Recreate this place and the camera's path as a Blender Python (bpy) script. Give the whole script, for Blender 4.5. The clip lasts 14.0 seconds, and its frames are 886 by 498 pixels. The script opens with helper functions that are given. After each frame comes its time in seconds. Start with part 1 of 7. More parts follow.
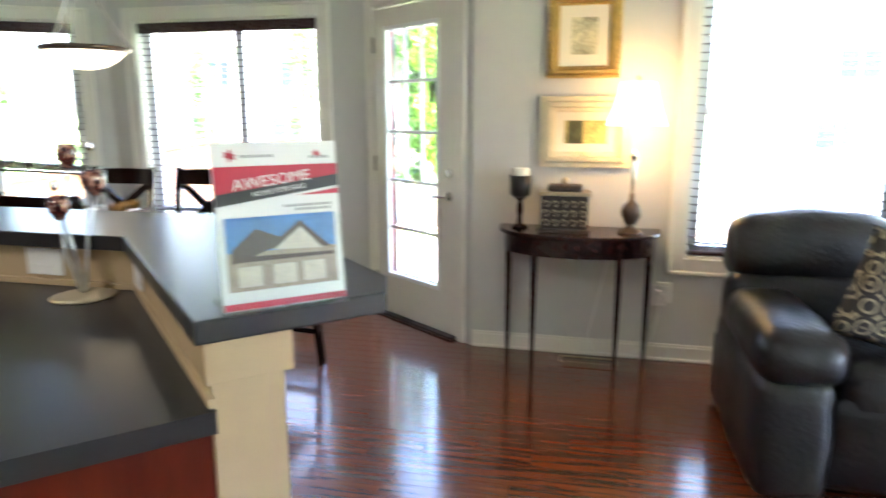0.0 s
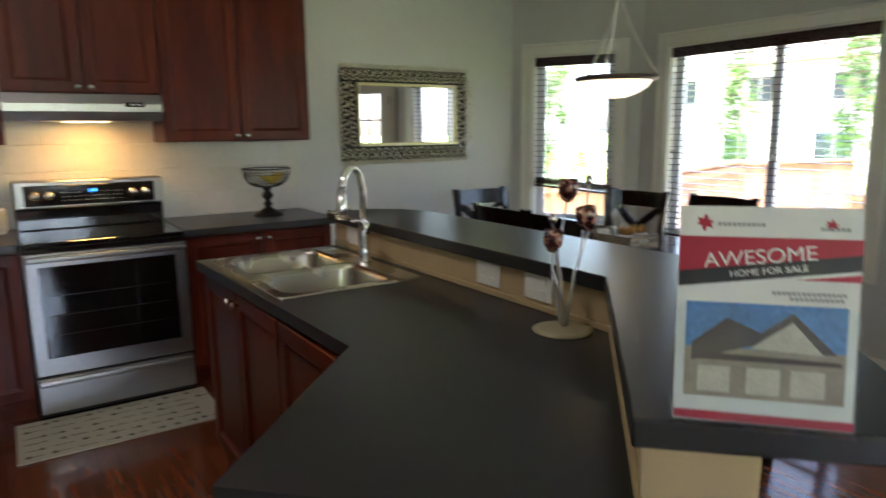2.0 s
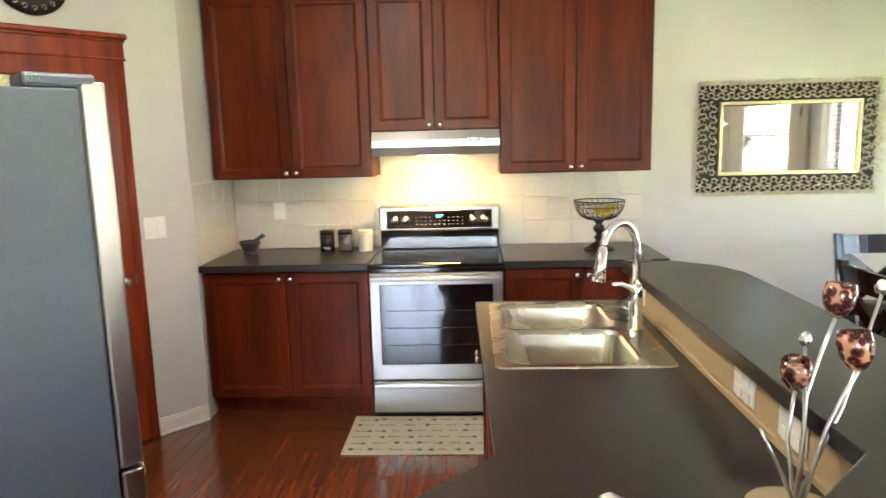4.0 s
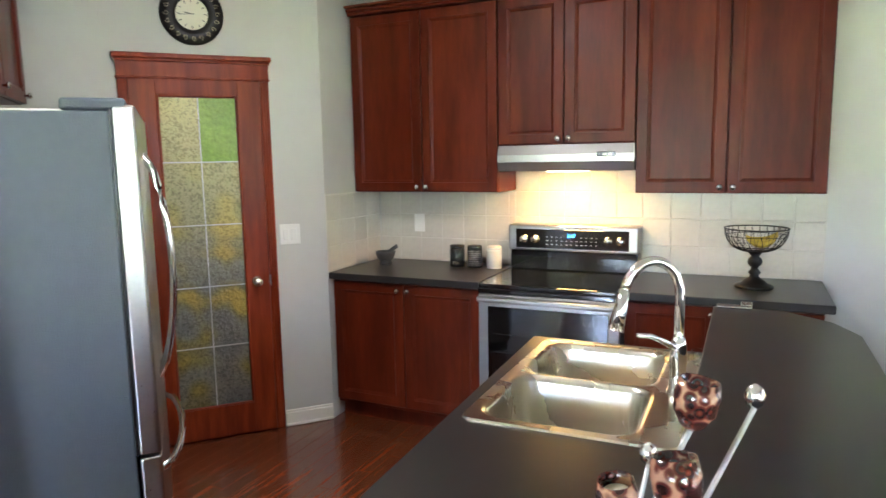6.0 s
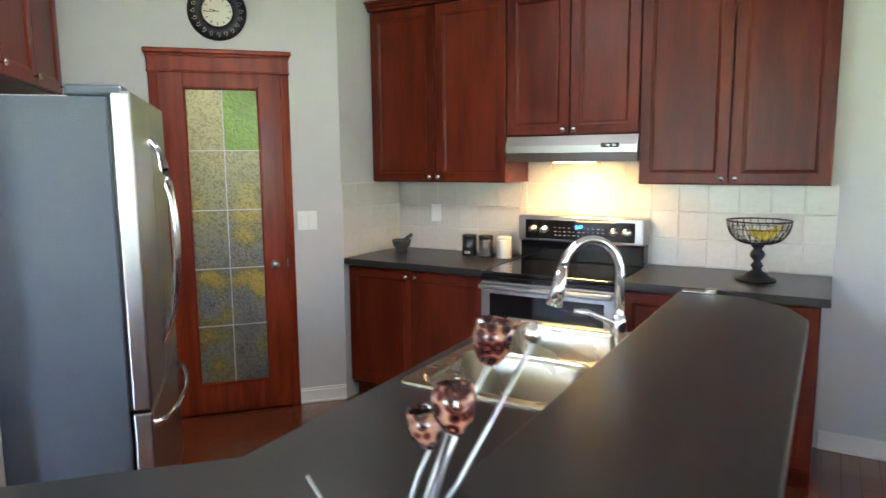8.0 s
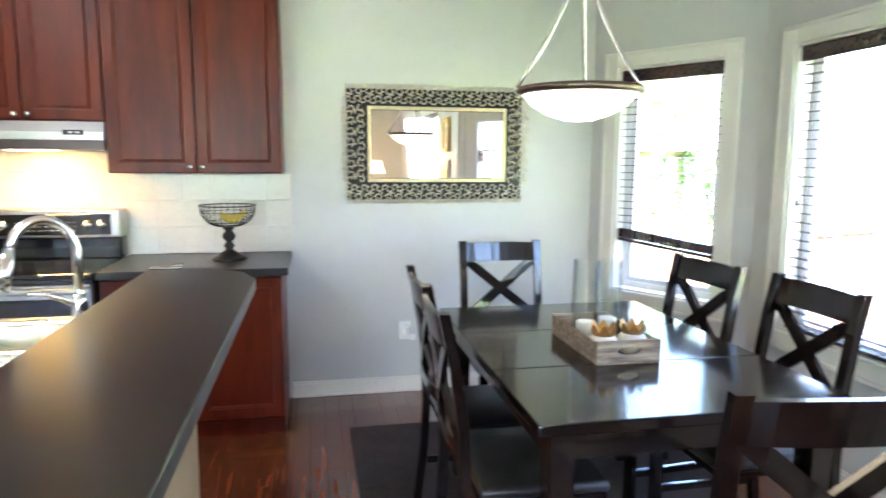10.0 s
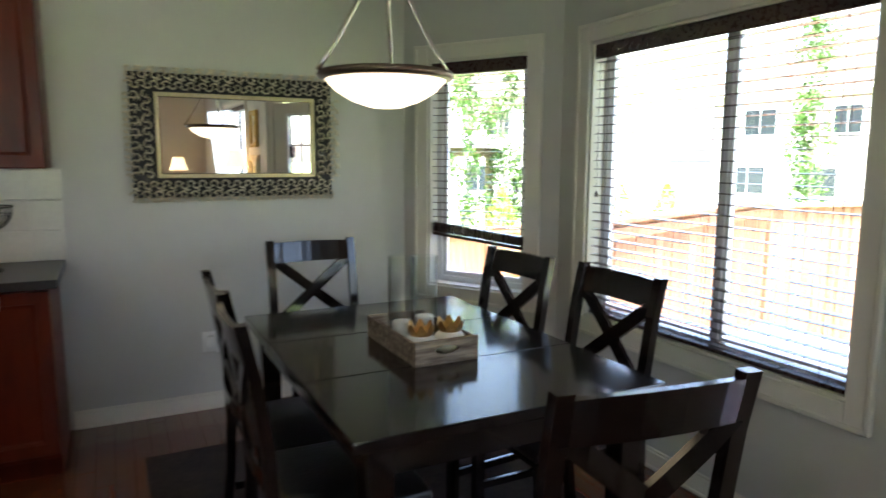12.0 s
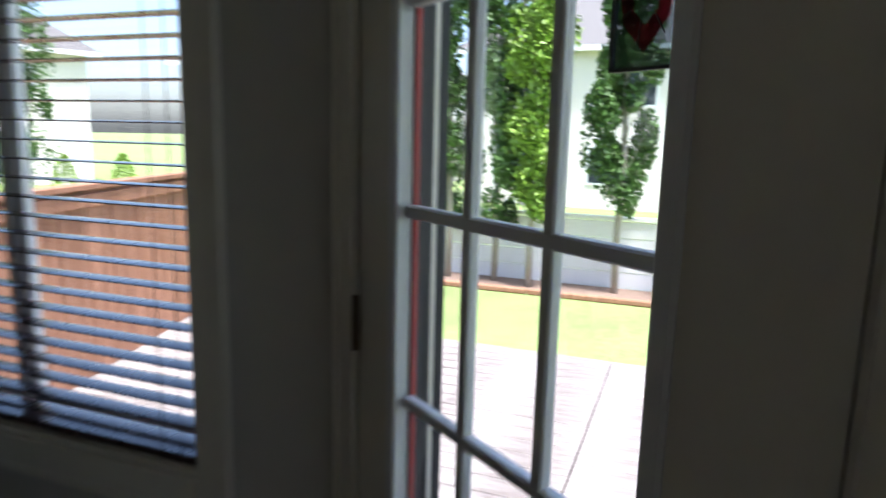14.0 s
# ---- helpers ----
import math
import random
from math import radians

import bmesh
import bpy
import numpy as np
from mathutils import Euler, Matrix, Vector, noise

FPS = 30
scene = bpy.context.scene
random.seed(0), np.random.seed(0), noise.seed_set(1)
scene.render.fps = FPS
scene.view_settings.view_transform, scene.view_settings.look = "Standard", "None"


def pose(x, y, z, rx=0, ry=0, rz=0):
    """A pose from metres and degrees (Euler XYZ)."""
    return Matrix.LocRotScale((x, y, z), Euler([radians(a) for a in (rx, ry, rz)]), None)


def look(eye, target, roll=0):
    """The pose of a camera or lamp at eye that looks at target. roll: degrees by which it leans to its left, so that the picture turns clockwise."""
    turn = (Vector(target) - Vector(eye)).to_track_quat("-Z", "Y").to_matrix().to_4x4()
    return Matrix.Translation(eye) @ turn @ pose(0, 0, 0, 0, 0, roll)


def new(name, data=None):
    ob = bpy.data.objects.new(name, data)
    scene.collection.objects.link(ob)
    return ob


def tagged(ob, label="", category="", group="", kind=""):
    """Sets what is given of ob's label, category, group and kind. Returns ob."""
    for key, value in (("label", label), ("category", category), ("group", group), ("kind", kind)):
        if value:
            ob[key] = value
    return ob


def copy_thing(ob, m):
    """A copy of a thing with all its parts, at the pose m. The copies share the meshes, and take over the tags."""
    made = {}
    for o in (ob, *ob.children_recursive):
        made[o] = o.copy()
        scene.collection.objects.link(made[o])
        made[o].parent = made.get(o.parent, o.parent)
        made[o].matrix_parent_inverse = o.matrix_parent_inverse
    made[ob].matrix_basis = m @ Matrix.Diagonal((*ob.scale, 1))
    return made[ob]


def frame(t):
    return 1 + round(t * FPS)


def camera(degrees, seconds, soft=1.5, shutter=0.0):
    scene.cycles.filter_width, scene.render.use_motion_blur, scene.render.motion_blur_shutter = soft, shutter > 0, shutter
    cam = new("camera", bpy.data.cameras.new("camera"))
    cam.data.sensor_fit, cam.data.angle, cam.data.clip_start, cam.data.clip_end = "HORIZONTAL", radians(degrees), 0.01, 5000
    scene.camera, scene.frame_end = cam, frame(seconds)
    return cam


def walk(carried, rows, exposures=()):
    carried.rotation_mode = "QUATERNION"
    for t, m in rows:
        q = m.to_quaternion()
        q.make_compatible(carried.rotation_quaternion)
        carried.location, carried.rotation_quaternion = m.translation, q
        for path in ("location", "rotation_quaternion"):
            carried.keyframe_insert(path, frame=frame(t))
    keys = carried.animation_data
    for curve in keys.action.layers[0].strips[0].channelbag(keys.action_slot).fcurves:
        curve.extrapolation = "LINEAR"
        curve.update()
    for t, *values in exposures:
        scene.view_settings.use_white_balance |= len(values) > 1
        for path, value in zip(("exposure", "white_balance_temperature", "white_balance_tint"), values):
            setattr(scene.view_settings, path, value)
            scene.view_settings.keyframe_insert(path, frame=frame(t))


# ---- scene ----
cam = camera(67.9, 14.0, shutter=0.5)

PATH = [
    (0, (-0.253, -4.442, 1.391), (1.656, -4.007, 0.983), -0.0),
    (0.3, (-0.258, -4.415, 1.389), (1.587, -3.742, 1.009), 0.8),
    (0.5, (-0.267, -4.414, 1.399), (1.515, -3.596, 1.009), 0.0),
    (1, (-0.229, -4.402, 1.389), (1.389, -3.287, 1.013), -0.2),
    (1.5, (-0.127, -4.377, 1.388), (1.263, -2.987, 1.02), -0.5),
    (2, (-0.027, -4.375, 1.438), (1.061, -2.735, 1.085), -0.6),
    (2.5, (0.157, -4.376, 1.466), (0.87, -2.536, 1.142), -0.9),
    (3, (0.286, -4.361, 1.499), (0.701, -2.43, 1.183), -0.9),
    (3.5, (0.435, -4.272, 1.568), (0.585, -2.306, 1.236), -0.8),
    (3.7, (0.497, -4.275, 1.571), (0.546, -2.301, 1.249), -1.1),
    (6, (1.309, -3.901, 1.58), (0.472, -2.104, 1.312), -1.0),
    (6.5, (1.422, -3.894, 1.576), (0.447, -2.168, 1.311), -0.9),
    (7, (1.502, -3.879, 1.558), (0.475, -2.183, 1.294), -0.6),
    (7.5, (1.545, -3.868, 1.543), (0.525, -2.169, 1.274), -0.5),
    (8, (1.65, -3.851, 1.522), (0.641, -2.145, 1.256), -0.5),
    (8.5, (1.793, -3.85, 1.483), (0.918, -2.07, 1.22), -0.4),
    (9, (1.822, -3.947, 1.477), (1.418, -2.008, 1.204), -0.0),
    (9.2, (1.823, -3.974, 1.486), (1.619, -2.005, 1.204), -0.0),
    (11.3, (1.795, -4.068, 1.429), (2.551, -2.234, 1.174), 0.4),
    (11.5, (1.815, -4.027, 1.442), (2.593, -2.204, 1.172), 0.3),
    (12, (1.903, -3.878, 1.445), (2.795, -2.109, 1.173), 0.3),
    (12.5, (2.149, -3.766, 1.433), (3.242, -2.112, 1.163), 0.4),
    (13, (2.433, -3.716, 1.44), (3.78, -2.266, 1.154), 0.2),
    (13.5, (2.711, -3.619, 1.396), (4.387, -2.566, 1.11), 0.9),
    (14, (3.042, -3.529, 1.381), (4.889, -2.839, 1.045), 1.4),
]
walk(cam, [(t, look(eye, target, roll)) for t, eye, target, roll in PATH],
     [(0, 4.95, 5900, 14), (0.5, 4.4, 5850, 14), (1, 3.7, 5950, 14), (1.5, 3.4, 5950, 14), (2, 3.65, 6200, 14), (2.5, 4.3, 6500, 14), (3, 5.0, 6650, 14), (3.5, 5.4, 6800, 14),
      (6, 5.15, 5850, 14), (7.5, 5.1, 5700, 14), (8.5, 5.35, 5500, 14), (9.2, 5.9, 5350, 14), (11.3, 4.1, 6250, 12), (12, 3.7, 6250, 12), (12.5, 3.35, 6200, 12), (13, 2.8, 6100, 14), (13.5, 2.25, 6000, 14), (14, 1.5, 5800, 14)])
scene.view_settings.exposure = 0.0

# ---- sky, sun and large lights ----
world = bpy.data.worlds.new("world")
scene.world = world
world.use_nodes = True
wt = world.node_tree
sky = wt.nodes.new("ShaderNodeTexSky")
sky.sky_type = "NISHITA"
sky.sun_disc = False
sky.sun_elevation = radians(72)
sky.sun_rotation = radians(220)
sky.dust_density = 3.0
wt.links.new(sky.outputs["Color"], wt.nodes["Background"].inputs["Color"])
wt.nodes["Background"].inputs["Strength"].default_value = 0.15

sun = new("sun", bpy.data.lights.new("sun", "SUN"))
sun.data.energy = 5.0
sun.data.angle = radians(12)
sun.data.color = (1.0, 0.95, 0.88)
sun.matrix_world = look((1, -4, 26), (6, 2, 0))


def area_lamp(name, eye, target, w, h, power, color=(0.86, 0.93, 1.0)):
    d = bpy.data.lights.new(name, "AREA")
    d.shape = "RECTANGLE"
    d.size, d.size_y, d.energy, d.color = w, h, power, color
    ob = new(name, d)
    ob.matrix_world = look(eye, target)
    return ob


def point_lamp(name, at, power, color, radius=0.04):
    d = bpy.data.lights.new(name, "POINT")
    d.energy, d.color, d.shadow_soft_size = power, color, radius
    ob = new(name, d)
    ob.location = at
    return ob


DAY = (0.76, 0.88, 1.0)
area_lamp("daylight_living", (3.70, -6.00, 1.38), (0, -4.6, 0.9), 1.9, 1.5, 2.2, DAY)
# added fill from the south end, where no window is seen
area_lamp("daylight_front", (0.0, -8.95, 1.5), (0.8, -3.0, 1.2), 2.3, 1.6, 2.0, DAY)
# added kitchen fill from overhead, no source seen there
area_lamp("kitchen_ceiling_glow", (0.0, -2.3, 2.65), (0.0, -2.3, 0), 0.34, 0.34, 0.6, (1.0, 0.93, 0.84))
WARM = (1.0, 0.54, 0.17)
area_lamp("hood_glow", (0.38, -0.22, 1.495), (0.38, -0.20, 0.9), 0.25, 0.10, 0.30, (1.0, 0.53, 0.12))
point_lamp("pendant_glow", (2.682, -1.935, 1.665), 0.8, (1.0, 0.72, 0.42), 0.03)
point_lamp("table_lamp_glow", (3.30, -4.645, 1.42), 0.21, WARM, 0.03)
point_lamp("living_lamp_glow", (2.95, -8.2, 1.34), 0.22, WARM, 0.03)

# ---- materials ----


def mat(name, color, rough=0.5, metal=0.0, vary=0.12, scale=8.0, bump=0.0, bump_scale=60.0, coat=0.0, stretch=(1, 1, 1), rvary=0.1, spec=0.5):
    m = bpy.data.materials.new(name)
    m.use_nodes = True
    nt = m.node_tree
    b = nt.nodes["Principled BSDF"]
    b.inputs["Roughness"].default_value = rough
    b.inputs["Metallic"].default_value = metal
    b.inputs["Coat Weight"].default_value = coat
    b.inputs["Coat Roughness"].default_value = 0.08
    b.inputs["Specular IOR Level"].default_value = spec
    tc = nt.nodes.new("ShaderNodeTexCoord")
    mp = nt.nodes.new("ShaderNodeMapping")
    mp.inputs["Scale"].default_value = stretch
    nt.links.new(tc.outputs["Object"], mp.inputs["Vector"])
    n1 = nt.nodes.new("ShaderNodeTexNoise")
    n1.inputs["Scale"].default_value = scale
    n1.inputs["Detail"].default_value = 6
    nt.links.new(mp.outputs["Vector"], n1.inputs["Vector"])
    n2 = nt.nodes.new("ShaderNodeTexNoise")
    n2.inputs["Scale"].default_value = scale * 7
    n2.inputs["Detail"].default_value = 3
    nt.links.new(mp.outputs["Vector"], n2.inputs["Vector"])
    oi = nt.nodes.new("ShaderNodeObjectInfo")
    add = nt.nodes.new("ShaderNodeMath")
    add.operation = "ADD"
    nt.links.new(n1.outputs["Fac"], add.inputs[0])
    nt.links.new(n2.outputs["Fac"], add.inputs[1])
    half = nt.nodes.new("ShaderNodeMath")
    half.operation = "MULTIPLY"
    half.inputs[1].default_value = 0.5
    nt.links.new(add.outputs[0], half.inputs[0])
    cr = nt.nodes.new("ShaderNodeMapRange")
    cr.inputs["From Min"].default_value, cr.inputs["From Max"].default_value = 0.3, 0.7
    cr.inputs["To Min"].default_value, cr.inputs["To Max"].default_value = 1 - vary, 1 + vary
    nt.links.new(half.outputs[0], cr.inputs["Value"])
    ob_r = nt.nodes.new("ShaderNodeMapRange")
    ob_r.inputs["To Min"].default_value, ob_r.inputs["To Max"].default_value = 1 - vary * 0.5, 1 + vary * 0.5
    nt.links.new(oi.outputs["Random"], ob_r.inputs["Value"])
    mul = nt.nodes.new("ShaderNodeMath")
    mul.operation = "MULTIPLY"
    nt.links.new(cr.outputs["Result"], mul.inputs[0])
    nt.links.new(ob_r.outputs["Result"], mul.inputs[1])
    hsv = nt.nodes.new("ShaderNodeHueSaturation")
    hsv.inputs["Color"].default_value = (*color, 1)
    nt.links.new(mul.outputs[0], hsv.inputs["Value"])
    nt.links.new(hsv.outputs["Color"], b.inputs["Base Color"])
    rr = nt.nodes.new("ShaderNodeMapRange")
    rr.inputs["To Min"].default_value = max(0.02, rough * (1 - rvary * 2))
    rr.inputs["To Max"].default_value = min(1, rough * (1 + rvary * 2))
    nt.links.new(n1.outputs["Fac"], rr.inputs["Value"])
    nt.links.new(rr.outputs["Result"], b.inputs["Roughness"])
    if bump:
        n3 = nt.nodes.new("ShaderNodeTexNoise")
        n3.inputs["Scale"].default_value = bump_scale
        n3.inputs["Detail"].default_value = 4
        nt.links.new(mp.outputs["Vector"], n3.inputs["Vector"])
        bp = nt.nodes.new("ShaderNodeBump")
        bp.inputs["Strength"].default_value = bump
        bp.inputs["Distance"].default_value = 0.01
        nt.links.new(n3.outputs["Fac"], bp.inputs["Height"])
        nt.links.new(bp.outputs["Normal"], b.inputs["Normal"])
    return m


def wood(name, dark, light, rough=0.35, grain=(14, 14, 1.2), coat=0.3, scale=3.0, bump=0.06):
    """Stained wood with grain along the axis whose stretch is smallest."""
    m = mat(name, light, rough, 0, 0.16, scale, bump, 40, coat, grain)
    nt = m.node_tree
    hsv = [n for n in nt.nodes if n.bl_idname == "ShaderNodeHueSaturation"][0]
    n1 = [n for n in nt.nodes if n.bl_idname == "ShaderNodeTexNoise"][0]
    mix = nt.nodes.new("ShaderNodeMix")
    mix.data_type = "RGBA"
    mix.inputs[6].default_value = (*dark, 1)
    mix.inputs[7].default_value = (*light, 1)
    mr = nt.nodes.new("ShaderNodeMapRange")
    mr.inputs["From Min"].default_value, mr.inputs["From Max"].default_value = 0.35, 0.65
    nt.links.new(n1.outputs["Fac"], mr.inputs["Value"])
    nt.links.new(mr.outputs["Result"], mix.inputs[0])
    nt.links.new(mix.outputs[2], hsv.inputs["Color"])
    m.node_tree.nodes["Principled BSDF"].inputs["Specular IOR Level"].default_value = 0.22
    return m


def glass(name, tint=(1, 1, 1), rough=0.0, clear=0.9):
    m = bpy.data.materials.new(name)
    m.use_nodes = True
    nt = m.node_tree
    b = nt.nodes["Principled BSDF"]
    b.inputs["Base Color"].default_value = (*tint, 1)
    b.inputs["Roughness"].default_value = max(rough, 0.02)
    b.inputs["Specular IOR Level"].default_value = 0.5
    tr = nt.nodes.new("ShaderNodeBsdfTransparent")
    tr.inputs["Color"].default_value = (*tint, 1)
    gl = nt.nodes.new("ShaderNodeBsdfGlossy")
    gl.inputs["Roughness"].default_value = max(rough, 0.02)
    lw = nt.nodes.new("ShaderNodeLayerWeight")
    pw = nt.nodes.new("ShaderNodeMath")
    pw.operation = "POWER"
    pw.inputs[1].default_value = 5.0
    nt.links.new(lw.outputs["Facing"], pw.inputs[0])
    fr = nt.nodes.new("ShaderNodeMapRange")
    fr.inputs["To Min"].default_value, fr.inputs["To Max"].default_value = 0.035, 0.9
    nt.links.new(pw.outputs[0], fr.inputs["Value"])
    mx = nt.nodes.new("ShaderNodeMixShader")
    nt.links.new(fr.outputs[0], mx.inputs[0])
    nt.links.new(tr.outputs[0], mx.inputs[1])
    nt.links.new(gl.outputs[0], mx.inputs[2])
    nt.links.new(mx.outputs[0], nt.nodes["Material Output"].inputs["Surface"])
    return m


def glow(name, color, strength, base=(0.8, 0.75, 0.65)):
    m = mat(name, base, 0.5)
    b = m.node_tree.nodes["Principled BSDF"]
    b.inputs["Emission Color"].default_value = (*color, 1)
    b.inputs["Emission Strength"].default_value = strength
    return m


M = {}
M["wall"] = mat("greige_wall_paint", (0.55, 0.54, 0.505), 0.62, vary=0.03, scale=1.5, bump=0.08, bump_scale=140)
M["ceiling"] = mat("white_ceiling", (0.78, 0.77, 0.74), 0.9, vary=0.03, bump=0.3, bump_scale=90)
M["trim"] = mat("cream_trim_paint", (0.74, 0.71, 0.63), 0.35, vary=0.03, scale=3)
M["white"] = mat("white_plastic", (0.80, 0.79, 0.75), 0.35, vary=0.02)
M["knee"] = mat("tan_wall_paint", (0.46, 0.34, 0.19), 0.6, vary=0.05, scale=2, bump=0.08, bump_scale=140)
M["cherry"] = wood("cherry_cabinet", (0.080, 0.0100, 0.0030), (0.120, 0.0165, 0.0045), 0.34, (5, 5, 0.8), 0.0, 2.2, 0.02)
M["door_wood"] = wood("cherry_door", (0.17, 0.022, 0.006), (0.26, 0.040, 0.010), 0.34, (9, 9, 0.8), 0.1, 2.5, 0.03)
M["plank"] = wood("cherry_floor_plank", (0.115, 0.028, 0.010), (0.185, 0.050, 0.018), 0.20, (18, 1.2, 8), 0.5, 2.2, 0.02)
M["espresso"] = wood("espresso_wood", (0.006, 0.004, 0.0035), (0.012, 0.0075, 0.006), 0.17, (2, 12, 12), 0.5, 3, 0.006)
M["mahogany"] = wood("dark_mahogany", (0.014, 0.004, 0.0035), (0.030, 0.008, 0.006), 0.20, (2, 12, 12), 0.5, 3, 0.02)
M["counter"] = mat("charcoal_laminate", (0.024, 0.023, 0.022), 0.30, vary=0.10, scale=40, bump=0.0, bump_scale=260, rvary=0.02)
M["steel"] = mat("brushed_steel", (0.42, 0.41, 0.40), 0.30, 1.0, 0.06, 3, 0.04, 60, 0, (1, 30, 30))
M["sink"] = mat("sink_steel", (0.60, 0.57, 0.50), 0.27, 1.0, 0.05, 6, 0.03, 100)
M["chrome"] = mat("chrome", (0.85, 0.85, 0.85), 0.07, 1.0, 0.02, 4)
M["nickel"] = mat("satin_nickel", (0.70, 0.68, 0.64), 0.25, 1.0, 0.04, 10)
M["fridge"] = mat("textured_grey_side", (0.080, 0.095, 0.118), 0.36, 0.2, 0.05, 5, 0.25, 220)
M["black_gloss"] = mat("black_glass", (0.006, 0.006, 0.006), 0.06, 0, 0.05, 3, coat=0.6)
M["black"] = mat("black_enamel", (0.012, 0.012, 0.012), 0.35, vary=0.1)
M["iron"] = mat("black_iron", (0.014, 0.013, 0.012), 0.45, 0.3, vary=0.2, scale=20)
M["tile"] = mat("cream_tile", (0.60, 0.57, 0.50), 0.26, vary=0.07, scale=5, bump=0.06, bump_scale=20)
M["grout"] = mat("grout", (0.62, 0.60, 0.54), 0.9, vary=0.08, scale=40)
M["blind"] = mat("dark_blind_slat", (0.045, 0.022, 0.020), 0.28, vary=0.15, scale=6, coat=0.5, stretch=(8, 1, 8))
M["vinyl"] = mat("window_vinyl", (0.78, 0.79, 0.80), 0.35, vary=0.02)
M["glass"] = glass("window_glass")
M["clear"] = glass("clear_glass", (0.96, 0.98, 0.98))
M["leather"] = mat("black_leather", (0.008, 0.0075, 0.008), 0.36, vary=0.25, scale=6, bump=0.35, bump_scale=45)
M["gold"] = mat("gilded_frame", (0.62, 0.42, 0.13), 0.38, 0.85, 0.25, 25, 0.5, 90)
M["mat_board"] = mat("picture_mat", (0.72, 0.68, 0.55), 0.8, vary=0.03)
M["cream_frame"] = mat("cream_frame", (0.66, 0.58, 0.40), 0.45, vary=0.15, scale=20, bump=0.2, bump_scale=80)
M["shade"] = glow("lamp_shade", (1.0, 0.66, 0.30), 0.22)
M["bowl_glow"] = glow("alabaster_bowl", (1.0, 0.78, 0.48), 0.22, (0.8, 0.7, 0.55))
M["bronze"] = mat("bronze_rim", (0.16, 0.12, 0.09), 0.35, 0.8, 0.2, 10)
M["silver_frame"] = mat("antique_silver", (0.56, 0.49, 0.37), 0.32, 0.8, 0.45, 30, 0.4, 120)
M["mirror"] = mat("mirror_silver", (0.92, 0.92, 0.92), 0.012, 1.0, 0.0, 1)
M["paper"] = mat("white_paper", (0.78, 0.77, 0.75), 0.5, vary=0.02)
M["red"] = mat("red_print", (0.45, 0.02, 0.045), 0.4, vary=0.04)
M["charcoal_print"] = mat("black_print", (0.03, 0.028, 0.03), 0.4, vary=0.04)
M["grey_print"] = mat("grey_print", (0.35, 0.34, 0.34), 0.5, vary=0.04)
M["blue_print"] = mat("sky_print", (0.09, 0.22, 0.50), 0.5, vary=0.45, scale=25)
M["tan_print"] = mat("house_print", (0.42, 0.33, 0.25), 0.5, vary=0.3, scale=30)
M["brown_print"] = mat("roof_print", (0.10, 0.07, 0.06), 0.5, vary=0.2, scale=30)
M["wax"] = mat("candle_wax", (0.78, 0.74, 0.66), 0.5, vary=0.05)
M["banana"] = mat("banana_peel", (0.52, 0.38, 0.035), 0.45, vary=0.35, scale=12)
M["stone"] = mat("grey_granite", (0.055, 0.058, 0.06), 0.5, vary=0.4, scale=60, bump=0.2)
M["barnwood"] = wood("weathered_wood", (0.14, 0.10, 0.07), (0.32, 0.26, 0.19), 0.7, (2, 14, 14), 0, 4, 0.3)
M["lawn"] = mat("lawn", (0.17, 0.235, 0.07), 0.9, vary=0.35, scale=1.2, bump=0.8, bump_scale=60)
M["mulch"] = mat("bark_mulch", (0.16, 0.11, 0.08), 0.95, vary=0.5, scale=20, bump=0.8, bump_scale=50)
M["deck"] = wood("weathered_deck", (0.19, 0.165, 0.15), (0.30, 0.275, 0.26), 0.75, (14, 2, 14), 0, 2, 0.2)
M["fence"] = wood("cedar_fence", (0.25, 0.12, 0.07), (0.38, 0.20, 0.125), 0.75, (12, 12, 0.8), 0, 2, 0.15)
M["grey_fence"] = mat("pale_fence_paint", (0.72, 0.72, 0.70), 0.8, vary=0.08, scale=2)
M["bark"] = mat("pale_bark", (0.32, 0.29, 0.24), 0.85, vary=0.35, scale=9, bump=0.5, stretch=(1, 1, 4))
M["leaf"] = mat("aspen_leaf", (0.065, 0.14, 0.022), 0.5, vary=0.35, scale=1.5)
M["leaf_light"] = mat("lime_leaf", (0.20, 0.33, 0.035), 0.5, vary=0.3, scale=1.5)
M["siding"] = mat("beige_siding", (0.74, 0.69, 0.65), 0.7, vary=0.05)
M["roof"] = mat("asphalt_shingle", (0.11, 0.105, 0.10), 0.9, vary=0.3, scale=14, bump=0.5)
M["dark_pane"] = mat("house_window", (0.03, 0.04, 0.05), 0.08, vary=0.1)
M["red_seal"] = mat("red_weatherstrip", (0.40, 0.03, 0.025), 0.5)
M["dark_casing"] = mat("dark_exterior_casing", (0.035, 0.036, 0.04), 0.6, vary=0.1)



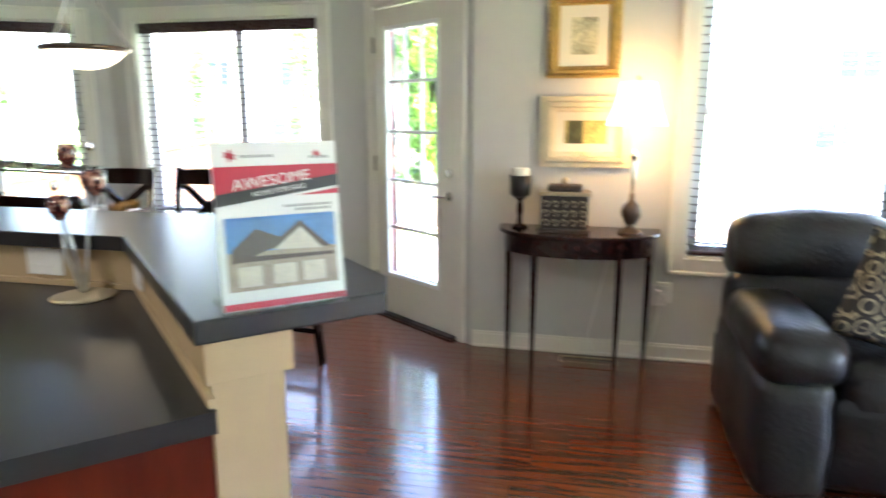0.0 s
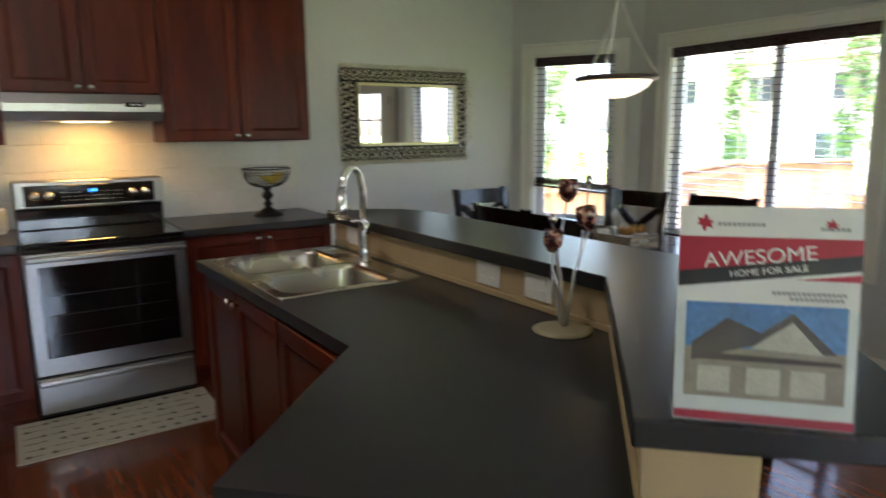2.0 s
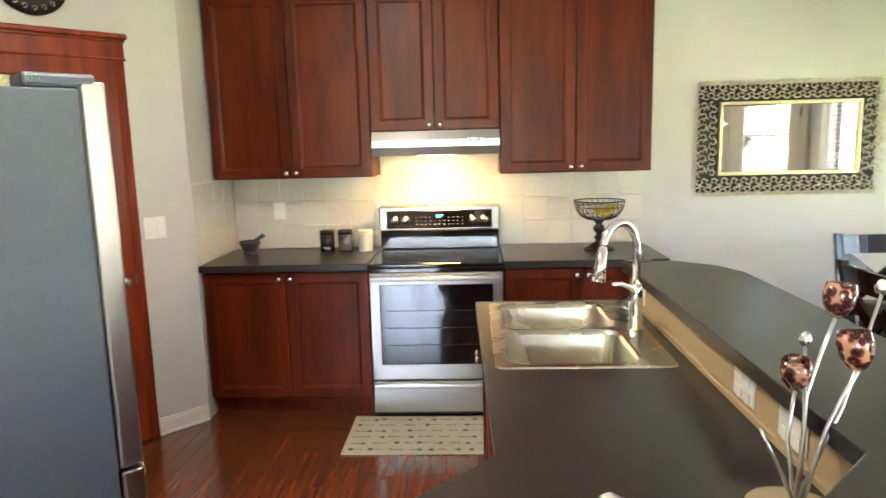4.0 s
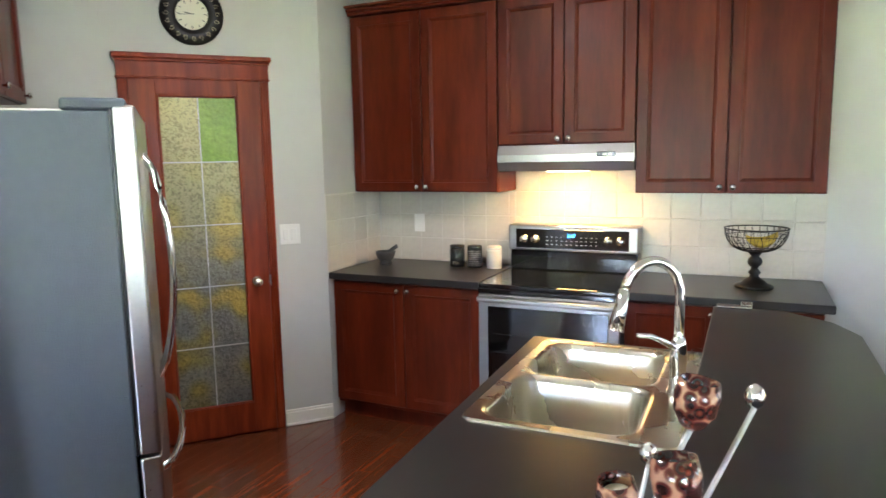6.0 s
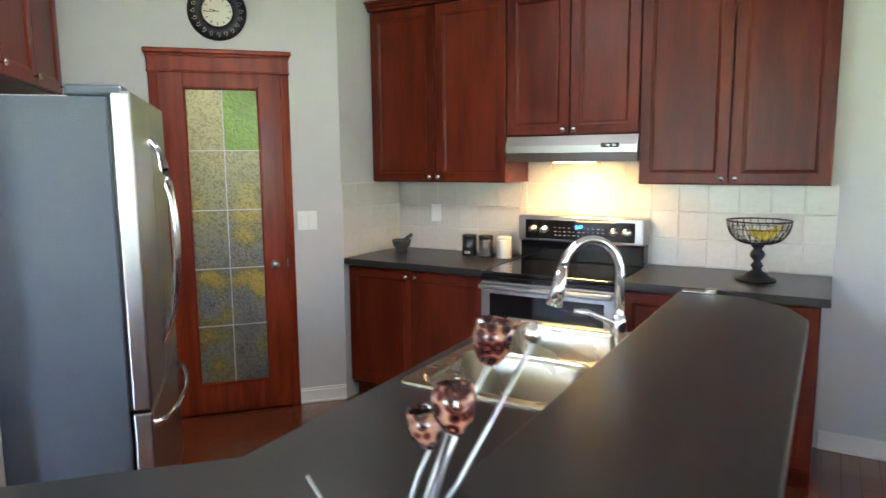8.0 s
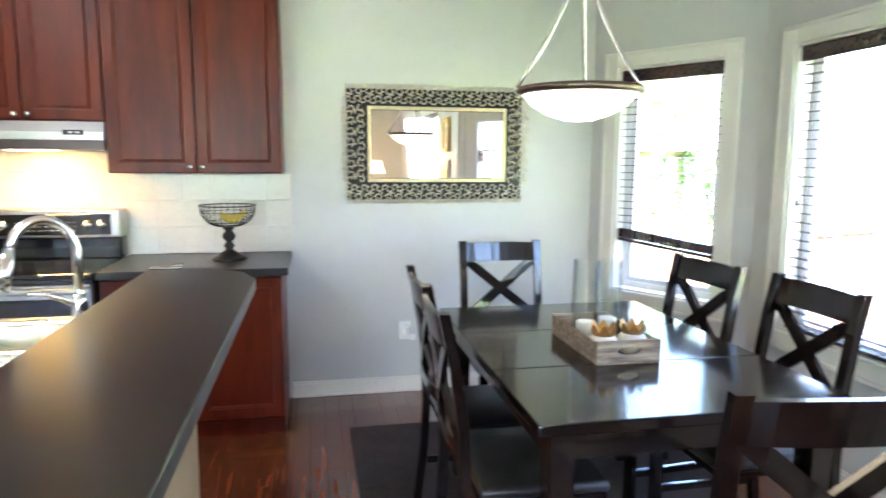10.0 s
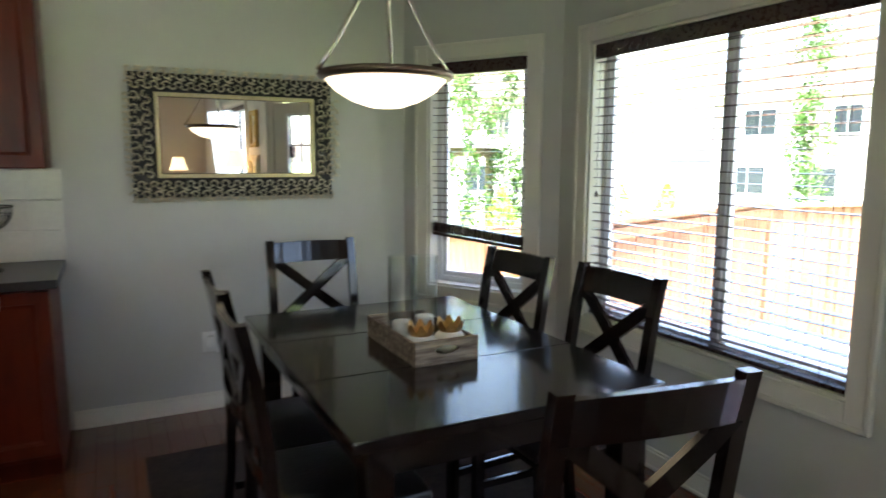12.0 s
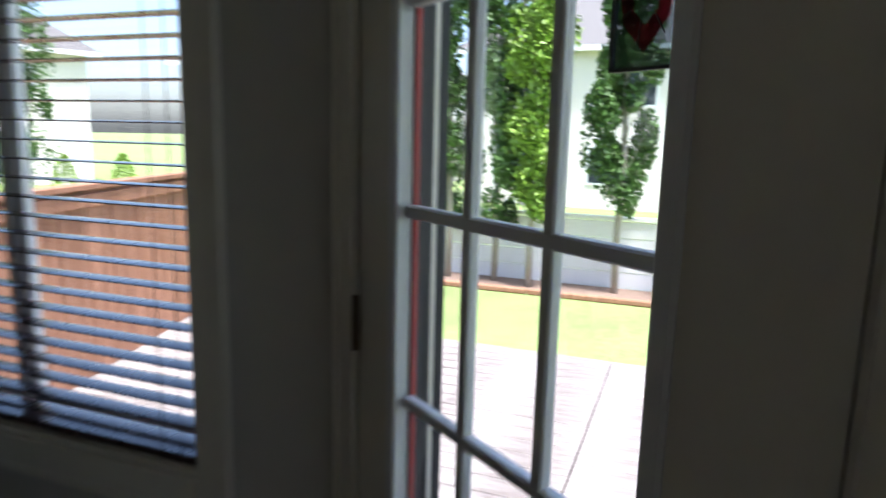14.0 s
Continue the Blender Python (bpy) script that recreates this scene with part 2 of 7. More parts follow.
def vary_islands(m, low=0.70, high=1.25):
    nt = m.node_tree
    hsv = [n for n in nt.nodes if n.bl_idname == "ShaderNodeHueSaturation"][0]
    geo = nt.nodes.new("ShaderNodeNewGeometry")
    oi = nt.nodes.new("ShaderNodeObjectInfo")
    add = nt.nodes.new("ShaderNodeMath")
    add.operation = "ADD"
    fr = nt.nodes.new("ShaderNodeMath")
    fr.operation = "FRACT"
    mr = nt.nodes.new("ShaderNodeMapRange")
    mr.inputs["To Min"].default_value, mr.inputs["To Max"].default_value = low, high
    mul = nt.nodes.new("ShaderNodeMath")
    mul.operation = "MULTIPLY"
    nt.links.new(geo.outputs["Random Per Island"], add.inputs[0])
    nt.links.new(oi.outputs["Random"], add.inputs[1])
    nt.links.new(add.outputs[0], fr.inputs[0])
    nt.links.new(fr.outputs[0], mr.inputs["Value"])
    old = hsv.inputs["Value"].links[0].from_socket
    nt.links.new(old, mul.inputs[0])
    nt.links.new(mr.outputs["Result"], mul.inputs[1])
    nt.links.new(mul.outputs[0], hsv.inputs["Value"])


floor_finish = M["plank"].node_tree.nodes["Principled BSDF"]
floor_finish.inputs["Specular IOR Level"].default_value = 0.45
floor_finish.inputs["Coat Weight"].default_value = 0.85
floor_finish.inputs["Coat Roughness"].default_value = 0.12

for key in ("leaf", "leaf_light"):
    vary_islands(M[key])
vary_islands(M["plank"], 0.84, 1.14)

# ---- shape helpers ----


def part(name, bm, material, parent=None, label="", smooth=False):
    me = bpy.data.meshes.new(name)
    bmesh.ops.recalc_face_normals(bm, faces=bm.faces)
    bm.to_mesh(me)
    bm.free()
    if smooth:
        me.shade_smooth()
    if material is not None:
        me.materials.append(material)
    ob = new(name, me)
    if parent is not None:
        ob.parent = parent
    if label:
        ob["label"] = label
    return ob


def thing(name, at=(0, 0, 0), rz=0.0, label="", category="", group="", kind=""):
    ob = new(name)
    ob.empty_display_size = 0.05
    ob.matrix_world = pose(*at, 0, 0, rz)
    return tagged(ob, label, category, group, kind)


def add_box(bm, x0, x1, y0, y1, z0, z1, bevel=0.0, m=None, seg=1):
    r = bmesh.ops.create_cube(bm, size=1.0)
    vs = r["verts"]
    t = Matrix.Translation(((x0 + x1) / 2, (y0 + y1) / 2, (z0 + z1) / 2)) @ Matrix.Diagonal((abs(x1 - x0), abs(y1 - y0), abs(z1 - z0), 1))
    bmesh.ops.transform(bm, matrix=t, verts=vs)
    if bevel:
        es = list({e for v in vs for e in v.link_edges})
        r = bmesh.ops.bevel(bm, geom=es, offset=bevel, segments=seg, affect="EDGES", profile=0.5)
        vs = list({v for f in r["faces"] for v in f.verts} | {v for v in vs if v.is_valid})
    if m is not None:
        bmesh.ops.transform(bm, matrix=m, verts=vs)
    return vs


def box(x0, x1, y0, y1, z0, z1, bevel=0.0, m=None, seg=1):
    bm = bmesh.new()
    add_box(bm, x0, x1, y0, y1, z0, z1, bevel, m, seg)
    return bm


def add_cyl(bm, r0, r1, z0, z1, seg=16, m=None, at=(0, 0)):
    t = Matrix.Translation((at[0], at[1], (z0 + z1) / 2))
    r = bmesh.ops.create_cone(bm, cap_ends=True, segments=seg, radius1=r0, radius2=r1, depth=z1 - z0, matrix=(m or Matrix()) @ t)
    return r["verts"]


def cyl(r0, r1, z0, z1, seg=16, m=None, at=(0, 0)):
    bm = bmesh.new()
    add_cyl(bm, r0, r1, z0, z1, seg, m, at)
    return bm


def lathe(profile, seg=24, m=None, close=True):
    """A turned body from (radius, height) pairs, bottom to top."""
    bm = bmesh.new()
    rings = []
    for r, z in profile:
        rings.append([bm.verts.new((max(r, 1e-4) * math.cos(2 * math.pi * i / seg), max(r, 1e-4) * math.sin(2 * math.pi * i / seg), z)) for i in range(seg)])
    for a, b in zip(rings, rings[1:]):
        for i in range(seg):
            bm.faces.new((a[i], a[(i + 1) % seg], b[(i + 1) % seg], b[i]))
    if close:
        bm.faces.new(rings[0][::-1])
        bm.faces.new(rings[-1])
    if m is not None:
        bmesh.ops.transform(bm, matrix=m, verts=bm.verts)
    return bm


def add_tube(bm, pts, r, seg=8, r1=None):
    """A round bar along a list of points."""
    pts = [Vector(p) for p in pts]
    rings = []
    ref = Vector((0, 0, 1))
    for i, p in enumerate(pts):
        d = (pts[min(i + 1, len(pts) - 1)] - pts[max(i - 1, 0)]).normalized()
        a = d.cross(ref)
        if a.length < 0.2:
            a = d.cross(Vector((0, 1, 0)))
        a.normalize()
        b = d.cross(a).normalized()
        rr = r if r1 is None else r + (r1 - r) * i / (len(pts) - 1)
        rings.append([bm.verts.new(p + (a * math.cos(2 * math.pi * k / seg) + b * math.sin(2 * math.pi * k / seg)) * rr) for k in range(seg)])
    for u, v in zip(rings, rings[1:]):
        for k in range(seg):
            bm.faces.new((u[k], u[(k + 1) % seg], v[(k + 1) % seg], v[k]))
    bm.faces.new(rings[0][::-1])
    bm.faces.new(rings[-1])


def tube(pts, r, seg=8, r1=None):
    bm = bmesh.new()
    add_tube(bm, pts, r, seg, r1)
    return bm


def slab(poly, z0, z1, bevel=0.0):
    """A flat plate of any outline."""
    bm = bmesh.new()
    lo = [bm.verts.new((x, y, z0)) for x, y in poly]
    hi = [bm.verts.new((x, y, z1)) for x, y in poly]
    bm.faces.new(lo[::-1])
    bm.faces.new(hi)
    n = len(poly)
    for i in range(n):
        bm.faces.new((lo[i], lo[(i + 1) % n], hi[(i + 1) % n], hi[i]))
    bmesh.ops.recalc_face_normals(bm, faces=bm.faces)
    if bevel:
        bmesh.ops.bevel(bm, geom=list(bm.edges), offset=bevel, segments=2, affect="EDGES", profile=0.5)
    return bm


# ---- the plan ----
H = 2.74
T = 0.16
PU, PV, PO = Vector((0.733, -0.680)), Vector((-0.680, -0.733)), Vector((-0.97, -0.65))


def kp(u, v):
    """A place by the slanted pantry wall: u out of that wall, v along it."""
    p = PO + PU * u + PV * v
    return (p.x, p.y)


PLAN = [(-0.98, 0.0), (3.58, 0.0), (4.12, -0.91), (4.12, -2.92), (3.50, -3.76), (3.50, -9.0), (-1.6, -9.0), (-1.6, -3.92),
        kp(1.75, 2.60), kp(1.75, 1.40), kp(1.63, 1.40), kp(1.63, 1.78), kp(0.0, 1.78), (-0.98, -0.64)]
WALLS = {0: "wall_north", 1: "wall_bay_side", 2: "wall_bay", 3: "wall_patio", 4: "wall_living_east", 5: "wall_south", 6: "wall_west", 7: "wall_west_slant",
         8: "wall_fridge_side", 9: "wall_fridge_end", 10: "wall_fridge_inner", 11: "wall_fridge_back", 12: "wall_pantry", 13: "wall_kitchen_west"}


def wall_frame(i):
    """The pose of a wall: x along it, y outward, z up."""
    a, b = Vector(PLAN[i]), Vector(PLAN[(i + 1) % len(PLAN)])
    d = (b - a).normalized()
    return pose(a.x, a.y, 0, 0, 0, math.degrees(math.atan2(d.y, d.x))), (b - a).length


def build_wall(i, holes=(), thick=T):
    m, length = wall_frame(i)
    bm = bmesh.new()
    xs = 0.0
    n = len(PLAN)
    p0, p1, p2, p3 = (Vector(PLAN[(i + k) % n]) for k in (-1, 0, 1, 2))
    d = (p2 - p1).normalized()

    def mitre(da, db):
        # how far the outer face runs on at a corner
        cross = da.x * db.y - da.y * db.x
        ang = math.atan2(cross, da.dot(db))
        return -math.tan(ang / 2) * thick
    e0 = mitre((p1 - p0).normalized(), d)
    e1 = mitre(d, (p3 - p2).normalized())
    cuts = sorted(holes)
    spans = []
    for (h0, h1, z0, z1) in cuts:
        spans.append((xs, h0, 0, H))
        if z0 > 0:
            spans.append((h0, h1, 0, z0))
        spans.append((h0, h1, z1, H))
        xs = h1
    spans.append((xs, length, 0, H))
    for (a, b, z0, z1) in spans:
        vs = add_box(bm, a, b, 0, thick, z0, z1)
        for v in vs:
            if v.co.y > thick / 2:
                if a == 0 and v.co.x < (a + b) / 2:
                    v.co.x -= e0
                elif b == length and v.co.x > (a + b) / 2:
                    v.co.x += e1
    ob = part(WALLS[i], bm, M["wall"])
    ob.matrix_world = m
    tagged(ob, "painted greige drywall wall", "wall", kind="structure")
    return ob


SW = (0.185, 0.855, 0.66, 2.03)      # side window: from, to, sill, head
BW = (0.24, 1.66, 0.625, 2.03)      # bay window
PD = (0.085, 0.925, 0.0, 2.06)     # patio door
LW = (1.19, 3.24, 0.60, 2.15)      # living window
FW = (2.3, 4.7, 0.7, 2.3)          # unseen front window, added in the south wall for daylight
HOLES = {1: [SW], 2: [BW], 3: [PD], 4: [LW], 5: [FW]}
WALL_OB = {}
for i in range(len(PLAN)):
    WALL_OB[i] = build_wall(i, HOLES.get(i, ()))

bm = bmesh.new()
vs = [bm.verts.new((x, y, -0.02)) for x, y in ((-2.4, 0.2), (4.4, 0.2), (4.4, -9.2), (-2.4, -9.2))]
bm.faces.new(vs[::-1])
r = bmesh.ops.extrude_face_region(bm, geom=list(bm.faces))
bmesh.ops.translate(bm, verts=[v for v in r["geom"] if isinstance(v, bmesh.types.BMVert)], vec=(0, 0, -0.2))
floor = part("floor", bm, M["plank"])
tagged(floor, "glossy cherry-stained hardwood strip floor", "floor", kind="structure")
ceil = part("ceiling", box(-2.5, 4.4, -9.25, 0.3, H, H + 0.15), M["ceiling"])
tagged(ceil, "white textured flat ceiling", "ceiling", kind="structure")


def baseboard(i, a, b, name="baseboard"):
    m, length = wall_frame(i)
    bm = bmesh.new()
    add_box(bm, a, b, -0.014, -0.001, 0.0, 0.085, 0.003)
    add_box(bm, a, b, -0.010, -0.001, 0.083, 0.100, 0.003)
    add_box(bm, a, b, -0.018, -0.001, 0.0, 0.018, 0.003)
    ob = part(name, bm, M["trim"])
    ob.matrix_world = m
    return tagged(ob, "cream painted baseboard with a stepped top", "baseboard", kind="structure")


baseboard(0, 2.64, 4.54)
baseboard(1, 0.02, 1.04)
baseboard(2, 0.02, 2.00)
baseboard(4, 0.01, 5.2)
baseboard(5, 0.02, 5.1)
baseboard(6, 0.02, 5.0)
baseboard(7, 0.02, 0.2)
baseboard(8, 0.02, 1.1)

pm, plen = wall_frame(12)
baseboard(12, plen - 0.292, plen - 0.002)


def casing(i, hole, w=0.092, sill=True, door=False, material="trim"):
    """The moulded frame round an opening, on the room side."""
    a, b, z0, z1 = hole
    m, _ = wall_frame(i)
    bm = bmesh.new()
    for x0, x1 in ((a - w, a), (b, b + w)):
        add_box(bm, x0, x1, -0.018, -0.001, 0.0 if door else z0 - w, z1 + w, 0.004)
        xo = (x0, x0 + 0.022) if x0 < a - 0.01 else (x1 - 0.022, x1)
        add_box(bm, xo[0], xo[1], -0.026, -0.016, 0.0 if door else z0 - w, z1 + w, 0.004)
    add_box(bm, a, b, -0.018, -0.001, z1, z1 + w, 0.004)
    add_box(bm, a - w, b + w, -0.026, -0.016, z1 + w - 0.022, z1 + w, 0.004)
    if not door:
        add_box(bm, a, b, -0.018, -0.001, z0 - w, z0, 0.004)
        add_box(bm, a - w, b + w, -0.026, -0.016, z0 - w, z0 - w + 0.022, 0.004)
    # linings of the reveal
    for x0, x1 in ((a, a + 0.012), (b - 0.012, b)):
        add_box(bm, x0, x1, 0.0, T - 0.01, z0, z1)
    add_box(bm, a + 0.012, b - 0.012, 0.0, T - 0.01, z1 - 0.012, z1)
    if not door:
        add_box(bm, a + 0.012, b - 0.012, 0.0, T - 0.01, z0, z0 + 0.012)
    ob = part("trim", bm, M[material])
    ob.matrix_world = m
    return tagged(ob, "cream painted moulded window casing" if not door else "cream painted door casing", "trim", kind="structure")


def window(i, hole, name, mullions=(), label="white vinyl window", half=0.028, s=0.03):
    a, b, z0, z1 = hole
    m, _ = wall_frame(i)
    win = thing(name, label=label, category="window", kind="structure")
    win.matrix_world = m
    a, b, z0, z1 = a + 0.012, b - 0.012, z0 + 0.012, z1 - 0.012
    y0, y1 = 0.085, 0.135
    bm = bmesh.new()
    f = 0.035
    add_box(bm, a, a + f, y0, y1, z0, z1, 0.004)
    add_box(bm, b - f, b, y0, y1, z0, z1, 0.004)
    add_box(bm, a + f, b - f, y0, y1, z0, z0 + f, 0.004)
    add_box(bm, a + f, b - f, y0, y1, z1 - f, z1, 0.004)
    for x in mullions:
        add_box(bm, x - half, x + half, y0 + 0.002, y1 - 0.002, z0 + f, z1 - f, 0.004)
    part("window_frame", bm, M["vinyl"], win)
    edges = [a + f] + [e for x in mullions for e in (x - half, x + half)] + [b - f]
    for k in range(0, len(edges), 2):
        bm = bmesh.new()
        x0, x1 = edges[k], edges[k + 1]
        add_box(bm, x0 + 0.001, x0 + s, y0 + 0.01, y1 - 0.01, z0 + f + 0.001, z1 - f - 0.001, 0.003)
        add_box(bm, x1 - s, x1 - 0.001, y0 + 0.01, y1 - 0.01, z0 + f + 0.001, z1 - f - 0.001, 0.003)
        add_box(bm, x0 + s, x1 - s, y0 + 0.01, y1 - 0.01, z0 + f + 0.001, z0 + f + s, 0.003)
        add_box(bm, x0 + s, x1 - s, y0 + 0.01, y1 - 0.01, z1 - f - s, z1 - f - 0.001, 0.003)
        part("sash", bm, M["vinyl"], win)
        pane = part("pane", box(x0 + s, x1 - s, y0 + 0.022, y0 + 0.028, z0 + f + s, z1 - f - s), M["glass"], win)
        pane.visible_shadow = False
    return win


def blind(i, hole, name, bottom, splits=(), tilt=0.0, cord="start", sag=0.0, label="dark brown wooden venetian blind lowered with open slats"):
    a, b, z0, z1 = hole
    m, _ = wall_frame(i)
    bl = thing(name, label=label, category="blind")
    bl.matrix_world = m
    a, b = a + 0.016, b - 0.016
    bm = bmesh.new()
    add_box(bm, a, b, 0.005, 0.018, z1 - 0.085, z1 - 0.014, 0.004)
    add_box(bm, a, b, 0.018, 0.065, z1 - 0.055, z1 - 0.014)
    part("valance", bm, M["blind"], bl)
    tail = bmesh.new()
    add_box(tail, a + 0.003, b - 0.003, 0.016, 0.066, bottom, bottom + 0.018, 0.004)
    tilted = pose((a + b) / 2, 0, bottom, 0, math.degrees(math.atan2(sag, b - a)), 0) @ pose(-(a + b) / 2, 0, -bottom)
    bmesh.ops.transform(tail, matrix=tilted, verts=tail.verts)
    part("bottom_rail", tail, M["blind"], bl)
    proto = None
    z = z1 - 0.10
    zs = []
    while z > bottom + 0.04:
        zs.append(z)
        z -= 0.0445
    drop = bottom + 0.02
    if bottom > z0 + 0.1:
        for k in range(9):
            zs.append(drop + 0.006 + 0.006 * k)
    for k, z in enumerate(zs):
        if proto is None:
            bm = bmesh.new()
            ang = radians(tilt)
            n = 4
            top, low = [], []
            for q in range(n + 1):
                y = -0.024 + 0.048 * q / n
                h = 0.002 * (1 - (2 * q / n - 1) ** 2)
                for store, dz in ((top, 0.0013), (low, -0.0013)):
                    yy, zz = y * math.cos(ang) - (h + dz) * math.sin(ang), y * math.sin(ang) + (h + dz) * math.cos(ang)
                    store.append([bm.verts.new((x, 0.041 + yy, zz)) for x in (a + 0.004, b - 0.004)])
            for q in range(n):
                bm.faces.new((top[q][0], top[q + 1][0], top[q + 1][1], top[q][1]))
                bm.faces.new((low[q][0], low[q][1], low[q + 1][1], low[q + 1][0]))
            bm.faces.new((top[0][0], top[0][1], low[0][1], low[0][0]))
            bm.faces.new((top[n][0], low[n][0], low[n][1], top[n][1]))
            proto = part("slat", bm, M["blind"], bl)
            ob = proto
        else:
            ob = proto.copy()
            scene.collection.objects.link(ob)
        ob.location = (random.uniform(-0.001, 0.001), 0, z)
        if sag and z < drop + 0.06:
            ob.matrix_local = tilted @ pose(0, 0, z)
    w = b - a
    for x in [a + 0.10, b - 0.10] + list(splits):
        bm = bmesh.new()
        for y in (0.012, 0.0695):
            add_box(bm, x - 0.0012, x + 0.0012, y, y + 0.0012, bottom, z1 - 0.05)
        part("ladder_cord", bm, M["blind"], bl)
    cx = a + 0.05 if cord == "start" else b - 0.05
    bm = tube([(cx, 0.002, z1 - 0.08), (cx, 0.001, z1 - 0.50), (cx + 0.002, 0.001, z1 - 0.72)], 0.0012, 5)
    part("pull_cord", bm, M["blind"], bl)
    part("tassel", lathe([(0.003, -0.02), (0.008, -0.018), (0.008, 0.0), (0.003, 0.012)], 10, pose(cx + 0.002, 0.001, z1 - 0.755)), M["blind"], bl)
    return bl


casing(1, SW)
casing(2, BW)
casing(4, LW)
casing(5, FW)
window(1, SW, "window_1", (), "white vinyl casement window in the bay")
window(2, BW, "window_2", (1.015,), "wide white vinyl sliding window in the bay", 0.018, 0.016)
window(4, LW, "window_3", ((LW[0] + LW[1]) / 2,), "wide white vinyl living room window")
window(5, FW, "window_4", (3.1, 3.9), "unseen wide front window, added to let in daylight")
blind(1, SW, "side_blind", 0.945, (), cord="end", sag=0.055, label="dark brown wooden venetian blind raised partway above the sill")
blind(2, BW, "bay_blind", 0.638, (1.015,))
blind(4, LW, "living_blind", 0.615, ((LW[0] + LW[1]) / 2 - 0.4, (LW[0] + LW[1]) / 2 + 0.4))

# ---- patio door ----
dm, dlen = wall_frame(3)
casing(3, PD, 0.07, door=True)
door = thing("door_1", label="cream painted patio door with a fifteen-pane glass insert", category="door", kind="structure")
dm = dm @ pose(0, -0.018, 0)
door.matrix_world = dm
GA, GB, GZ0, GZ1 = 0.230, 0.728, 0.31, 1.90
DA, DB = PD[0] + 0.014, PD[1] - 0.014
bm = bmesh.new()
for x0, x1, z0, z1 in ((DA, GA - 0.01, 0.02, 2.04), (GB + 0.01, DB, 0.02, 2.04), (GA - 0.01, GB + 0.01, 0.02, GZ0 - 0.01), (GA - 0.01, GB + 0.01, GZ1 + 0.01, 2.04)):
    add_box(bm, x0, x1, 0.015, 0.058, z0, z1)
part("door_leaf", bm, M["trim"], door)
bm = bmesh.new()
f = 0.028
for x0, x1, z0, z1 in ((GA - f, GA, GZ0 - f, GZ1 + f), (GB, GB + f, GZ0 - f, GZ1 + f), (GA, GB, GZ0 - f, GZ0), (GA, GB, GZ1, GZ1 + f)):
    add_box(bm, x0, x1, 0.008, 0.040, z0, z1, 0.004)
part("glass_frame", bm, M["vinyl"], door, "white glass surround")
bm = bmesh.new()
for x0, x1, z0, z1 in ((GA - f, GA, GZ0 - f, GZ1 + f), (GB, GB + f, GZ0 - f, GZ1 + f), (GA, GB, GZ0 - f, GZ0), (GA, GB, GZ1, GZ1 + f)):
    add_box(bm, x0, x1, 0.0405, 0.078, z0, z1, 0.003)
part("outer_surround", bm, M["dark_casing"], door, "dark outdoor surround of the glass")
bm = bmesh.new()
for k in (1, 2):
    x = GA + (GB - GA) * k / 3
    add_box(bm, x - 0.010, x + 0.010, 0.026, 0.046, GZ0, GZ1, 0.003)
for k in range(1, 5):
    z = GZ0 + (GZ1 - GZ0) * k / 5
    add_box(bm, GA, GB, 0.0255, 0.0465, z - 0.010, z + 0.010, 0.003)
part("muntin_grid", bm, M["vinyl"], door)
for r in range(5):
    for c in range(3):
        x0, x1 = GA + (GB - GA) * c / 3 + 0.010 * (c > 0), GA + (GB - GA) * (c + 1) / 3 - 0.010 * (c < 2)
        z0, z1 = GZ0 + (GZ1 - GZ0) * r / 5 + 0.010 * (r > 0), GZ0 + (GZ1 - GZ0) * (r + 1) / 5 - 0.010 * (r < 4)
        pane = part("pane", box(x0, x1, 0.034, 0.038, z0, z1), M["glass"], door)
        pane.visible_shadow = False
hd = part("door_handle", tube([(DB - 0.06, 0.012, 0.89), (DB - 0.06, -0.035, 0.89), (DB - 0.075, -0.045, 0.89), (DB - 0.16, -0.045, 0.885)], 0.009, 10), M["nickel"], door, "satin nickel lever handle", True)
part("handle_plate", cyl(0.028, 0.026, 0, 0.008, 20, pose(DB - 0.06, 0.014, 0.89, 90)), M["nickel"], door)
part("deadbolt", cyl(0.028, 0.024, 0, 0.016, 20, pose(DB - 0.06, 0.014, 1.03, 90)), M["nickel"], door)
for z in (0.25, 1.05, 1.82):
    part("hinge", cyl(0.007, 0.007, -0.05, 0.05, 10, pose(DA - 0.004, 0.004, z)), M["bronze"], door)
part("threshold", box(DA, DB, -0.03, 0.15, 0.0, 0.018, 0.004), M["black"], door)
part("exterior_casing", box(PD[0] - 0.07, PD[0], T + 0.02, T + 0.038, -0.1, 2.2), M["dark_casing"], door)
part("weatherstrip", box(GA + 0.0005, GA + 0.0045, 0.0395, 0.049, GZ0 + 0.002, GZ1 - 0.002), M["red_seal"], door, "red rubber seal along the glass")

# stained-glass square hung on the door glass
orn = thing("suncatcher", label="square suncatcher with a red heart hung on the door", category="ornament")
orn.matrix_world = dm
M["pale_glass"] = glass("pale_textured_glass", (0.42, 0.46, 0.48), 0.2)
M["red_glass"] = glass("red_glass", (0.42, 0.02, 0.04), 0.2)
ox, oz = GB - 0.044, 1.515
part("glass_panel", box(ox - 0.043, ox + 0.043, 0.027, 0.030, oz - 0.065, oz + 0.065, 0.001), M["pale_glass"], orn)
bm = bmesh.new()
heart = [(0, -0.050), (0.028, -0.020), (0.034, 0.018), (0.025, 0.042), (0, 0.028), (-0.025, 0.042), (-0.034, 0.018), (-0.028, -0.020)]
fr = [bm.verts.new((ox + x, 0.0262, oz + z)) for x, z in heart]
bk = [bm.verts.new((ox + x * 0.5, 0.0262, oz + z * 0.5)) for x, z in heart]
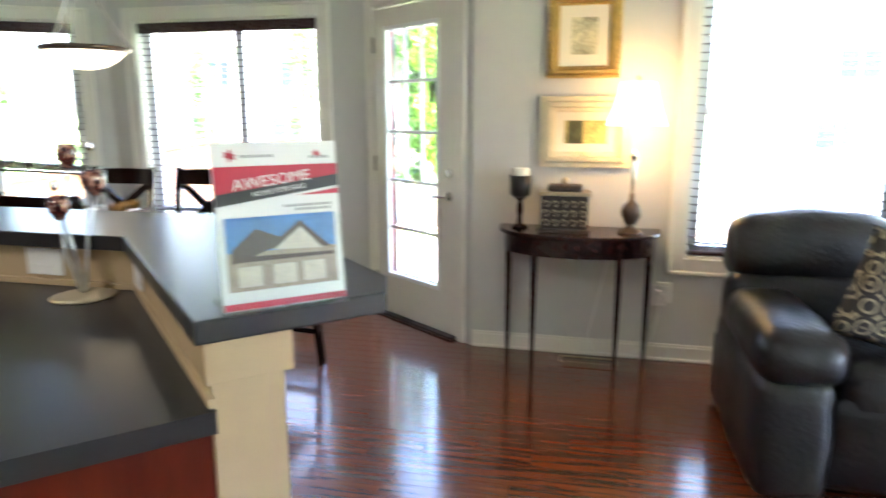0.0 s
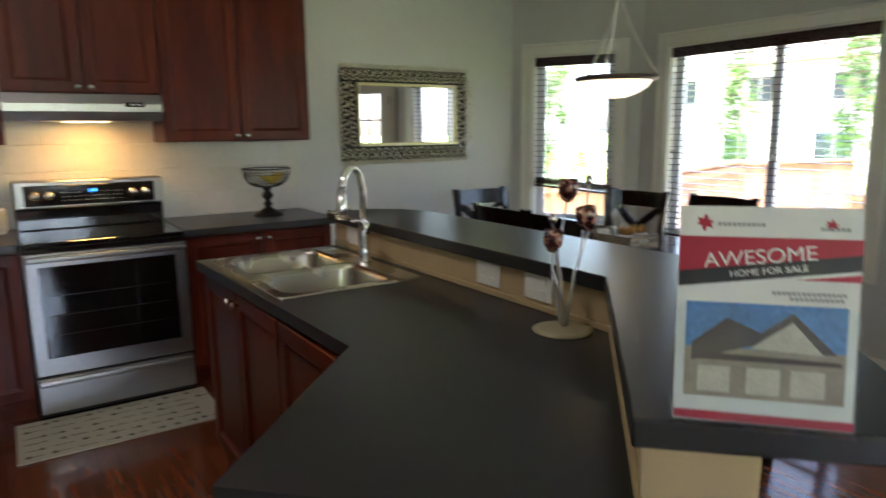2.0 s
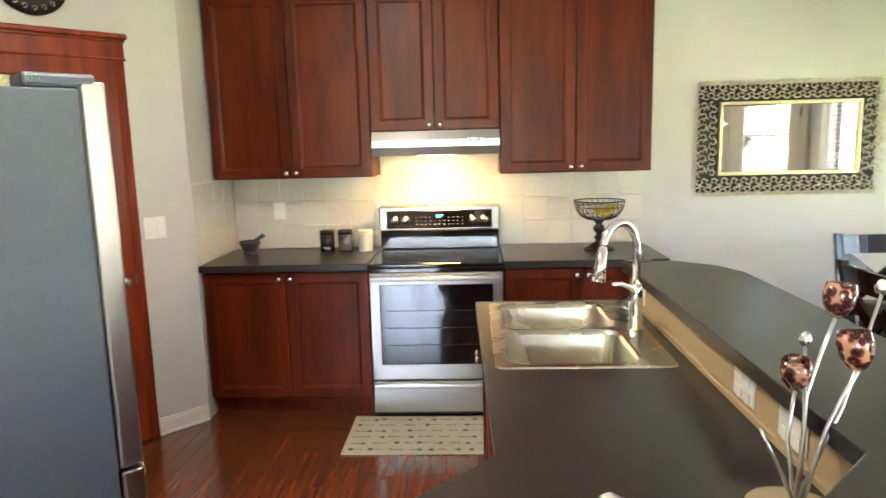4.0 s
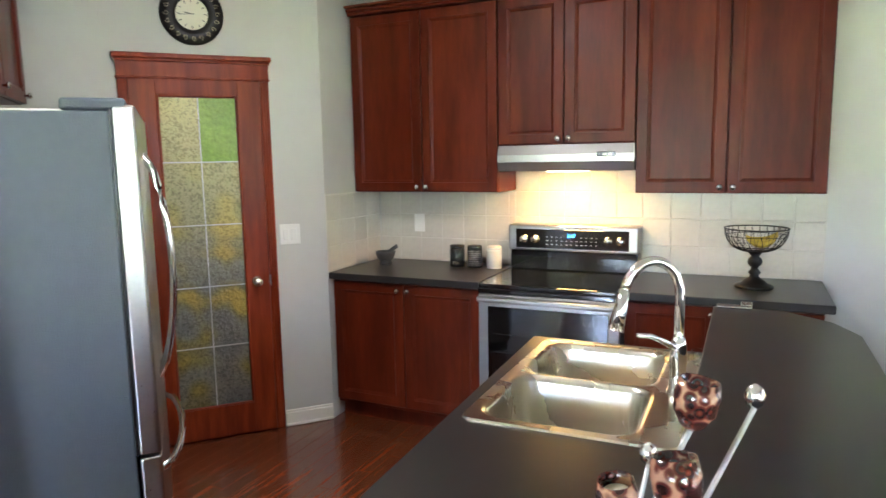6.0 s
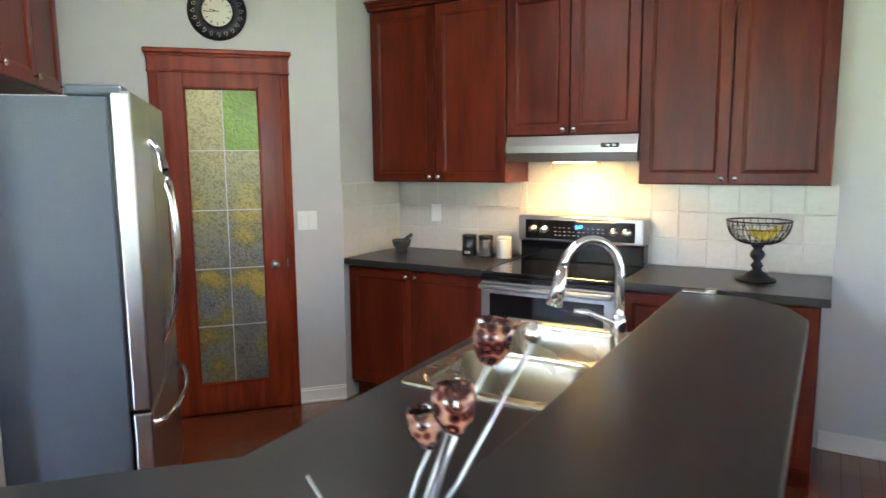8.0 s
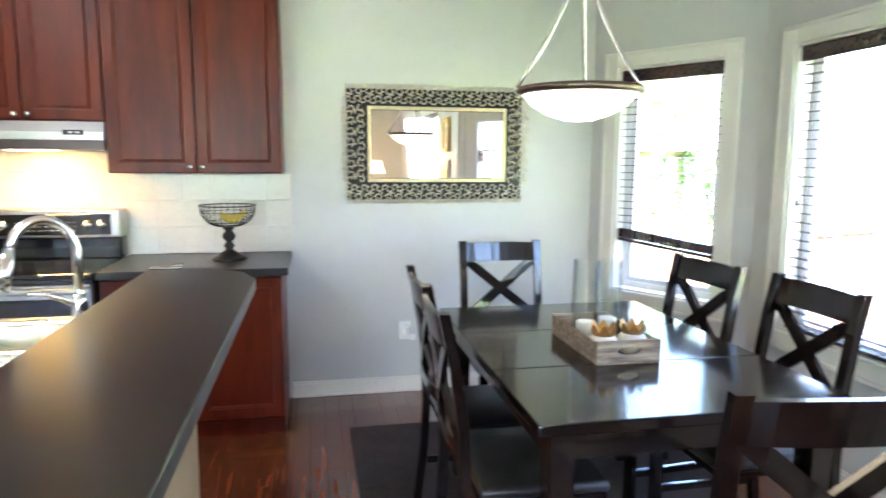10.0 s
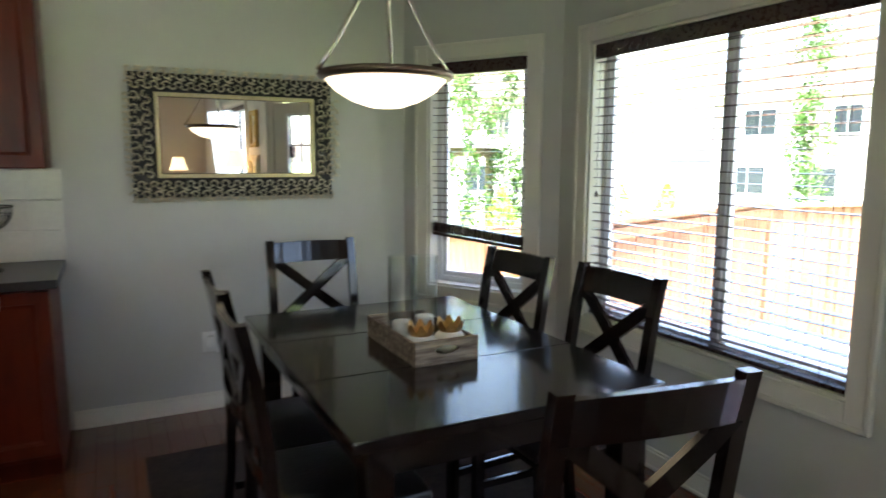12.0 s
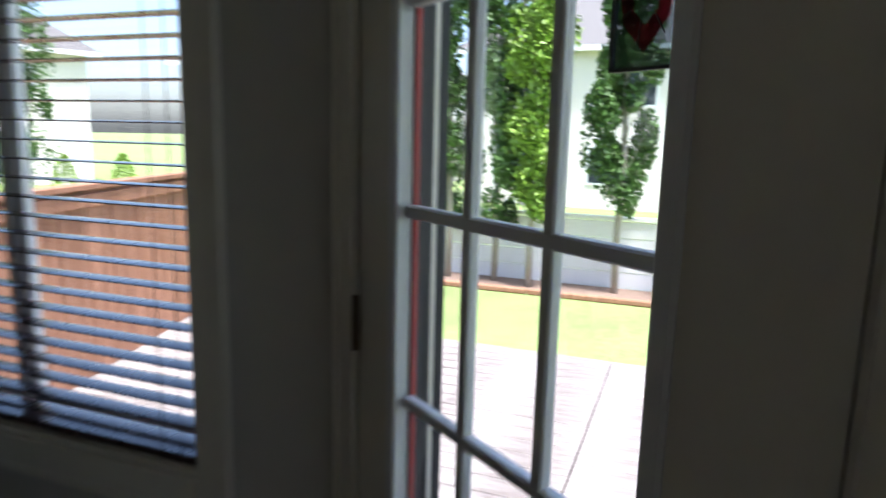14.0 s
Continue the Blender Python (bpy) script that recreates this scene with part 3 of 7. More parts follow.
for k in range(8):
    bm.faces.new((fr[k], fr[(k + 1) % 8], bk[(k + 1) % 8], bk[k]))
part("heart", bm, M["red_glass"], orn)
bm = bmesh.new()
for k in range(7):
    an = k * 0.9
    add_tube(bm, [(ox + 0.02 * math.cos(an), 0.0258, oz + 0.02 * math.sin(an)), (ox + 0.039 * math.cos(an), 0.0258, oz + 0.045 * math.sin(an))], 0.0009, 4)
for s in (-0.041, 0.041):
    add_box(bm, ox + s - 0.002, ox + s + 0.002, 0.0255, 0.031, oz - 0.066, oz + 0.066)
    add_box(bm, ox - 0.039, ox + 0.039, 0.0255, 0.031, oz + s * 1.58 - 0.002, oz + s * 1.58 + 0.002)
part("came", bm, M["iron"], orn)

# ---- kitchen ----


def cab_door(parent, x0, x1, z0, z1, y, knob=None, th=0.020, name="door"):
    """A framed door with a recessed panel, facing -y, its front at y."""
    fw = 0.055
    d = bmesh.new()
    e = 0.003

    def ring(inset, yy):
        return [d.verts.new(p) for p in ((x0 + inset, yy, z0 + inset), (x1 - inset, yy, z0 + inset), (x1 - inset, yy, z1 - inset), (x0 + inset, yy, z1 - inset))]
    fwz = min(fw, (x1 - x0) * 0.3, (z1 - z0) * 0.3)
    rings = [ring(0, y + th), ring(0, y + e), ring(e, y), ring(fwz - 0.002, y), ring(fwz, y + 0.004), ring(fwz + 0.006, y + 0.005), ring(fwz + 0.016, y + 0.011)]
    for a, b in zip(rings, rings[1:]):
        for k in range(4):
            d.faces.new((a[k], a[(k + 1) % 4], b[(k + 1) % 4], b[k]))
    d.faces.new(rings[0][::-1])
    d.faces.new(rings[-1])
    ob = part(name, d, M["cherry"], parent)
    if knob:
        kx, kz = knob
        part("knob", lathe([(0.005, 0.0), (0.005, 0.012), (0.014, 0.018), (0.015, 0.023), (0.011, 0.028), (0.003, 0.030)], 14, pose(kx, y, kz, 90)), M["nickel"], ob, "round satin nickel knob", True)
    return ob


def upper_cabinet(x0, x1, z0, z1, y=-0.33, label="dark cherry wall cabinet with two framed doors", m=None, doors=2, side=None):
    cab = thing("wall_cabinet", label=label, category="cabinet", group="kitchen wall cabinets")
    bm = bmesh.new()
    add_box(bm, x0 + 0.001, x1 - 0.001, y + 0.021, -0.003, z0, z1 - 0.001, 0.001)
    part("body", bm, M["cherry"], cab)
    w = (x1 - x0) / doors
    for k in range(doors):
        a, b = x0 + k * w + 0.003, x0 + (k + 1) * w - 0.003
        if doors == 2:
            kx = b - 0.028 if k == 0 else a + 0.028
        else:
            kx = b - 0.028
        cab_door(cab, a, b, z0 + 0.004, z1 - 0.008, y, (kx, z0 + 0.032))
    if m is not None:
        cab.matrix_world = m
    return cab


UZ = 1.39
upper_cabinet(-0.965, -0.001, UZ, 2.46)
upper_cabinet(0.001, 0.761, 1.655, 2.46, label="short dark cherry cabinet above the range hood")
upper_cabinet(0.763, 1.645, UZ, 2.46)
bm = bmesh.new()
add_box(bm, -0.966, 1.665, -0.355, -0.003, 2.460, 2.478, 0.003)
add_box(bm, -0.966, 1.675, -0.372, -0.003, 2.478, 2.500, 0.006)
add_box(bm, -0.966, 1.690, -0.388, -0.003, 2.500, 2.515, 0.003)
crown = part("cabinet_crown", bm, M["cherry"])
tagged(crown, "cherry crown moulding along the top of the wall cabinets", "moulding")


def base_cabinet(x0, x1, label, doors=2, m=None, depth=0.61, ht=0.88, knobs=True, drawer=0.0, doorspec=None):
    cab = thing("base_cabinet", label=label, category="cabinet", group="kitchen base cabinets")
    bm = bmesh.new()
    add_box(bm, x0 + 0.001, x1 - 0.001, -depth + 0.021, -0.003, 0.10, ht, 0.001)
    part("body", bm, M["cherry"], cab)
    part("toe_kick", box(x0 + 0.001, x1 - 0.001, -depth + 0.075, -0.01, 0.0, 0.10), M["cherry"], cab)
    w = (x1 - x0) / doors
    top = ht - 0.012 - drawer
    for k in range(doors):
        a, b = x0 + k * w + 0.003, x0 + (k + 1) * w - 0.003
        kx = b - 0.03 if k % 2 == 0 else a + 0.03
        cab_door(cab, a, b, 0.125, top, -depth, (kx, top - 0.035))
        if drawer:
            cab_door(cab, a, b, top + 0.006, ht - 0.008, -depth, ((a + b) / 2, top + drawer / 2), name="drawer")
    if m is not None:
        cab.matrix_world = m
    return cab


base_cabinet(-0.965, -0.004, "dark cherry base cabinet with two framed doors beside the range")
base_cabinet(0.766, 1.640, "dark cherry base cabinet with two framed doors under the fruit bowl")
CT0, CT1 = 0.881, 0.920
for x0, x1 in ((-0.972, -0.003), (0.765, 1.675)):
    ob = part("countertop", box(x0, x1, -0.645, -0.004, CT0, CT1, 0.004, seg=2), M["counter"])
    tagged(ob, "charcoal laminate countertop with a square edge along the tiled wall", "countertop")

# backsplash
S, G = 0.154, 0.0035


def tiles(m, x0, x1, z0, z1, wall, skip=None):
    back = part("grout_bed", box(x0, x1, -0.004, -0.001, z0, z1), M["grout"], wall)
    back.matrix_world = m
    store = {}
    n = int(math.ceil((x1 - x0) / S))
    rows = int(math.ceil((z1 - z0) / S))
    for r in range(rows):
        for c in range(n):
            a, b = x0 + c * S + G / 2, min(x0 + (c + 1) * S, x1) - G / 2
            lo, hi = z0 + r * S + G / 2, min(z0 + (r + 1) * S, z1) - G / 2
            if b - a < 0.012 or hi - lo < 0.012:
                continue
            if skip and skip(a, b, lo, hi):
                continue
            key = (round(b - a, 4), round(hi - lo, 4))
            if key not in store:
                w, h = b - a, hi - lo
                d = bmesh.new()
                e = 0.003
                p = [d.verts.new(q) for q in ((0, -0.004, 0), (w, -0.004, 0), (w, -0.004, h), (0, -0.004, h))]
                q = [d.verts.new(s) for s in ((e, -0.0062, e), (w - e, -0.0062, e), (w - e, -0.0062, h - e), (e, -0.0062, h - e))]
                for k in range(4):
                    d.faces.new((p[k], p[(k + 1) % 4], q[(k + 1) % 4], q[k]))
                d.faces.new(q)
                ob = part("tile", d, M["tile"], wall)
                store[key] = ob.data
            else:
                ob = new("tile", store[key])
                ob.parent = wall
            ob.matrix_world = m @ pose(a, random.uniform(-0.0003, 0.0003), lo, random.uniform(-0.15, 0.15), 0, random.uniform(-0.15, 0.15))


def build_backsplash():
    m0, _ = wall_frame(0)
    tiles(m0, 0.012, 0.98, CT1, UZ, WALL_OB[0])
    tiles(m0, 0.98, 1.742, CT1, 1.655, WALL_OB[0])
    tiles(m0, 1.742, 2.66, CT1, UZ, WALL_OB[0])
    m1, l1 = wall_frame(13)
    tiles(m1, 0.0, l1 - 0.008, CT1, UZ, WALL_OB[13])


def wall_plate(name, m, label, kind="outlet", w=0.075, h=0.118):
    ob = thing(name, label=label, category=kind)
    ob.matrix_world = m
    part("plate", box(-w / 2, w / 2, -0.006, -0.0005, -h / 2, h / 2, 0.0025), M["white"], ob)
    n = max(1, round(w / 0.06))
    for k in range(n):
        x = (k - (n - 1) / 2) * 0.046
        if kind == "outlet":
            for z in (-0.022, 0.022):
                part("socket", box(x - 0.016, x + 0.016, -0.0085, -0.006, z - 0.014, z + 0.014, 0.002), M["white"], ob)
        else:
            part("rocker", box(x - 0.016, x + 0.016, -0.010, -0.006, -0.033, 0.033, 0.002), M["white"], ob)
    return ob


wall_plate("outlet", pose(-0.67, -0.009, 1.17), "white outlet plate on the tiled backsplash")
mp12, l12 = wall_frame(12)
wall_plate("light_switch", mp12 @ pose(l12 - 0.215, 0, 1.165), "white double rocker switch on the slanted wall beside the pantry", "switch", 0.118, 0.118)
mp8, l8 = wall_frame(8)
wall_plate("light_switch", mp8 @ pose(l8 - 0.13, 0, 1.16), "white rocker switch on the wall by the refrigerator", "switch")

# range hood
hood = thing("range_hood", label="brushed steel under-cabinet range hood with lit lamp", category="range hood")
bm = bmesh.new()
prof = [(-0.004, 1.653), (-0.325, 1.653), (-0.345, 1.600), (-0.345, 1.560), (-0.330, 1.510), (-0.004, 1.510)]
a = [bm.verts.new((0.003, y, z)) for y, z in prof]
b = [bm.verts.new((0.759, y, z)) for y, z in prof]
bm.faces.new(a)
bm.faces.new(b[::-1])
for k in range(len(prof)):
    bm.faces.new((a[k], b[k], b[(k + 1) % len(prof)], a[(k + 1) % len(prof)]))
part("hood_body", bm, M["steel"], hood)
part("control_panel", box(0.565, 0.665, -0.3475, -0.343, 1.585, 1.610, 0.002), M["black_gloss"], hood)
for x in (0.595, 0.628):
    part("switch", box(x, x + 0.018, -0.351, -0.347, 1.592, 1.603, 0.001), M["steel"], hood)
M["hood_lamp"] = glow("hood_lamp_lens", (1.0, 0.66, 0.28), 0.4)
part("lamp_lens", box(0.27, 0.49, -0.28, -0.19, 1.503, 1.509, 0.002), M["hood_lamp"], hood)

# range
rng = thing("range", label="stainless electric range with black glass top, knobs and oven window", category="range")
part("side_panels", box(0.004, 0.758, -0.63, -0.012, 0.02, 0.895), M["black"], rng)
part("cooktop", box(0.004, 0.758, -0.655, -0.10, 0.896, 0.918, 0.005, seg=2), M["black_gloss"], rng)
M["ring"] = mat("burner_ring", (0.05, 0.05, 0.05), 0.2)
for x, y, r in ((0.20, -0.50, 0.105), (0.56, -0.50, 0.085), (0.20, -0.24, 0.075), (0.56, -0.24, 0.095)):
    bm = bmesh.new()
    v0 = [bm.verts.new((x + r * math.cos(t * math.pi / 20), y + r * math.sin(t * math.pi / 20), 0.9186)) for t in range(40)]
    v1 = [bm.verts.new((x + (r - 0.003) * math.cos(t * math.pi / 20), y + (r - 0.003) * math.sin(t * math.pi / 20), 0.9186)) for t in range(40)]
    for t in range(40):
        bm.faces.new((v0[t], v0[(t + 1) % 40], v1[(t + 1) % 40], v1[t]))
    part("burner_ring", bm, M["ring"], rng)
part("backguard_base", box(0.006, 0.756, -0.125, -0.012, 0.919, 1.035, 0.006), M["black_gloss"], rng)
part("backguard", box(0.0, 0.762, -0.150, -0.012, 1.036, 1.190, 0.012, seg=3), M["steel"], rng)
part("control_glass", box(0.05, 0.712, -0.1535, -0.149, 1.052, 1.165, 0.003), M["black_gloss"], rng)
M["clock_digits"] = glow("clock_digits", (0.05, 0.3, 1.0), 0.7, (0.0, 0.02, 0.1))
M["legend"] = mat("printed_legend", (0.45, 0.45, 0.45), 0.5)


def text_mesh(body, size, material, m, parent, name="lettering", depth=0.0004):
    cu = bpy.data.curves.new(name, "FONT")
    cu.body, cu.size, cu.extrude, cu.align_x, cu.align_y = body, size, depth, "CENTER", "CENTER"
    tmp = new(name, cu)
    me = bpy.data.meshes.new_from_object(tmp.evaluated_get(bpy.context.evaluated_depsgraph_get()))
    bpy.data.objects.remove(tmp)
    me.materials.clear()
    me.materials.append(material)
    ob = new(name, me)
    ob.parent = parent
    ob.matrix_world = m
    return ob


text_mesh("2:47", 0.026, M["clock_digits"], pose(0.385, -0.1542, 1.128, 90), rng, "clock_display")
for kx in (0.10, 0.17, 0.595, 0.665):
    part("control_knob", lathe([(0.026, 0.0), (0.026, 0.006), (0.022, 0.008), (0.020, 0.030), (0.004, 0.032)], 24, pose(kx, -0.1535, 1.108, 90)), M["nickel"], rng, "round metal control knob", True)
bm = bmesh.new()
for row in range(3):
    for col in range(11):
        x = 0.235 + col * 0.029
        if 0.34 < x < 0.43 and row > 1:
            continue
        add_box(bm, x, x + random.choice((0.008, 0.014)), -0.1542, -0.1536, 1.075 + row * 0.022, 1.079 + row * 0.022)
tagged(part("legend", bm, M["legend"], rng), kind="stuff")
od = part("oven_door", box(0.006, 0.756, -0.665, -0.632, 0.245, 0.865, 0.006, seg=2), M["steel"], rng)
part("oven_window", box(0.062, 0.70, -0.668, -0.664, 0.335, 0.800, 0.003), M["black_gloss"], od)
bm = bmesh.new()
for z in (0.45, 0.55, 0.65):
    add_box(bm, 0.10, 0.66, -0.6688, -0.6682, z, z + 0.003)
part("oven_rack", bm, M["ring"], od)
part("oven_handle", box(0.012, 0.750, -0.715, -0.690, 0.828, 0.856, 0.009, seg=3), M["steel"], od)
for x in (0.03, 0.70):
    part("handle_post", box(x, x + 0.03, -0.692, -0.664, 0.832, 0.852, 0.003), M["steel"], od)
dr = part("storage_drawer", box(0.006, 0.756, -0.660, -0.632, 0.045, 0.232, 0.006, seg=2), M["steel"], rng)
part("drawer_handle", box(0.012, 0.750, -0.690, -0.660, 0.195, 0.225, 0.010, seg=3), M["steel"], dr)
part("front_trim", box(0.004, 0.758, -0.668, -0.632, 0.868, 0.897, 0.005), M["black_gloss"], rng)

# pantry door on the slanted wall
pm = mp12
L = l12


def pv(v):
    return L - v


pantry = thing("door_2", label="closed cherry pantry door with ten leaded obscure glass panes", category="door", kind="structure")
pantry.matrix_world = pm
v0, v1 = 0.345, 1.018
part("door_stop", box(pv(v1), pv(v0), -0.004, -0.0005, 0.0, 2.035), M["door_wood"], pantry)
g0, g1, gz0, gz1 = 0.470, 0.886, 0.190, 1.950
bm = bmesh.new()
for a, b, z0, z1 in ((v0 + 0.003, g0, 0.012, 2.03), (g1, v1 - 0.003, 0.012, 2.03), (g0, g1, 0.012, gz0), (g0, g1, gz1, 2.03)):
    add_box(bm, pv(b), pv(a), -0.030, -0.004, z0, z1, 0.0015)
leafd = part("door_leaf", bm, M["door_wood"], pantry)
bm = bmesh.new()
for a, b, z0, z1 in ((g0, g0 + 0.012, gz0, gz1), (g1 - 0.012, g1, gz0, gz1), (g0 + 0.012, g1 - 0.012, gz0, gz0 + 0.012), (g0 + 0.012, g1 - 0.012, gz1 - 0.012, gz1)):
    add_box(bm, pv(b), pv(a), -0.034, -0.006, z0, z1, 0.004)
part("glazing_bead", bm, M["door_wood"], pantry)


def obscure_glass():
    m = mat("obscure_glass_lit_above", (0.10, 0.095, 0.06), 0.22, vary=0.3, scale=3, bump=0.5, bump_scale=70)
    nt = m.node_tree
    b = nt.nodes["Principled BSDF"]
    tc = nt.nodes.new("ShaderNodeTexCoord")
    sep = nt.nodes.new("ShaderNodeSeparateXYZ")
    nt.links.new(tc.outputs["Object"], sep.inputs[0])
    n = nt.nodes.new("ShaderNodeTexNoise")
    n.inputs["Scale"].default_value = 4.5
    n.inputs["Detail"].default_value = 1
    nt.links.new(tc.outputs["Object"], n.inputs["Vector"])
    ramp = nt.nodes.new("ShaderNodeValToRGB")
    e = ramp.color_ramp.elements
    e[0].position, e[0].color = 0.36, (0.14, 0.14, 0.12, 1)
    e[1].position, e[1].color = 0.70, (0.42, 0.30, 0.05, 1)
    for p, c in ((0.5, (0.19, 0.18, 0.13, 1)), (0.60, (0.20, 0.17, 0.06, 1))):
        q = e.new(p)
        q.color = c
    nt.links.new(n.outputs["Fac"], ramp.inputs[0])
    # upper panes paler, top corner green: light from behind put into the colour
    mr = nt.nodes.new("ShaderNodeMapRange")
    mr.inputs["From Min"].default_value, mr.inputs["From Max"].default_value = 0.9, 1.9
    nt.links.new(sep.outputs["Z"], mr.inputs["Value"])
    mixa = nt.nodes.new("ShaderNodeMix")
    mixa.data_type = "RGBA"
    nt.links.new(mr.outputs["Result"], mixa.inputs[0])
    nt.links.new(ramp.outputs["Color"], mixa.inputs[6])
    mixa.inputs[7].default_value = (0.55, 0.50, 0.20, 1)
    vor = nt.nodes.new("ShaderNodeTexNoise")
    vor.inputs["Scale"].default_value = 55
    vor.inputs["Detail"].default_value = 5
    vor.inputs["Distortion"].default_value = 1.2
    nt.links.new(tc.outputs["Object"], vor.inputs["Vector"])
    dots = nt.nodes.new("ShaderNodeMapRange")
    dots.inputs["From Min"].default_value, dots.inputs["From Max"].default_value = 0.50, 0.58
    dots.inputs["To Min"].default_value, dots.inputs["To Max"].default_value = 1.0, 0.62
    nt.links.new(vor.outputs["Fac"], dots.inputs["Value"])
    hs = nt.nodes.new("ShaderNodeHueSaturation")
    nt.links.new(dots.outputs["Result"], hs.inputs["Value"])
    nt.links.new(mixa.outputs[2], hs.inputs["Color"])
    nt.links.new(hs.outputs["Color"], b.inputs["Base Color"])
    return m


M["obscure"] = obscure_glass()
# top corner pane: light coming through, painted as a green base colour
M["obscure_lit"] = mat("green_lit_obscure_glass", (0.22, 0.34, 0.05), 0.22, vary=0.3, scale=6, bump=0.5, bump_scale=70)
M["lead"] = mat("lead_came", (0.55, 0.53, 0.48), 0.4, 0.6, 0.1, 20)
a0, a1, b0, b1 = g0 + 0.012, g1 - 0.012, gz0 + 0.012, gz1 - 0.012
for r in range(5):
    for c in range(2):
        x0, x1 = pv(a1) + (a1 - a0) * c / 2 + 0.002, pv(a1) + (a1 - a0) * (c + 1) / 2 - 0.002
        z0, z1 = b0 + (b1 - b0) * r / 5 + 0.002, b0 + (b1 - b0) * (r + 1) / 5 - 0.002
        part("pane", box(x0, x1, -0.022, -0.012, z0, z1), M["obscure_lit"] if (r == 4 and c == 1) else M["obscure"], pantry)
bm = bmesh.new()
xm = (pv(a1) + pv(a0)) / 2
add_box(bm, xm - 0.003, xm + 0.003, -0.025, -0.010, b0, b1, 0.001)
for r in range(1, 5):
    z = b0 + (b1 - b0) * r / 5
    add_box(bm, pv(a1), pv(a0), -0.0246, -0.0104, z - 0.003, z + 0.003, 0.001)
part("came", bm, M["lead"], pantry)
part("door_knob", lathe([(0.028, 0.0), (0.028, 0.006), (0.010, 0.010), (0.010, 0.035), (0.026, 0.048), (0.028, 0.060), (0.018, 0.072), (0.002, 0.075)], 20, pose(pv(0.420), -0.030, 0.91, 90)), M["nickel"], pantry, "round satin nickel door knob", True)
part("latch_plate", box(pv(0.350), pv(0.338), -0.034, -0.028, 0.88, 0.94, 0.001), M["nickel"], pantry)
bm = bmesh.new()
for a, b in ((0.297, 0.345), (1.018, 1.066)):
    add_box(bm, pv(b), pv(a), -0.020, -0.001, 0.0, 2.035, 0.003)
    for q in (0.008, 0.021, 0.034):
        add_box(bm, pv(b) + q, pv(b) + q + 0.007, -0.0245, -0.019, 0.0, 2.035, 0.003)
add_box(bm, pv(1.068), pv(0.295), -0.024, -0.001, 2.035, 2.125, 0.002)
add_box(bm, pv(1.073), pv(0.290), -0.034, -0.001, 2.030, 2.044, 0.004)
add_box(bm, pv(1.073), pv(0.290), -0.036, -0.001, 2.120, 2.134, 0.004)
add_box(bm, pv(1.084), pv(0.279), -0.048, -0.001, 2.134, 2.162, 0.006)
tr = part("trim", bm, M["door_wood"])
tr.matrix_world = pm
tagged(tr, "cherry fluted door casing with a stepped header", "trim", kind="structure")

# wall clock over the pantry door
clk = thing("wall_clock", label="round black wall clock with pale scrolls and a cream dial", category="clock")
clk.matrix_world = pm @ pose(pv(0.678), -0.002, 2.375)
part("clock_rim", lathe([(0.150, 0.0), (0.162, 0.010), (0.158, 0.022), (0.110, 0.028), (0.086, 0.020), (0.082, 0.012)], 40, pose(0, 0, 0, 90), close=False), M["iron"], clk, smooth=True)
part("clock_dial", cyl(0.084, 0.084, 0.002, 0.013, 36, pose(0, 0, 0, 90)), M["mat_board"], clk)
bm = bmesh.new()
for k in range(20):
    an = 2 * math.pi * k / 20
    c = Vector((0.128 * math.cos(an), -0.026, 0.128 * math.sin(an)))
    pts = []
    for q in range(9):
        t = an + q * 0.75
        rr = 0.014 * (1 - q / 11)
        pts.append(c + Vector((rr * math.cos(t), 0, rr * math.sin(t))))
    add_tube(bm, pts, 0.0022, 4)
part("scrollwork", bm, M["silver_frame"], clk)
bm = bmesh.new()
for k in range(12):
    an = math.pi * k / 6
    add_box(bm, -0.002, 0.002, -0.0145, -0.0132, 0.060, 0.076, 0, Matrix.Rotation(an, 4, "Y"))
part("hour_mark_ring", bm, M["charcoal_print"], clk)
part("hour_hand", box(-0.002, 0.002, -0.0165, -0.015, -0.008, 0.040, 0, Matrix.Rotation(radians(-78), 4, "Y")), M["charcoal_print"], clk)
part("minute_hand", box(-0.0015, 0.0015, -0.0185, -0.017, -0.010, 0.062, 0, Matrix.Rotation(radians(-95), 4, "Y")), M["charcoal_print"], clk)

# refrigerator in its slanted alcove: x along the front, y into the alcove
fang = math.degrees(math.atan2(PU.y, PU.x)) + 180
fp = kp(1.622, 1.000)
FX, FY = Vector((-PU.x, -PU.y, 0)), Vector((PV.x, PV.y, 0))
FRM = Matrix(((FX.x, FY.x, 0, fp[0]), (FX.y, FY.y, 0, fp[1]), (0, 0, 1, 0), (0, 0, 0, 1)))


def mirrored(bm, m):
    bmesh.ops.transform(bm, matrix=m, verts=bm.verts)
    return bm


fridge = thing("refrigerator", label="stainless french-door refrigerator with grey textured sides and curved handles", category="refrigerator")
W = 0.90
part("case", mirrored(box(0, W, 0, 0.68, 0.03, 1.745, 0.006, seg=2), FRM), M["fridge"], fridge)
part("kick_grille", mirrored(box(0.02, W - 0.02, -0.04, 0.0, 0.02, 0.10), FRM), M["black"], fridge)
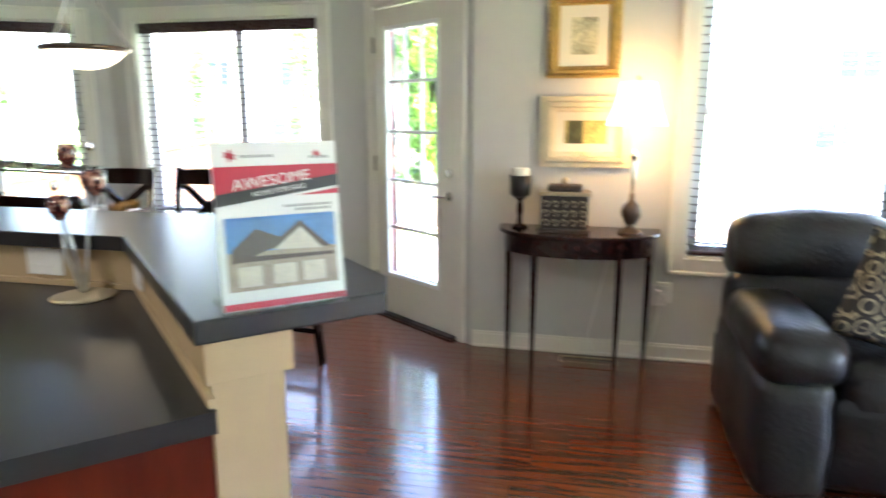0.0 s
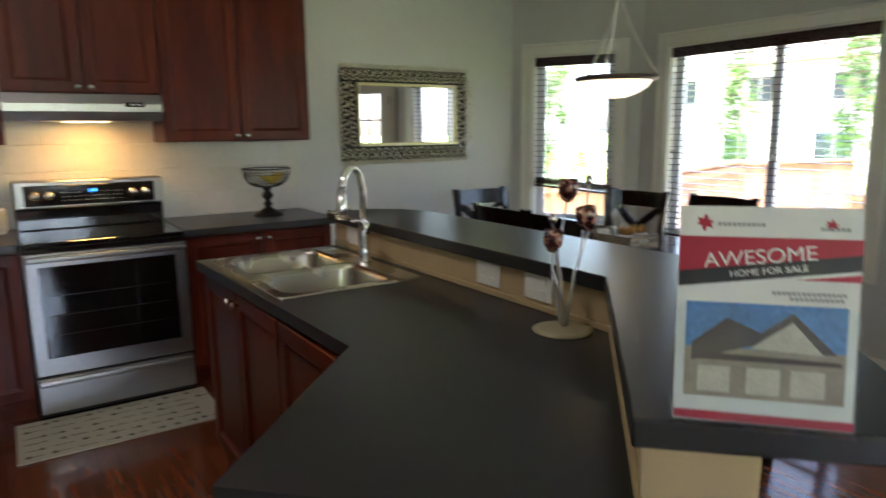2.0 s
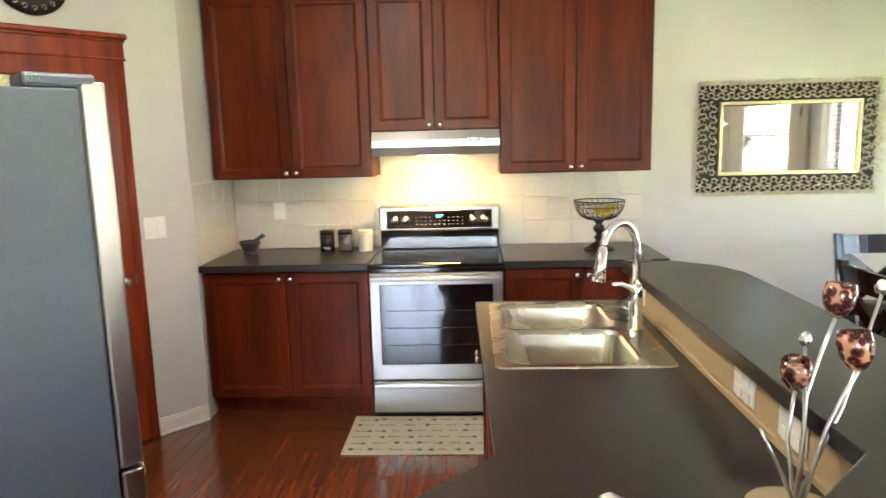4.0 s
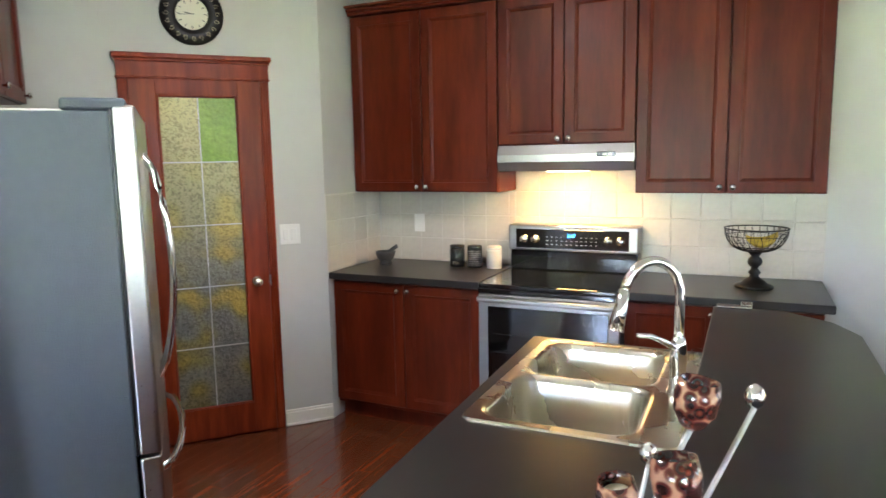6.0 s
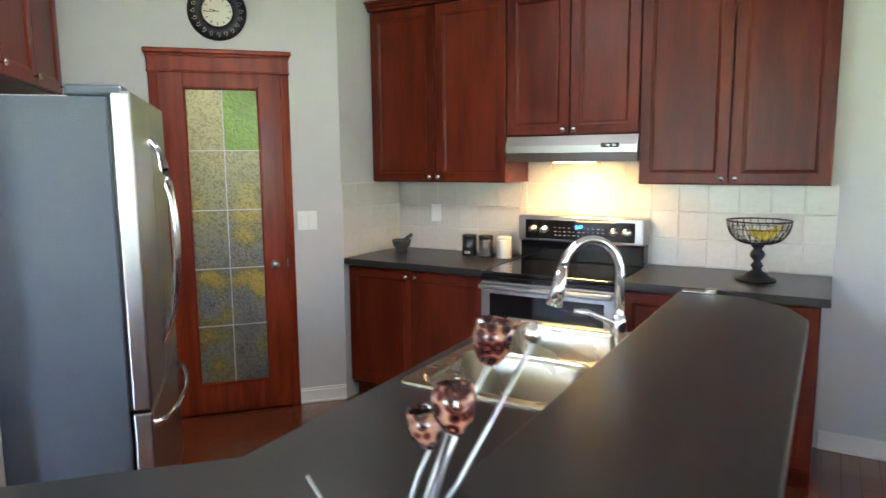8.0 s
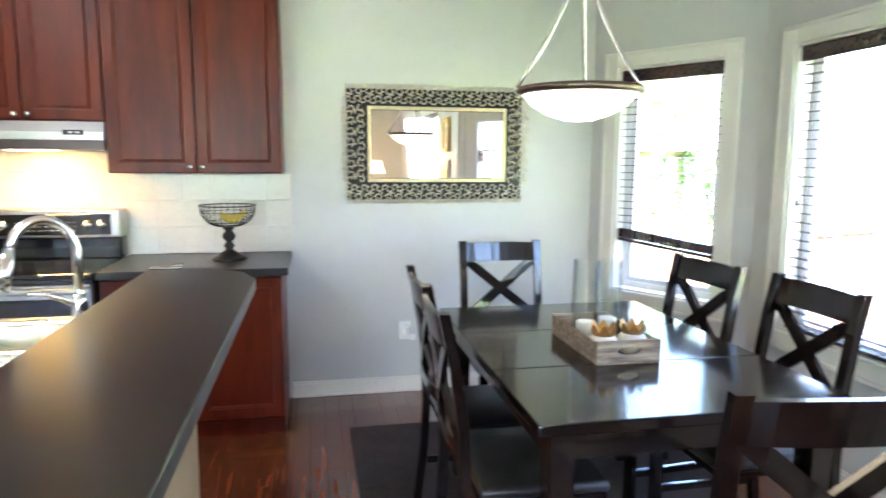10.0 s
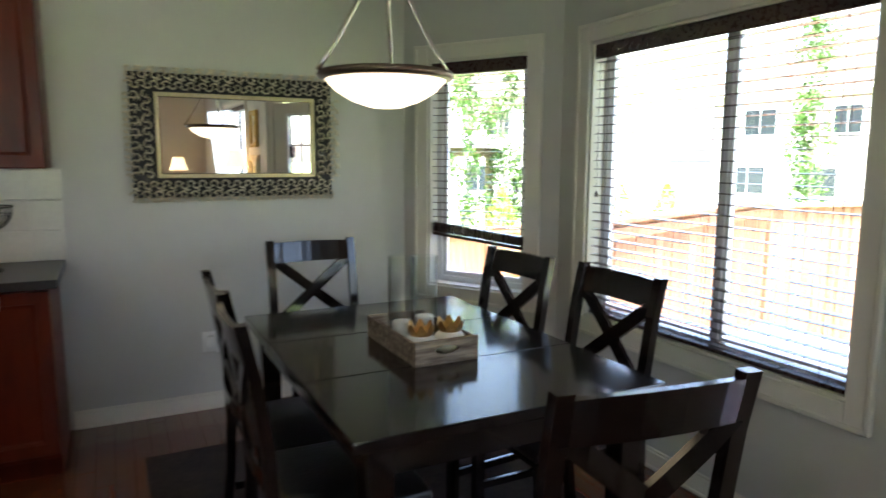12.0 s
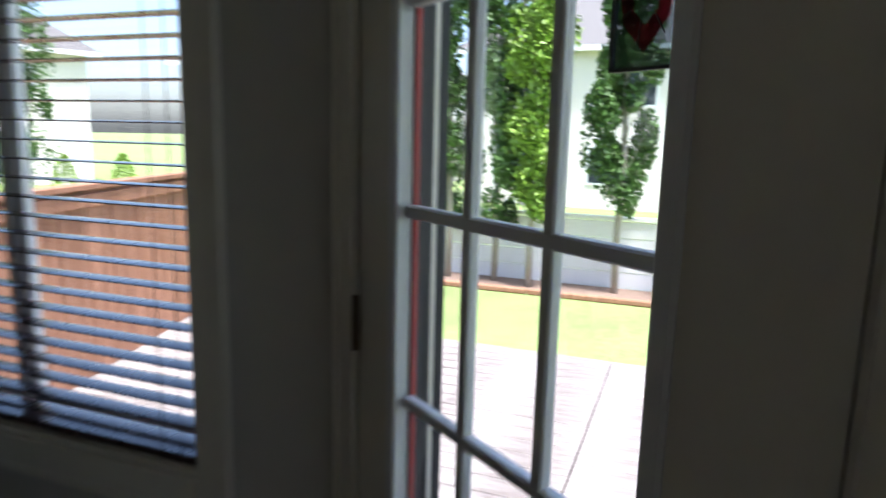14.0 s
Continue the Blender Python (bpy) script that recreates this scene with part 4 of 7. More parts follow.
for k, (a, b) in enumerate(((0.004, W / 2 - 0.003), (W / 2 + 0.003, W - 0.004))):
    d = part("fridge_door", mirrored(box(a, b, -0.075, -0.008, 0.64, 1.765, 0.010, seg=3), FRM), M["steel"], fridge)
    hx = W / 2 + (-0.045 if k == 0 else 0.045)
    pts = [(hx, -0.072 - 0.075 * math.sin(math.pi * q / 14) ** 0.6, 0.78 + 0.84 * q / 14) for q in range(15)]
    bm = tube(pts, 0.013, 10)
    part("door_handle", mirrored(bm, FRM), M["chrome"], d, "curved polished bar handle", True)
part("gasket", mirrored(box(0.008, W - 0.008, -0.008, 0.0, 0.64, 1.75), FRM), M["black"], fridge)
fd = part("freezer_drawer", mirrored(box(0.004, W - 0.004, -0.075, -0.008, 0.10, 0.630, 0.010, seg=3), FRM), M["steel"], fridge)
pts = [(0.06 + 0.78 * q / 14, -0.072 - 0.07 * math.sin(math.pi * q / 14) ** 0.5, 0.565) for q in range(15)]
part("drawer_handle", mirrored(tube(pts, 0.013, 10), FRM), M["chrome"], fd, "curved polished bar handle", True)
for a, b in ((0.0, 0.13), (W - 0.13, W)):
    part("hinge_cover", mirrored(box(a + 0.005, b - 0.005, -0.05, 0.13, 1.747, 1.785, 0.010, seg=2), FRM), M["fridge"], fridge)
tray_f = part("plastic_lid", mirrored(box(0.20, 0.50, 0.14, 0.42, 1.747, 1.765, 0.006, seg=2), FRM), M["white"])
tagged(tray_f, "flat white plastic lid lying on the refrigerator", "lid")

# cabinet over the refrigerator
over = thing("wall_cabinet", label="dark cherry cabinet above the refrigerator with framed doors", category="cabinet", group="kitchen wall cabinets")
o0 = kp(1.62, 1.775)
OM = Matrix(((FX.x, FY.x, 0, o0[0]), (FX.y, FY.y, 0, o0[1]), (0, 0, 1, 0), (0, 0, 0, 1)))
part("body", mirrored(box(0.0, 1.30, -0.33, -0.002, 1.86, 2.46, 0.001), OM), M["cherry"], over)
for k in range(3):
    d = cab_door(over, 0.003 + k * 0.432, 0.430 + k * 0.432, 1.864, 2.452, -0.352, (0.43 * (k + 1) - 0.03, 1.90))
    for o in (d, *d.children):
        o.data.transform(OM)
        o.data.flip_normals()

# peninsula with a raised bar
D45 = Vector((0.7071, 0.7071))
N45 = Vector((0.7071, -0.7071))
CC = Vector((1.215, -3.245))
E1 = CC - D45 * 0.85


def pen(p, q=0.0, s=0.0):
    v = p + D45 * q + N45 * s
    return (v.x, v.y)


OUT = 1.615
oc = (OUT, CC.y - (OUT - CC.x) * 0.4142)
bar_poly = [(1.215, -1.52), (1.43, -1.52), (1.56, -1.635), (OUT, -1.78), (OUT, CC.y - (OUT - CC.x) * 0.4142 + 0.0),
            pen(E1, 0.11, 0.395), pen(E1, 0.0, 0.338), pen(E1, 0, 0), (CC.x, CC.y)]
bar = part("bar_top", slab(bar_poly, 1.030, 1.070, 0.004), M["counter"])
tagged(bar, "charcoal laminate raised bar top, angled and clipped at both ends", "countertop")
kin = 0.025
k0 = Vector((1.215 + kin, -1.56))
kc = Vector((1.215 + kin, CC.y - kin * 0.4142))
ke = CC - D45 * 0.82 + N45 * kin
ke = Vector(pen(E1, 0.03, kin))
kt = 0.125
ko = Vector((1.215 + kin + kt, CC.y - (kin + kt) * 0.4142))
knee = part("knee_wall", slab([(k0.x, k0.y), (k0.x + kt, k0.y), (ko.x, ko.y), pen(E1, 0.03, kin + kt), (ke.x, ke.y), (kc.x, kc.y)], 0.0, 1.029), M["knee"])
tagged(knee, "tan painted half wall behind the peninsula counter", "wall", kind="structure")
bm = slab([pen(E1, 0.012, kin - 0.012), pen(E1, 0.029, kin - 0.012), pen(E1, 0.029, kin + kt + 0.012), pen(E1, 0.012, kin + kt + 0.012)], 0.955, 1.028, 0.003)
tb = part("trim", bm, M["knee"])
tagged(tb, "tan painted trim board under the end of the bar", "trim", kind="structure")
bm = slab([pen(E1, 0.012, kin - 0.012), pen(E1, 0.029, kin - 0.012), pen(E1, 0.029, kin + kt + 0.012), pen(E1, 0.012, kin + kt + 0.012)], 0.0, 0.095, 0.003)
tb = part("baseboard", bm, M["trim"])
tagged(tb, "cream baseboard on the end of the half wall", "baseboard", kind="structure")

X0 = 0.60
ic = (0.635, -2.955)
nl = pen(E1, -0.01, -0.60)
nr = pen(E1, -0.01, kin - 0.002)
lower = [(X0, -1.58), (k0.x - 0.002, -1.58), (k0.x - 0.002, kc.y), nr, nl, ic]
SINK = (0.655, 1.185, -2.415, -1.625)
# counter built round the sink opening
s0, s1, s2, s3 = SINK
h = 0.012
bm = bmesh.new()
outer_lo, outer_hi = [], []
loops = {}
for z in (CT0, CT1):
    loops[z] = ([bm.verts.new((x, y, z)) for x, y in lower], [bm.verts.new((x, y, z)) for x, y in ((s0 + h, s3 - h), (s1 - h, s3 - h), (s1 - h, s2 + h), (s0 + h, s2 + h))])
for z in (CT0, CT1):
    o, i = loops[z]
    bm.faces.new((o[0], o[1], i[1], i[0]))
    bm.faces.new((o[1], o[2], i[2], i[1]))
    bm.faces.new((o[2], o[3], o[4], o[5], i[3], i[2]))
    bm.faces.new((o[5], o[0], i[0], i[3]))
for kind in (0, 1):
    lo, hi = loops[CT0][kind], loops[CT1][kind]
    for k in range(len(lo)):
        bm.faces.new((lo[k], lo[(k + 1) % len(lo)], hi[(k + 1) % len(lo)], hi[k]))
ct = part("countertop", bm, M["counter"])
tagged(ct, "charcoal laminate peninsula countertop with an inset double sink", "countertop")
# back strip between counter and half wall
bm = slab([(k0.x - 0.012, -1.585), (k0.x - 0.001, -1.585), (k0.x - 0.001, kc.y), pen(E1, 0.0, kin - 0.001), pen(E1, 0.0, kin - 0.012), (k0.x - 0.012, kc.y + 0.003)], CT1 + 0.0005, CT1 + 0.018, 0.002)
ob = part("trim", bm, M["knee"])
tagged(ob, "narrow tan strip where the counter meets the half wall", "trim", kind="structure")


def pen_base(poly, label, front, ndoors=2, top=None):
    cab = thing("base_cabinet", label=label, category="cabinet", group="kitchen base cabinets")
    part("body", slab(poly, 0.10, top or CT0 - 0.001), M["cherry"], cab)
    if top:
        part("front_rail", box(poly[0][0], poly[0][0] + 0.012, poly[2][1], poly[0][1], top, CT0 - 0.001), M["cherry"], cab)
        part("end_panel", box(poly[0][0] + 0.0125, poly[1][0], poly[0][1] - 0.015, poly[0][1], top, CT0 - 0.001), M["cherry"], cab)
    cx = sum(p[0] for p in poly) / len(poly)
    cy = sum(p[1] for p in poly) / len(poly)
    part("toe_kick", slab([(cx + (x - cx) * 0.9, cy + (y - cy) * 0.95) for x, y in poly], 0.0, 0.10), M["black"], cab)
    (ax, ay), (bx, by) = front
    a, b = Vector((ax, ay)), Vector((bx, by))
    d = (b - a).normalized()
    m = pose(ax, ay, 0, 0, 0, math.degrees(math.atan2(d.y, d.x)))
    ln = (b - a).length
    w = ln / ndoors
    for k in range(ndoors):
        x0, x1 = k * w + 0.003, (k + 1) * w - 0.003
        kx = x1 - 0.03 if k % 2 == 0 else x0 + 0.03
        dd = cab_door(cab, x0, x1, 0.125, CT0 - 0.012, -0.021, (kx, CT0 - 0.05))
        for o in (dd, *dd.children):
            o.data.transform(m)
    return cab


fx = X0 + 0.045
pen_base([(fx, -1.60), (k0.x - 0.003, -1.60), (k0.x - 0.003, -2.46), (fx, -2.46)], "dark cherry sink cabinet with two framed doors", ((fx, -1.60), (fx, -2.46)), ndoors=2, top=0.735)
pen_base([(fx, -2.462), (k0.x - 0.003, -2.462), (k0.x - 0.003, kc.y), (0.69, -2.93), (fx, -2.93)], "narrow dark cherry corner cabinet of the peninsula", ((fx, -2.462), (fx, -2.93)), ndoors=1)
w0, w1 = Vector((0.695, -2.935)), Vector(pen(E1, 0.03, -0.56))
pen_base([(w0.x, w0.y), (k0.x - 0.003, kc.y - 0.003), pen(E1, 0.03, kin - 0.003), (w1.x, w1.y)], "dark cherry end cabinet of the peninsula", ((w0.x, w0.y), (w1.x, w1.y)), ndoors=2)

# sink
sink = thing("sink", label="double-bowl stainless drop-in kitchen sink", category="sink")


def rounded(x0, x1, y0, y1, r, z, n=5):
    out = []
    for cx, cy, st in ((x1 - r, y1 - r, 0), (x0 + r, y1 - r, 90), (x0 + r, y0 + r, 180), (x1 - r, y0 + r, 270)):
        for k in range(n + 1):
            t = radians(st + 90 * k / n)
            out.append((cx + r * math.cos(t), cy + r * math.sin(t), z))
    return out


def bowl(x0, x1, y0, y1, depth, name):
    bm = bmesh.new()
    rings = []
    zt = CT1 + 0.006
    for inset, dz, r in ((-0.012, 0.0, 0.072), (0.0, -0.003, 0.062), (0.006, -0.02, 0.058), (0.014, -depth + 0.03, 0.055), (0.022, -depth + 0.010, 0.05), (0.045, -depth, 0.04)):
        rings.append([bm.verts.new(p) for p in rounded(x0 + inset, x1 - inset, y0 + inset, y1 - inset, r, zt + dz)])
    for a, b in zip(rings, rings[1:]):
        n = len(a)
        for k in range(n):
            bm.faces.new((a[k], a[(k + 1) % n], b[(k + 1) % n], b[k]))
    bm.faces.new(rings[-1])
    ob = part(name, bm, M["sink"], sink, smooth=True)
    cx, cy = (x0 + x1) / 2, (y0 + y1) / 2
    part("drain", lathe([(0.042, 0), (0.040, 0.003), (0.030, 0.002), (0.028, -0.004)], 20, pose(cx, cy, zt - depth + 0.001)), M["chrome"], ob, smooth=True)


bx0, bx1 = s0 + 0.040, s1 - 0.100
by = [(s2 + 0.035, (s2 + s3) / 2 - 0.014), ((s2 + s3) / 2 + 0.014, s3 - 0.035)]
bowl(bx0, bx1, by[0][0], by[0][1], 0.17, "bowl")
bowl(bx0, bx1, by[1][0], by[1][1], 0.17, "bowl")


def rim_sheet():
    bm = bmesh.new()
    z = CT1 + 0.0058
    out = [bm.verts.new(p) for p in rounded(s0, s1, s2, s3, 0.03, z)]
    low = [bm.verts.new(p) for p in rounded(s0 - 0.003, s1 + 0.003, s2 - 0.003, s3 + 0.003, 0.03, CT1 + 0.0005)]
    n = len(out)
    for k in range(n):
        bm.faces.new((out[k], out[(k + 1) % n], low[(k + 1) % n], low[k]))
    edges = [bm.edges.get((out[k], out[(k + 1) % n])) for k in range(n)]
    for y0, y1 in by:
        ring = [bm.verts.new(p) for p in rounded(bx0 - 0.010, bx1 + 0.010, y0 - 0.010, y1 + 0.010, 0.070, z)]
        edges += [bm.edges.new((ring[k], ring[(k + 1) % n])) for k in range(n)]
    bmesh.ops.triangle_fill(bm, use_beauty=True, use_dissolve=False, edges=edges)
    return bm


part("rim", rim_sheet(), M["sink"], sink)

# tap
tap = thing("tap", label="chrome gooseneck pull-down kitchen tap with a side lever", category="tap")
tx, ty, tz = 1.150, -2.03, CT1 + 0.006
part("tap_base", lathe([(0.030, 0), (0.030, 0.006), (0.024, 0.012), (0.022, 0.06), (0.024, 0.10), (0.021, 0.14), (0.016, 0.16)], 20, pose(tx, ty, tz)), M["chrome"], tap, smooth=True)
pts = [(tx, ty, tz + 0.15)]
wx, wy = -0.135, -0.095
for q in range(0, 15):
    t = math.pi * q / 14 * 0.93
    f = (1 - math.cos(t)) / 2
    pts.append((tx + wx * f, ty + wy * f, tz + 0.275 + 0.100 * math.sin(t)))
part("spout", tube(pts, 0.0135, 12), M["chrome"], tap, smooth=True)
ex, ey, ez = pts[-1]
part("spray_head", tube([(ex, ey, ez + 0.005), (ex - 0.008, ey - 0.010, ez - 0.05), (ex - 0.018, ey - 0.022, ez - 0.105)], 0.0145, 14, 0.023), M["chrome"], tap, smooth=True)
part("lever", tube([(tx - 0.005, ty - 0.005, tz + 0.125), (tx - 0.03, ty - 0.05, tz + 0.155), (tx - 0.065, ty - 0.075, tz + 0.175), (tx - 0.10, ty - 0.09, tz + 0.178)], 0.010, 10, 0.006), M["chrome"], tap, smooth=True)
disp = thing("soap_dispenser", label="small glass soap dish behind the sink", category="dispenser")
part("dish", lathe([(0.022, 0), (0.030, 0.004), (0.033, 0.045), (0.031, 0.045), (0.026, 0.006)], 18, pose(1.195, -1.72, CT1 + 0.0005)), M["clear"], disp, smooth=True)

clip = thing("cup_hook_bracket", label="small brushed metal bracket at the far end of the bar", category="bracket")
part("bracket", box(1.225, 1.335, -1.545, -1.505, 1.0705, 1.078, 0.003), M["nickel"], clip)
part("bracket_tongue", box(1.30, 1.335, -1.53, -1.47, 1.079, 1.083, 0.002), M["nickel"], clip)

# outlets on the half wall
for s, nm in ((-2.73, "outlet"), (-2.97, "outlet"), (-1.75, "outlet")):
    wall_plate(nm, pose(k0.x - 0.0, s, 0.985, 0, 0, 90) @ pose(0, 0, 0, 0, 0, 180), "cream outlet plate lying sideways on the tan half wall", "outlet", 0.118, 0.075)
wall_plate("outlet", pose(*pen(E1, 0.78, kin - 0.002), 0.985, 0, 0, 225) @ pose(0, 0, 0, 0, 0, 0), "cream outlet plate on the angled half wall", "outlet", 0.118, 0.075)

# unseen fixture, added to carry the kitchen's overhead fill
kl = thing("ceiling_light", (0.0, -2.3, H), label="unseen round flush white glass ceiling light, added to brighten the kitchen", category="ceiling light")
part("fixture_base", cyl(0.19, 0.19, -0.03, -0.001, 32), M["nickel"], kl)
part("diffuser", lathe([(0.04, -0.075), (0.12, -0.065), (0.17, -0.045), (0.18, -0.031)], 32), glow("diffuser_glass", (1.0, 0.93, 0.84), 1.0), kl, smooth=True)

# ---- kitchen counter things ----
mort = thing("mortar", label="dark grey granite mortar with its pestle", category="mortar")
part("bowl", lathe([(0.040, 0), (0.042, 0.012), (0.034, 0.020), (0.052, 0.04), (0.064, 0.075), (0.064, 0.085), (0.056, 0.085), (0.045, 0.05), (0.01, 0.035)], 24, pose(-0.80, -0.25, CT1 + 0.0005)), M["stone"], mort, smooth=True)
part("pestle", tube([(-0.80, -0.25, CT1 + 0.055), (-0.76, -0.27, CT1 + 0.09), (-0.70, -0.28, CT1 + 0.125)], 0.010, 10, 0.013), M["stone"], mort, smooth=True)
M["jar_white"] = mat("cream_ceramic", (0.66, 0.63, 0.56), 0.3, vary=0.05)
M["jar_black"] = mat("black_ceramic", (0.012, 0.012, 0.013), 0.2, vary=0.1)


def canister(x, y, kind, label):
    c = thing("canister", (x, y, CT1 + 0.0005), label=label, category="canister", group="canisters beside the range")
    body = M["jar_white"] if kind == 2 else M["jar_black"]
    part("jar", lathe([(0.044, 0), (0.047, 0.006), (0.047, 0.108), (0.043, 0.114)], 26), body, c, smooth=True)
    part("lid", lathe([(0.044, 0.1145), (0.046, 0.118), (0.046, 0.130), (0.040, 0.135)], 26), body, c, smooth=True)
    if kind == 0:
        t = text_mesh("TEA", 0.024, M["jar_white"], pose(x, y, 0) @ pose(0, 0, 0, 0, 0, 10) @ pose(0, -0.0478, CT1 + 0.025, 90), c)
    else:
        bm = bmesh.new()
        for r in range(8):
            for k in range(18):
                an = 2 * math.pi * (k + 0.5 * (r % 2)) / 18
                ht = 0.008 if kind == 2 else 0.003
                add_box(bm, -0.0045 if kind == 1 else -0.0018, 0.0045 if kind == 1 else 0.0018, -0.0478, -0.0468, 0.012 + r * 0.0125, 0.012 + r * 0.0125 + ht, 0, Matrix.Rotation(an, 4, "Z"))
        part("glazed_pattern", bm, M["jar_black"] if kind == 2 else M["jar_white"], c)
    return c


canister(-0.33, -0.17, 0, "black ceramic canister lettered TEA")
canister(-0.215, -0.165, 1, "black ceramic canister with cream dashes")
canister(-0.085, -0.17, 2, "cream ceramic canister with black dashes")

fb = thing("fruit_stand", (1.35, -0.30, CT1 + 0.0005), label="black wire fruit bowl on a turned pedestal", category="fruit bowl")
part("pedestal", lathe([(0.090, 0), (0.092, 0.008), (0.075, 0.018), (0.060, 0.022), (0.050, 0.035), (0.026, 0.050), (0.020, 0.062), (0.030, 0.075), (0.022, 0.088), (0.016, 0.098), (0.032, 0.118), (0.035, 0.130), (0.030, 0.145), (0.018, 0.158), (0.030, 0.172), (0.032, 0.180)], 28), M["iron"], fb, smooth=True)
bm = bmesh.new()
N = 26


def bowl_r(t):
    return 0.035 + 0.112 * math.sin(t * math.pi / 2) ** 0.9, 0.182 + 0.115 * (1 - math.cos(t * math.pi / 2))


for k in range(N):
    an = 2 * math.pi * k / N
    pts = []
    for q in range(7):
        r, z = bowl_r(q / 6)
        a2 = an + 0.25 * q / 6
        pts.append((r * math.cos(a2), r * math.sin(a2), z))
    add_tube(bm, pts, 0.0014, 4)
    pts = []
    for q in range(7):
        r, z = bowl_r(q / 6)
        a2 = an - 0.25 * q / 6
        pts.append((r * math.cos(a2), r * math.sin(a2), z))
    add_tube(bm, pts, 0.0014, 4)
tagged(part("wire_lattice", bm, M["iron"], fb), kind="stuff")
for t, rad in ((0.0, 0.003), (0.45, 0.002), (0.8, 0.0018), (1.0, 0.0036)):
    r, z = bowl_r(t)
    part("hoop", tube([(r * math.cos(2 * math.pi * k / 32), r * math.sin(2 * math.pi * k / 32), z) for k in range(33)], rad, 5), M["iron"], fb)



def banana(i, base, rz, label="yellow banana with brown specks in the wire bowl"):
    b = thing("banana", label=label, category="fruit", group="bananas in the fruit bowl")
    b.matrix_world = pose(*base, 0, 0, rz)
    pts = [(0.085 * math.cos(t), 0, 0.085 - 0.085 * math.sin(t) * 0.9) for t in [math.pi * (0.12 + 0.66 * q / 9) for q in range(10)]]
    bm = bmesh.new()
    rings = []
    rad = [0.004, 0.010, 0.015, 0.017, 0.018, 0.018, 0.016, 0.012, 0.006, 0.004]
    for p, r in zip(pts, rad):
        rings.append([bm.verts.new((p[0], p[1] + r * math.cos(2 * math.pi * k / 8), p[2] + r * math.sin(2 * math.pi * k / 8))) for k in range(8)])
    for u, v in zip(rings, rings[1:]):
        for k in range(8):
            bm.faces.new((u[k], u[(k + 1) % 8], v[(k + 1) % 8], v[k]))
    bm.faces.new(rings[0][::-1])
    bm.faces.new(rings[-1])
    part("peel", bm, M["banana"], b, smooth=True)
    part("stem", tube([pts[0], (pts[0][0] + 0.003, 0, pts[0][2] + 0.02)], 0.004, 6), M["bark"], b)


for i, (dy, rz) in enumerate(((-0.035, 8), (-0.002, -4), (0.032, 4))):
    banana(i, (1.37, -0.30 + dy, CT1 + 0.212 + 0.006 * i), rz)

# printed kitchen mat
matt = thing("kitchen_mat", label="cream kitchen mat printed with dark utensils before the range", category="mat")
part("mat_body", box(-0.11, 0.80, -1.10, -0.62, 0.0008, 0.009, 0.004), mat("mat_cloth", (0.55, 0.50, 0.38), 0.8, vary=0.12, scale=60, bump=0.3, bump_scale=200), matt)
bm = bmesh.new()
rnd = random.Random(5)
for row in range(6):
    x = -0.08
    while x < 0.73:
        w = rnd.uniform(0.03, 0.11)
        y = -1.06 + row * 0.075
        k = rnd.choice((0, 1, 2))
        if k == 0:
            add_box(bm, x, x + w, y, y + 0.006, 0.0092, 0.0096)
            add_box(bm, x + w - 0.02, x + w, y - 0.008, y + 0.015, 0.0092, 0.0098)
        elif k == 1:
            for q in range(int(w / 0.014)):
                add_box(bm, x + q * 0.014, x + q * 0.014 + 0.008, y, y + rnd.uniform(0.008, 0.02), 0.0092, 0.0096)
        else:
            add_cyl(bm, 0.014, 0.014, 0.0092, 0.0096, 10, None, (x + 0.014, y + 0.01))
            add_box(bm, x + 0.028, x + w, y + 0.008, y + 0.012, 0.0092, 0.0096)
        x += w + rnd.uniform(0.015, 0.04)
tagged(part("printed_pattern", bm, mat("mat_ink", (0.09, 0.08, 0.065), 0.8), matt), kind="stuff")

# leopard-glass flower sculpture on the peninsula
fs = thing("glass_flower_sculpture", label="metal flower stems with three leopard-spotted glass cups on a round base", category="sculpture")
fbx, fby, fbz = 1.150, -3.165, CT1 + 0.0005
part("base", lathe([(0.078, 0), (0.080, 0.003), (0.060, 0.009), (0.012, 0.012)], 28, pose(fbx, fby, fbz)), mat("cream_metal", (0.50, 0.43, 0.28), 0.4, 0.3), fs, smooth=True)


def leopard():
    m = mat("leopard_glass", (0.42, 0.22, 0.15), 0.08, vary=0.1, coat=0.8)
    nt = m.node_tree
    b = nt.nodes["Principled BSDF"]
    tc = nt.nodes.new("ShaderNodeTexCoord")
    v = nt.nodes.new("ShaderNodeTexVoronoi")
    v.inputs["Scale"].default_value = 62
    nt.links.new(tc.outputs["Object"], v.inputs["Vector"])
    ramp = nt.nodes.new("ShaderNodeValToRGB")
    e = ramp.color_ramp.elements
    e[0].position, e[0].color = 0.0, (0.20, 0.05, 0.03, 1)
    e[1].position, e[1].color = 0.74, (0.40, 0.20, 0.13, 1)
    q = e.new(0.30)
    q.color = (0.03, 0.006, 0.006, 1)
    q = e.new(0.58)
    q.color = (0.10, 0.02, 0.015, 1)
    nt.links.new(v.outputs["Distance"], ramp.inputs[0])
    nt.links.new(ramp.outputs["Color"], b.inputs["Base Color"])
    return m


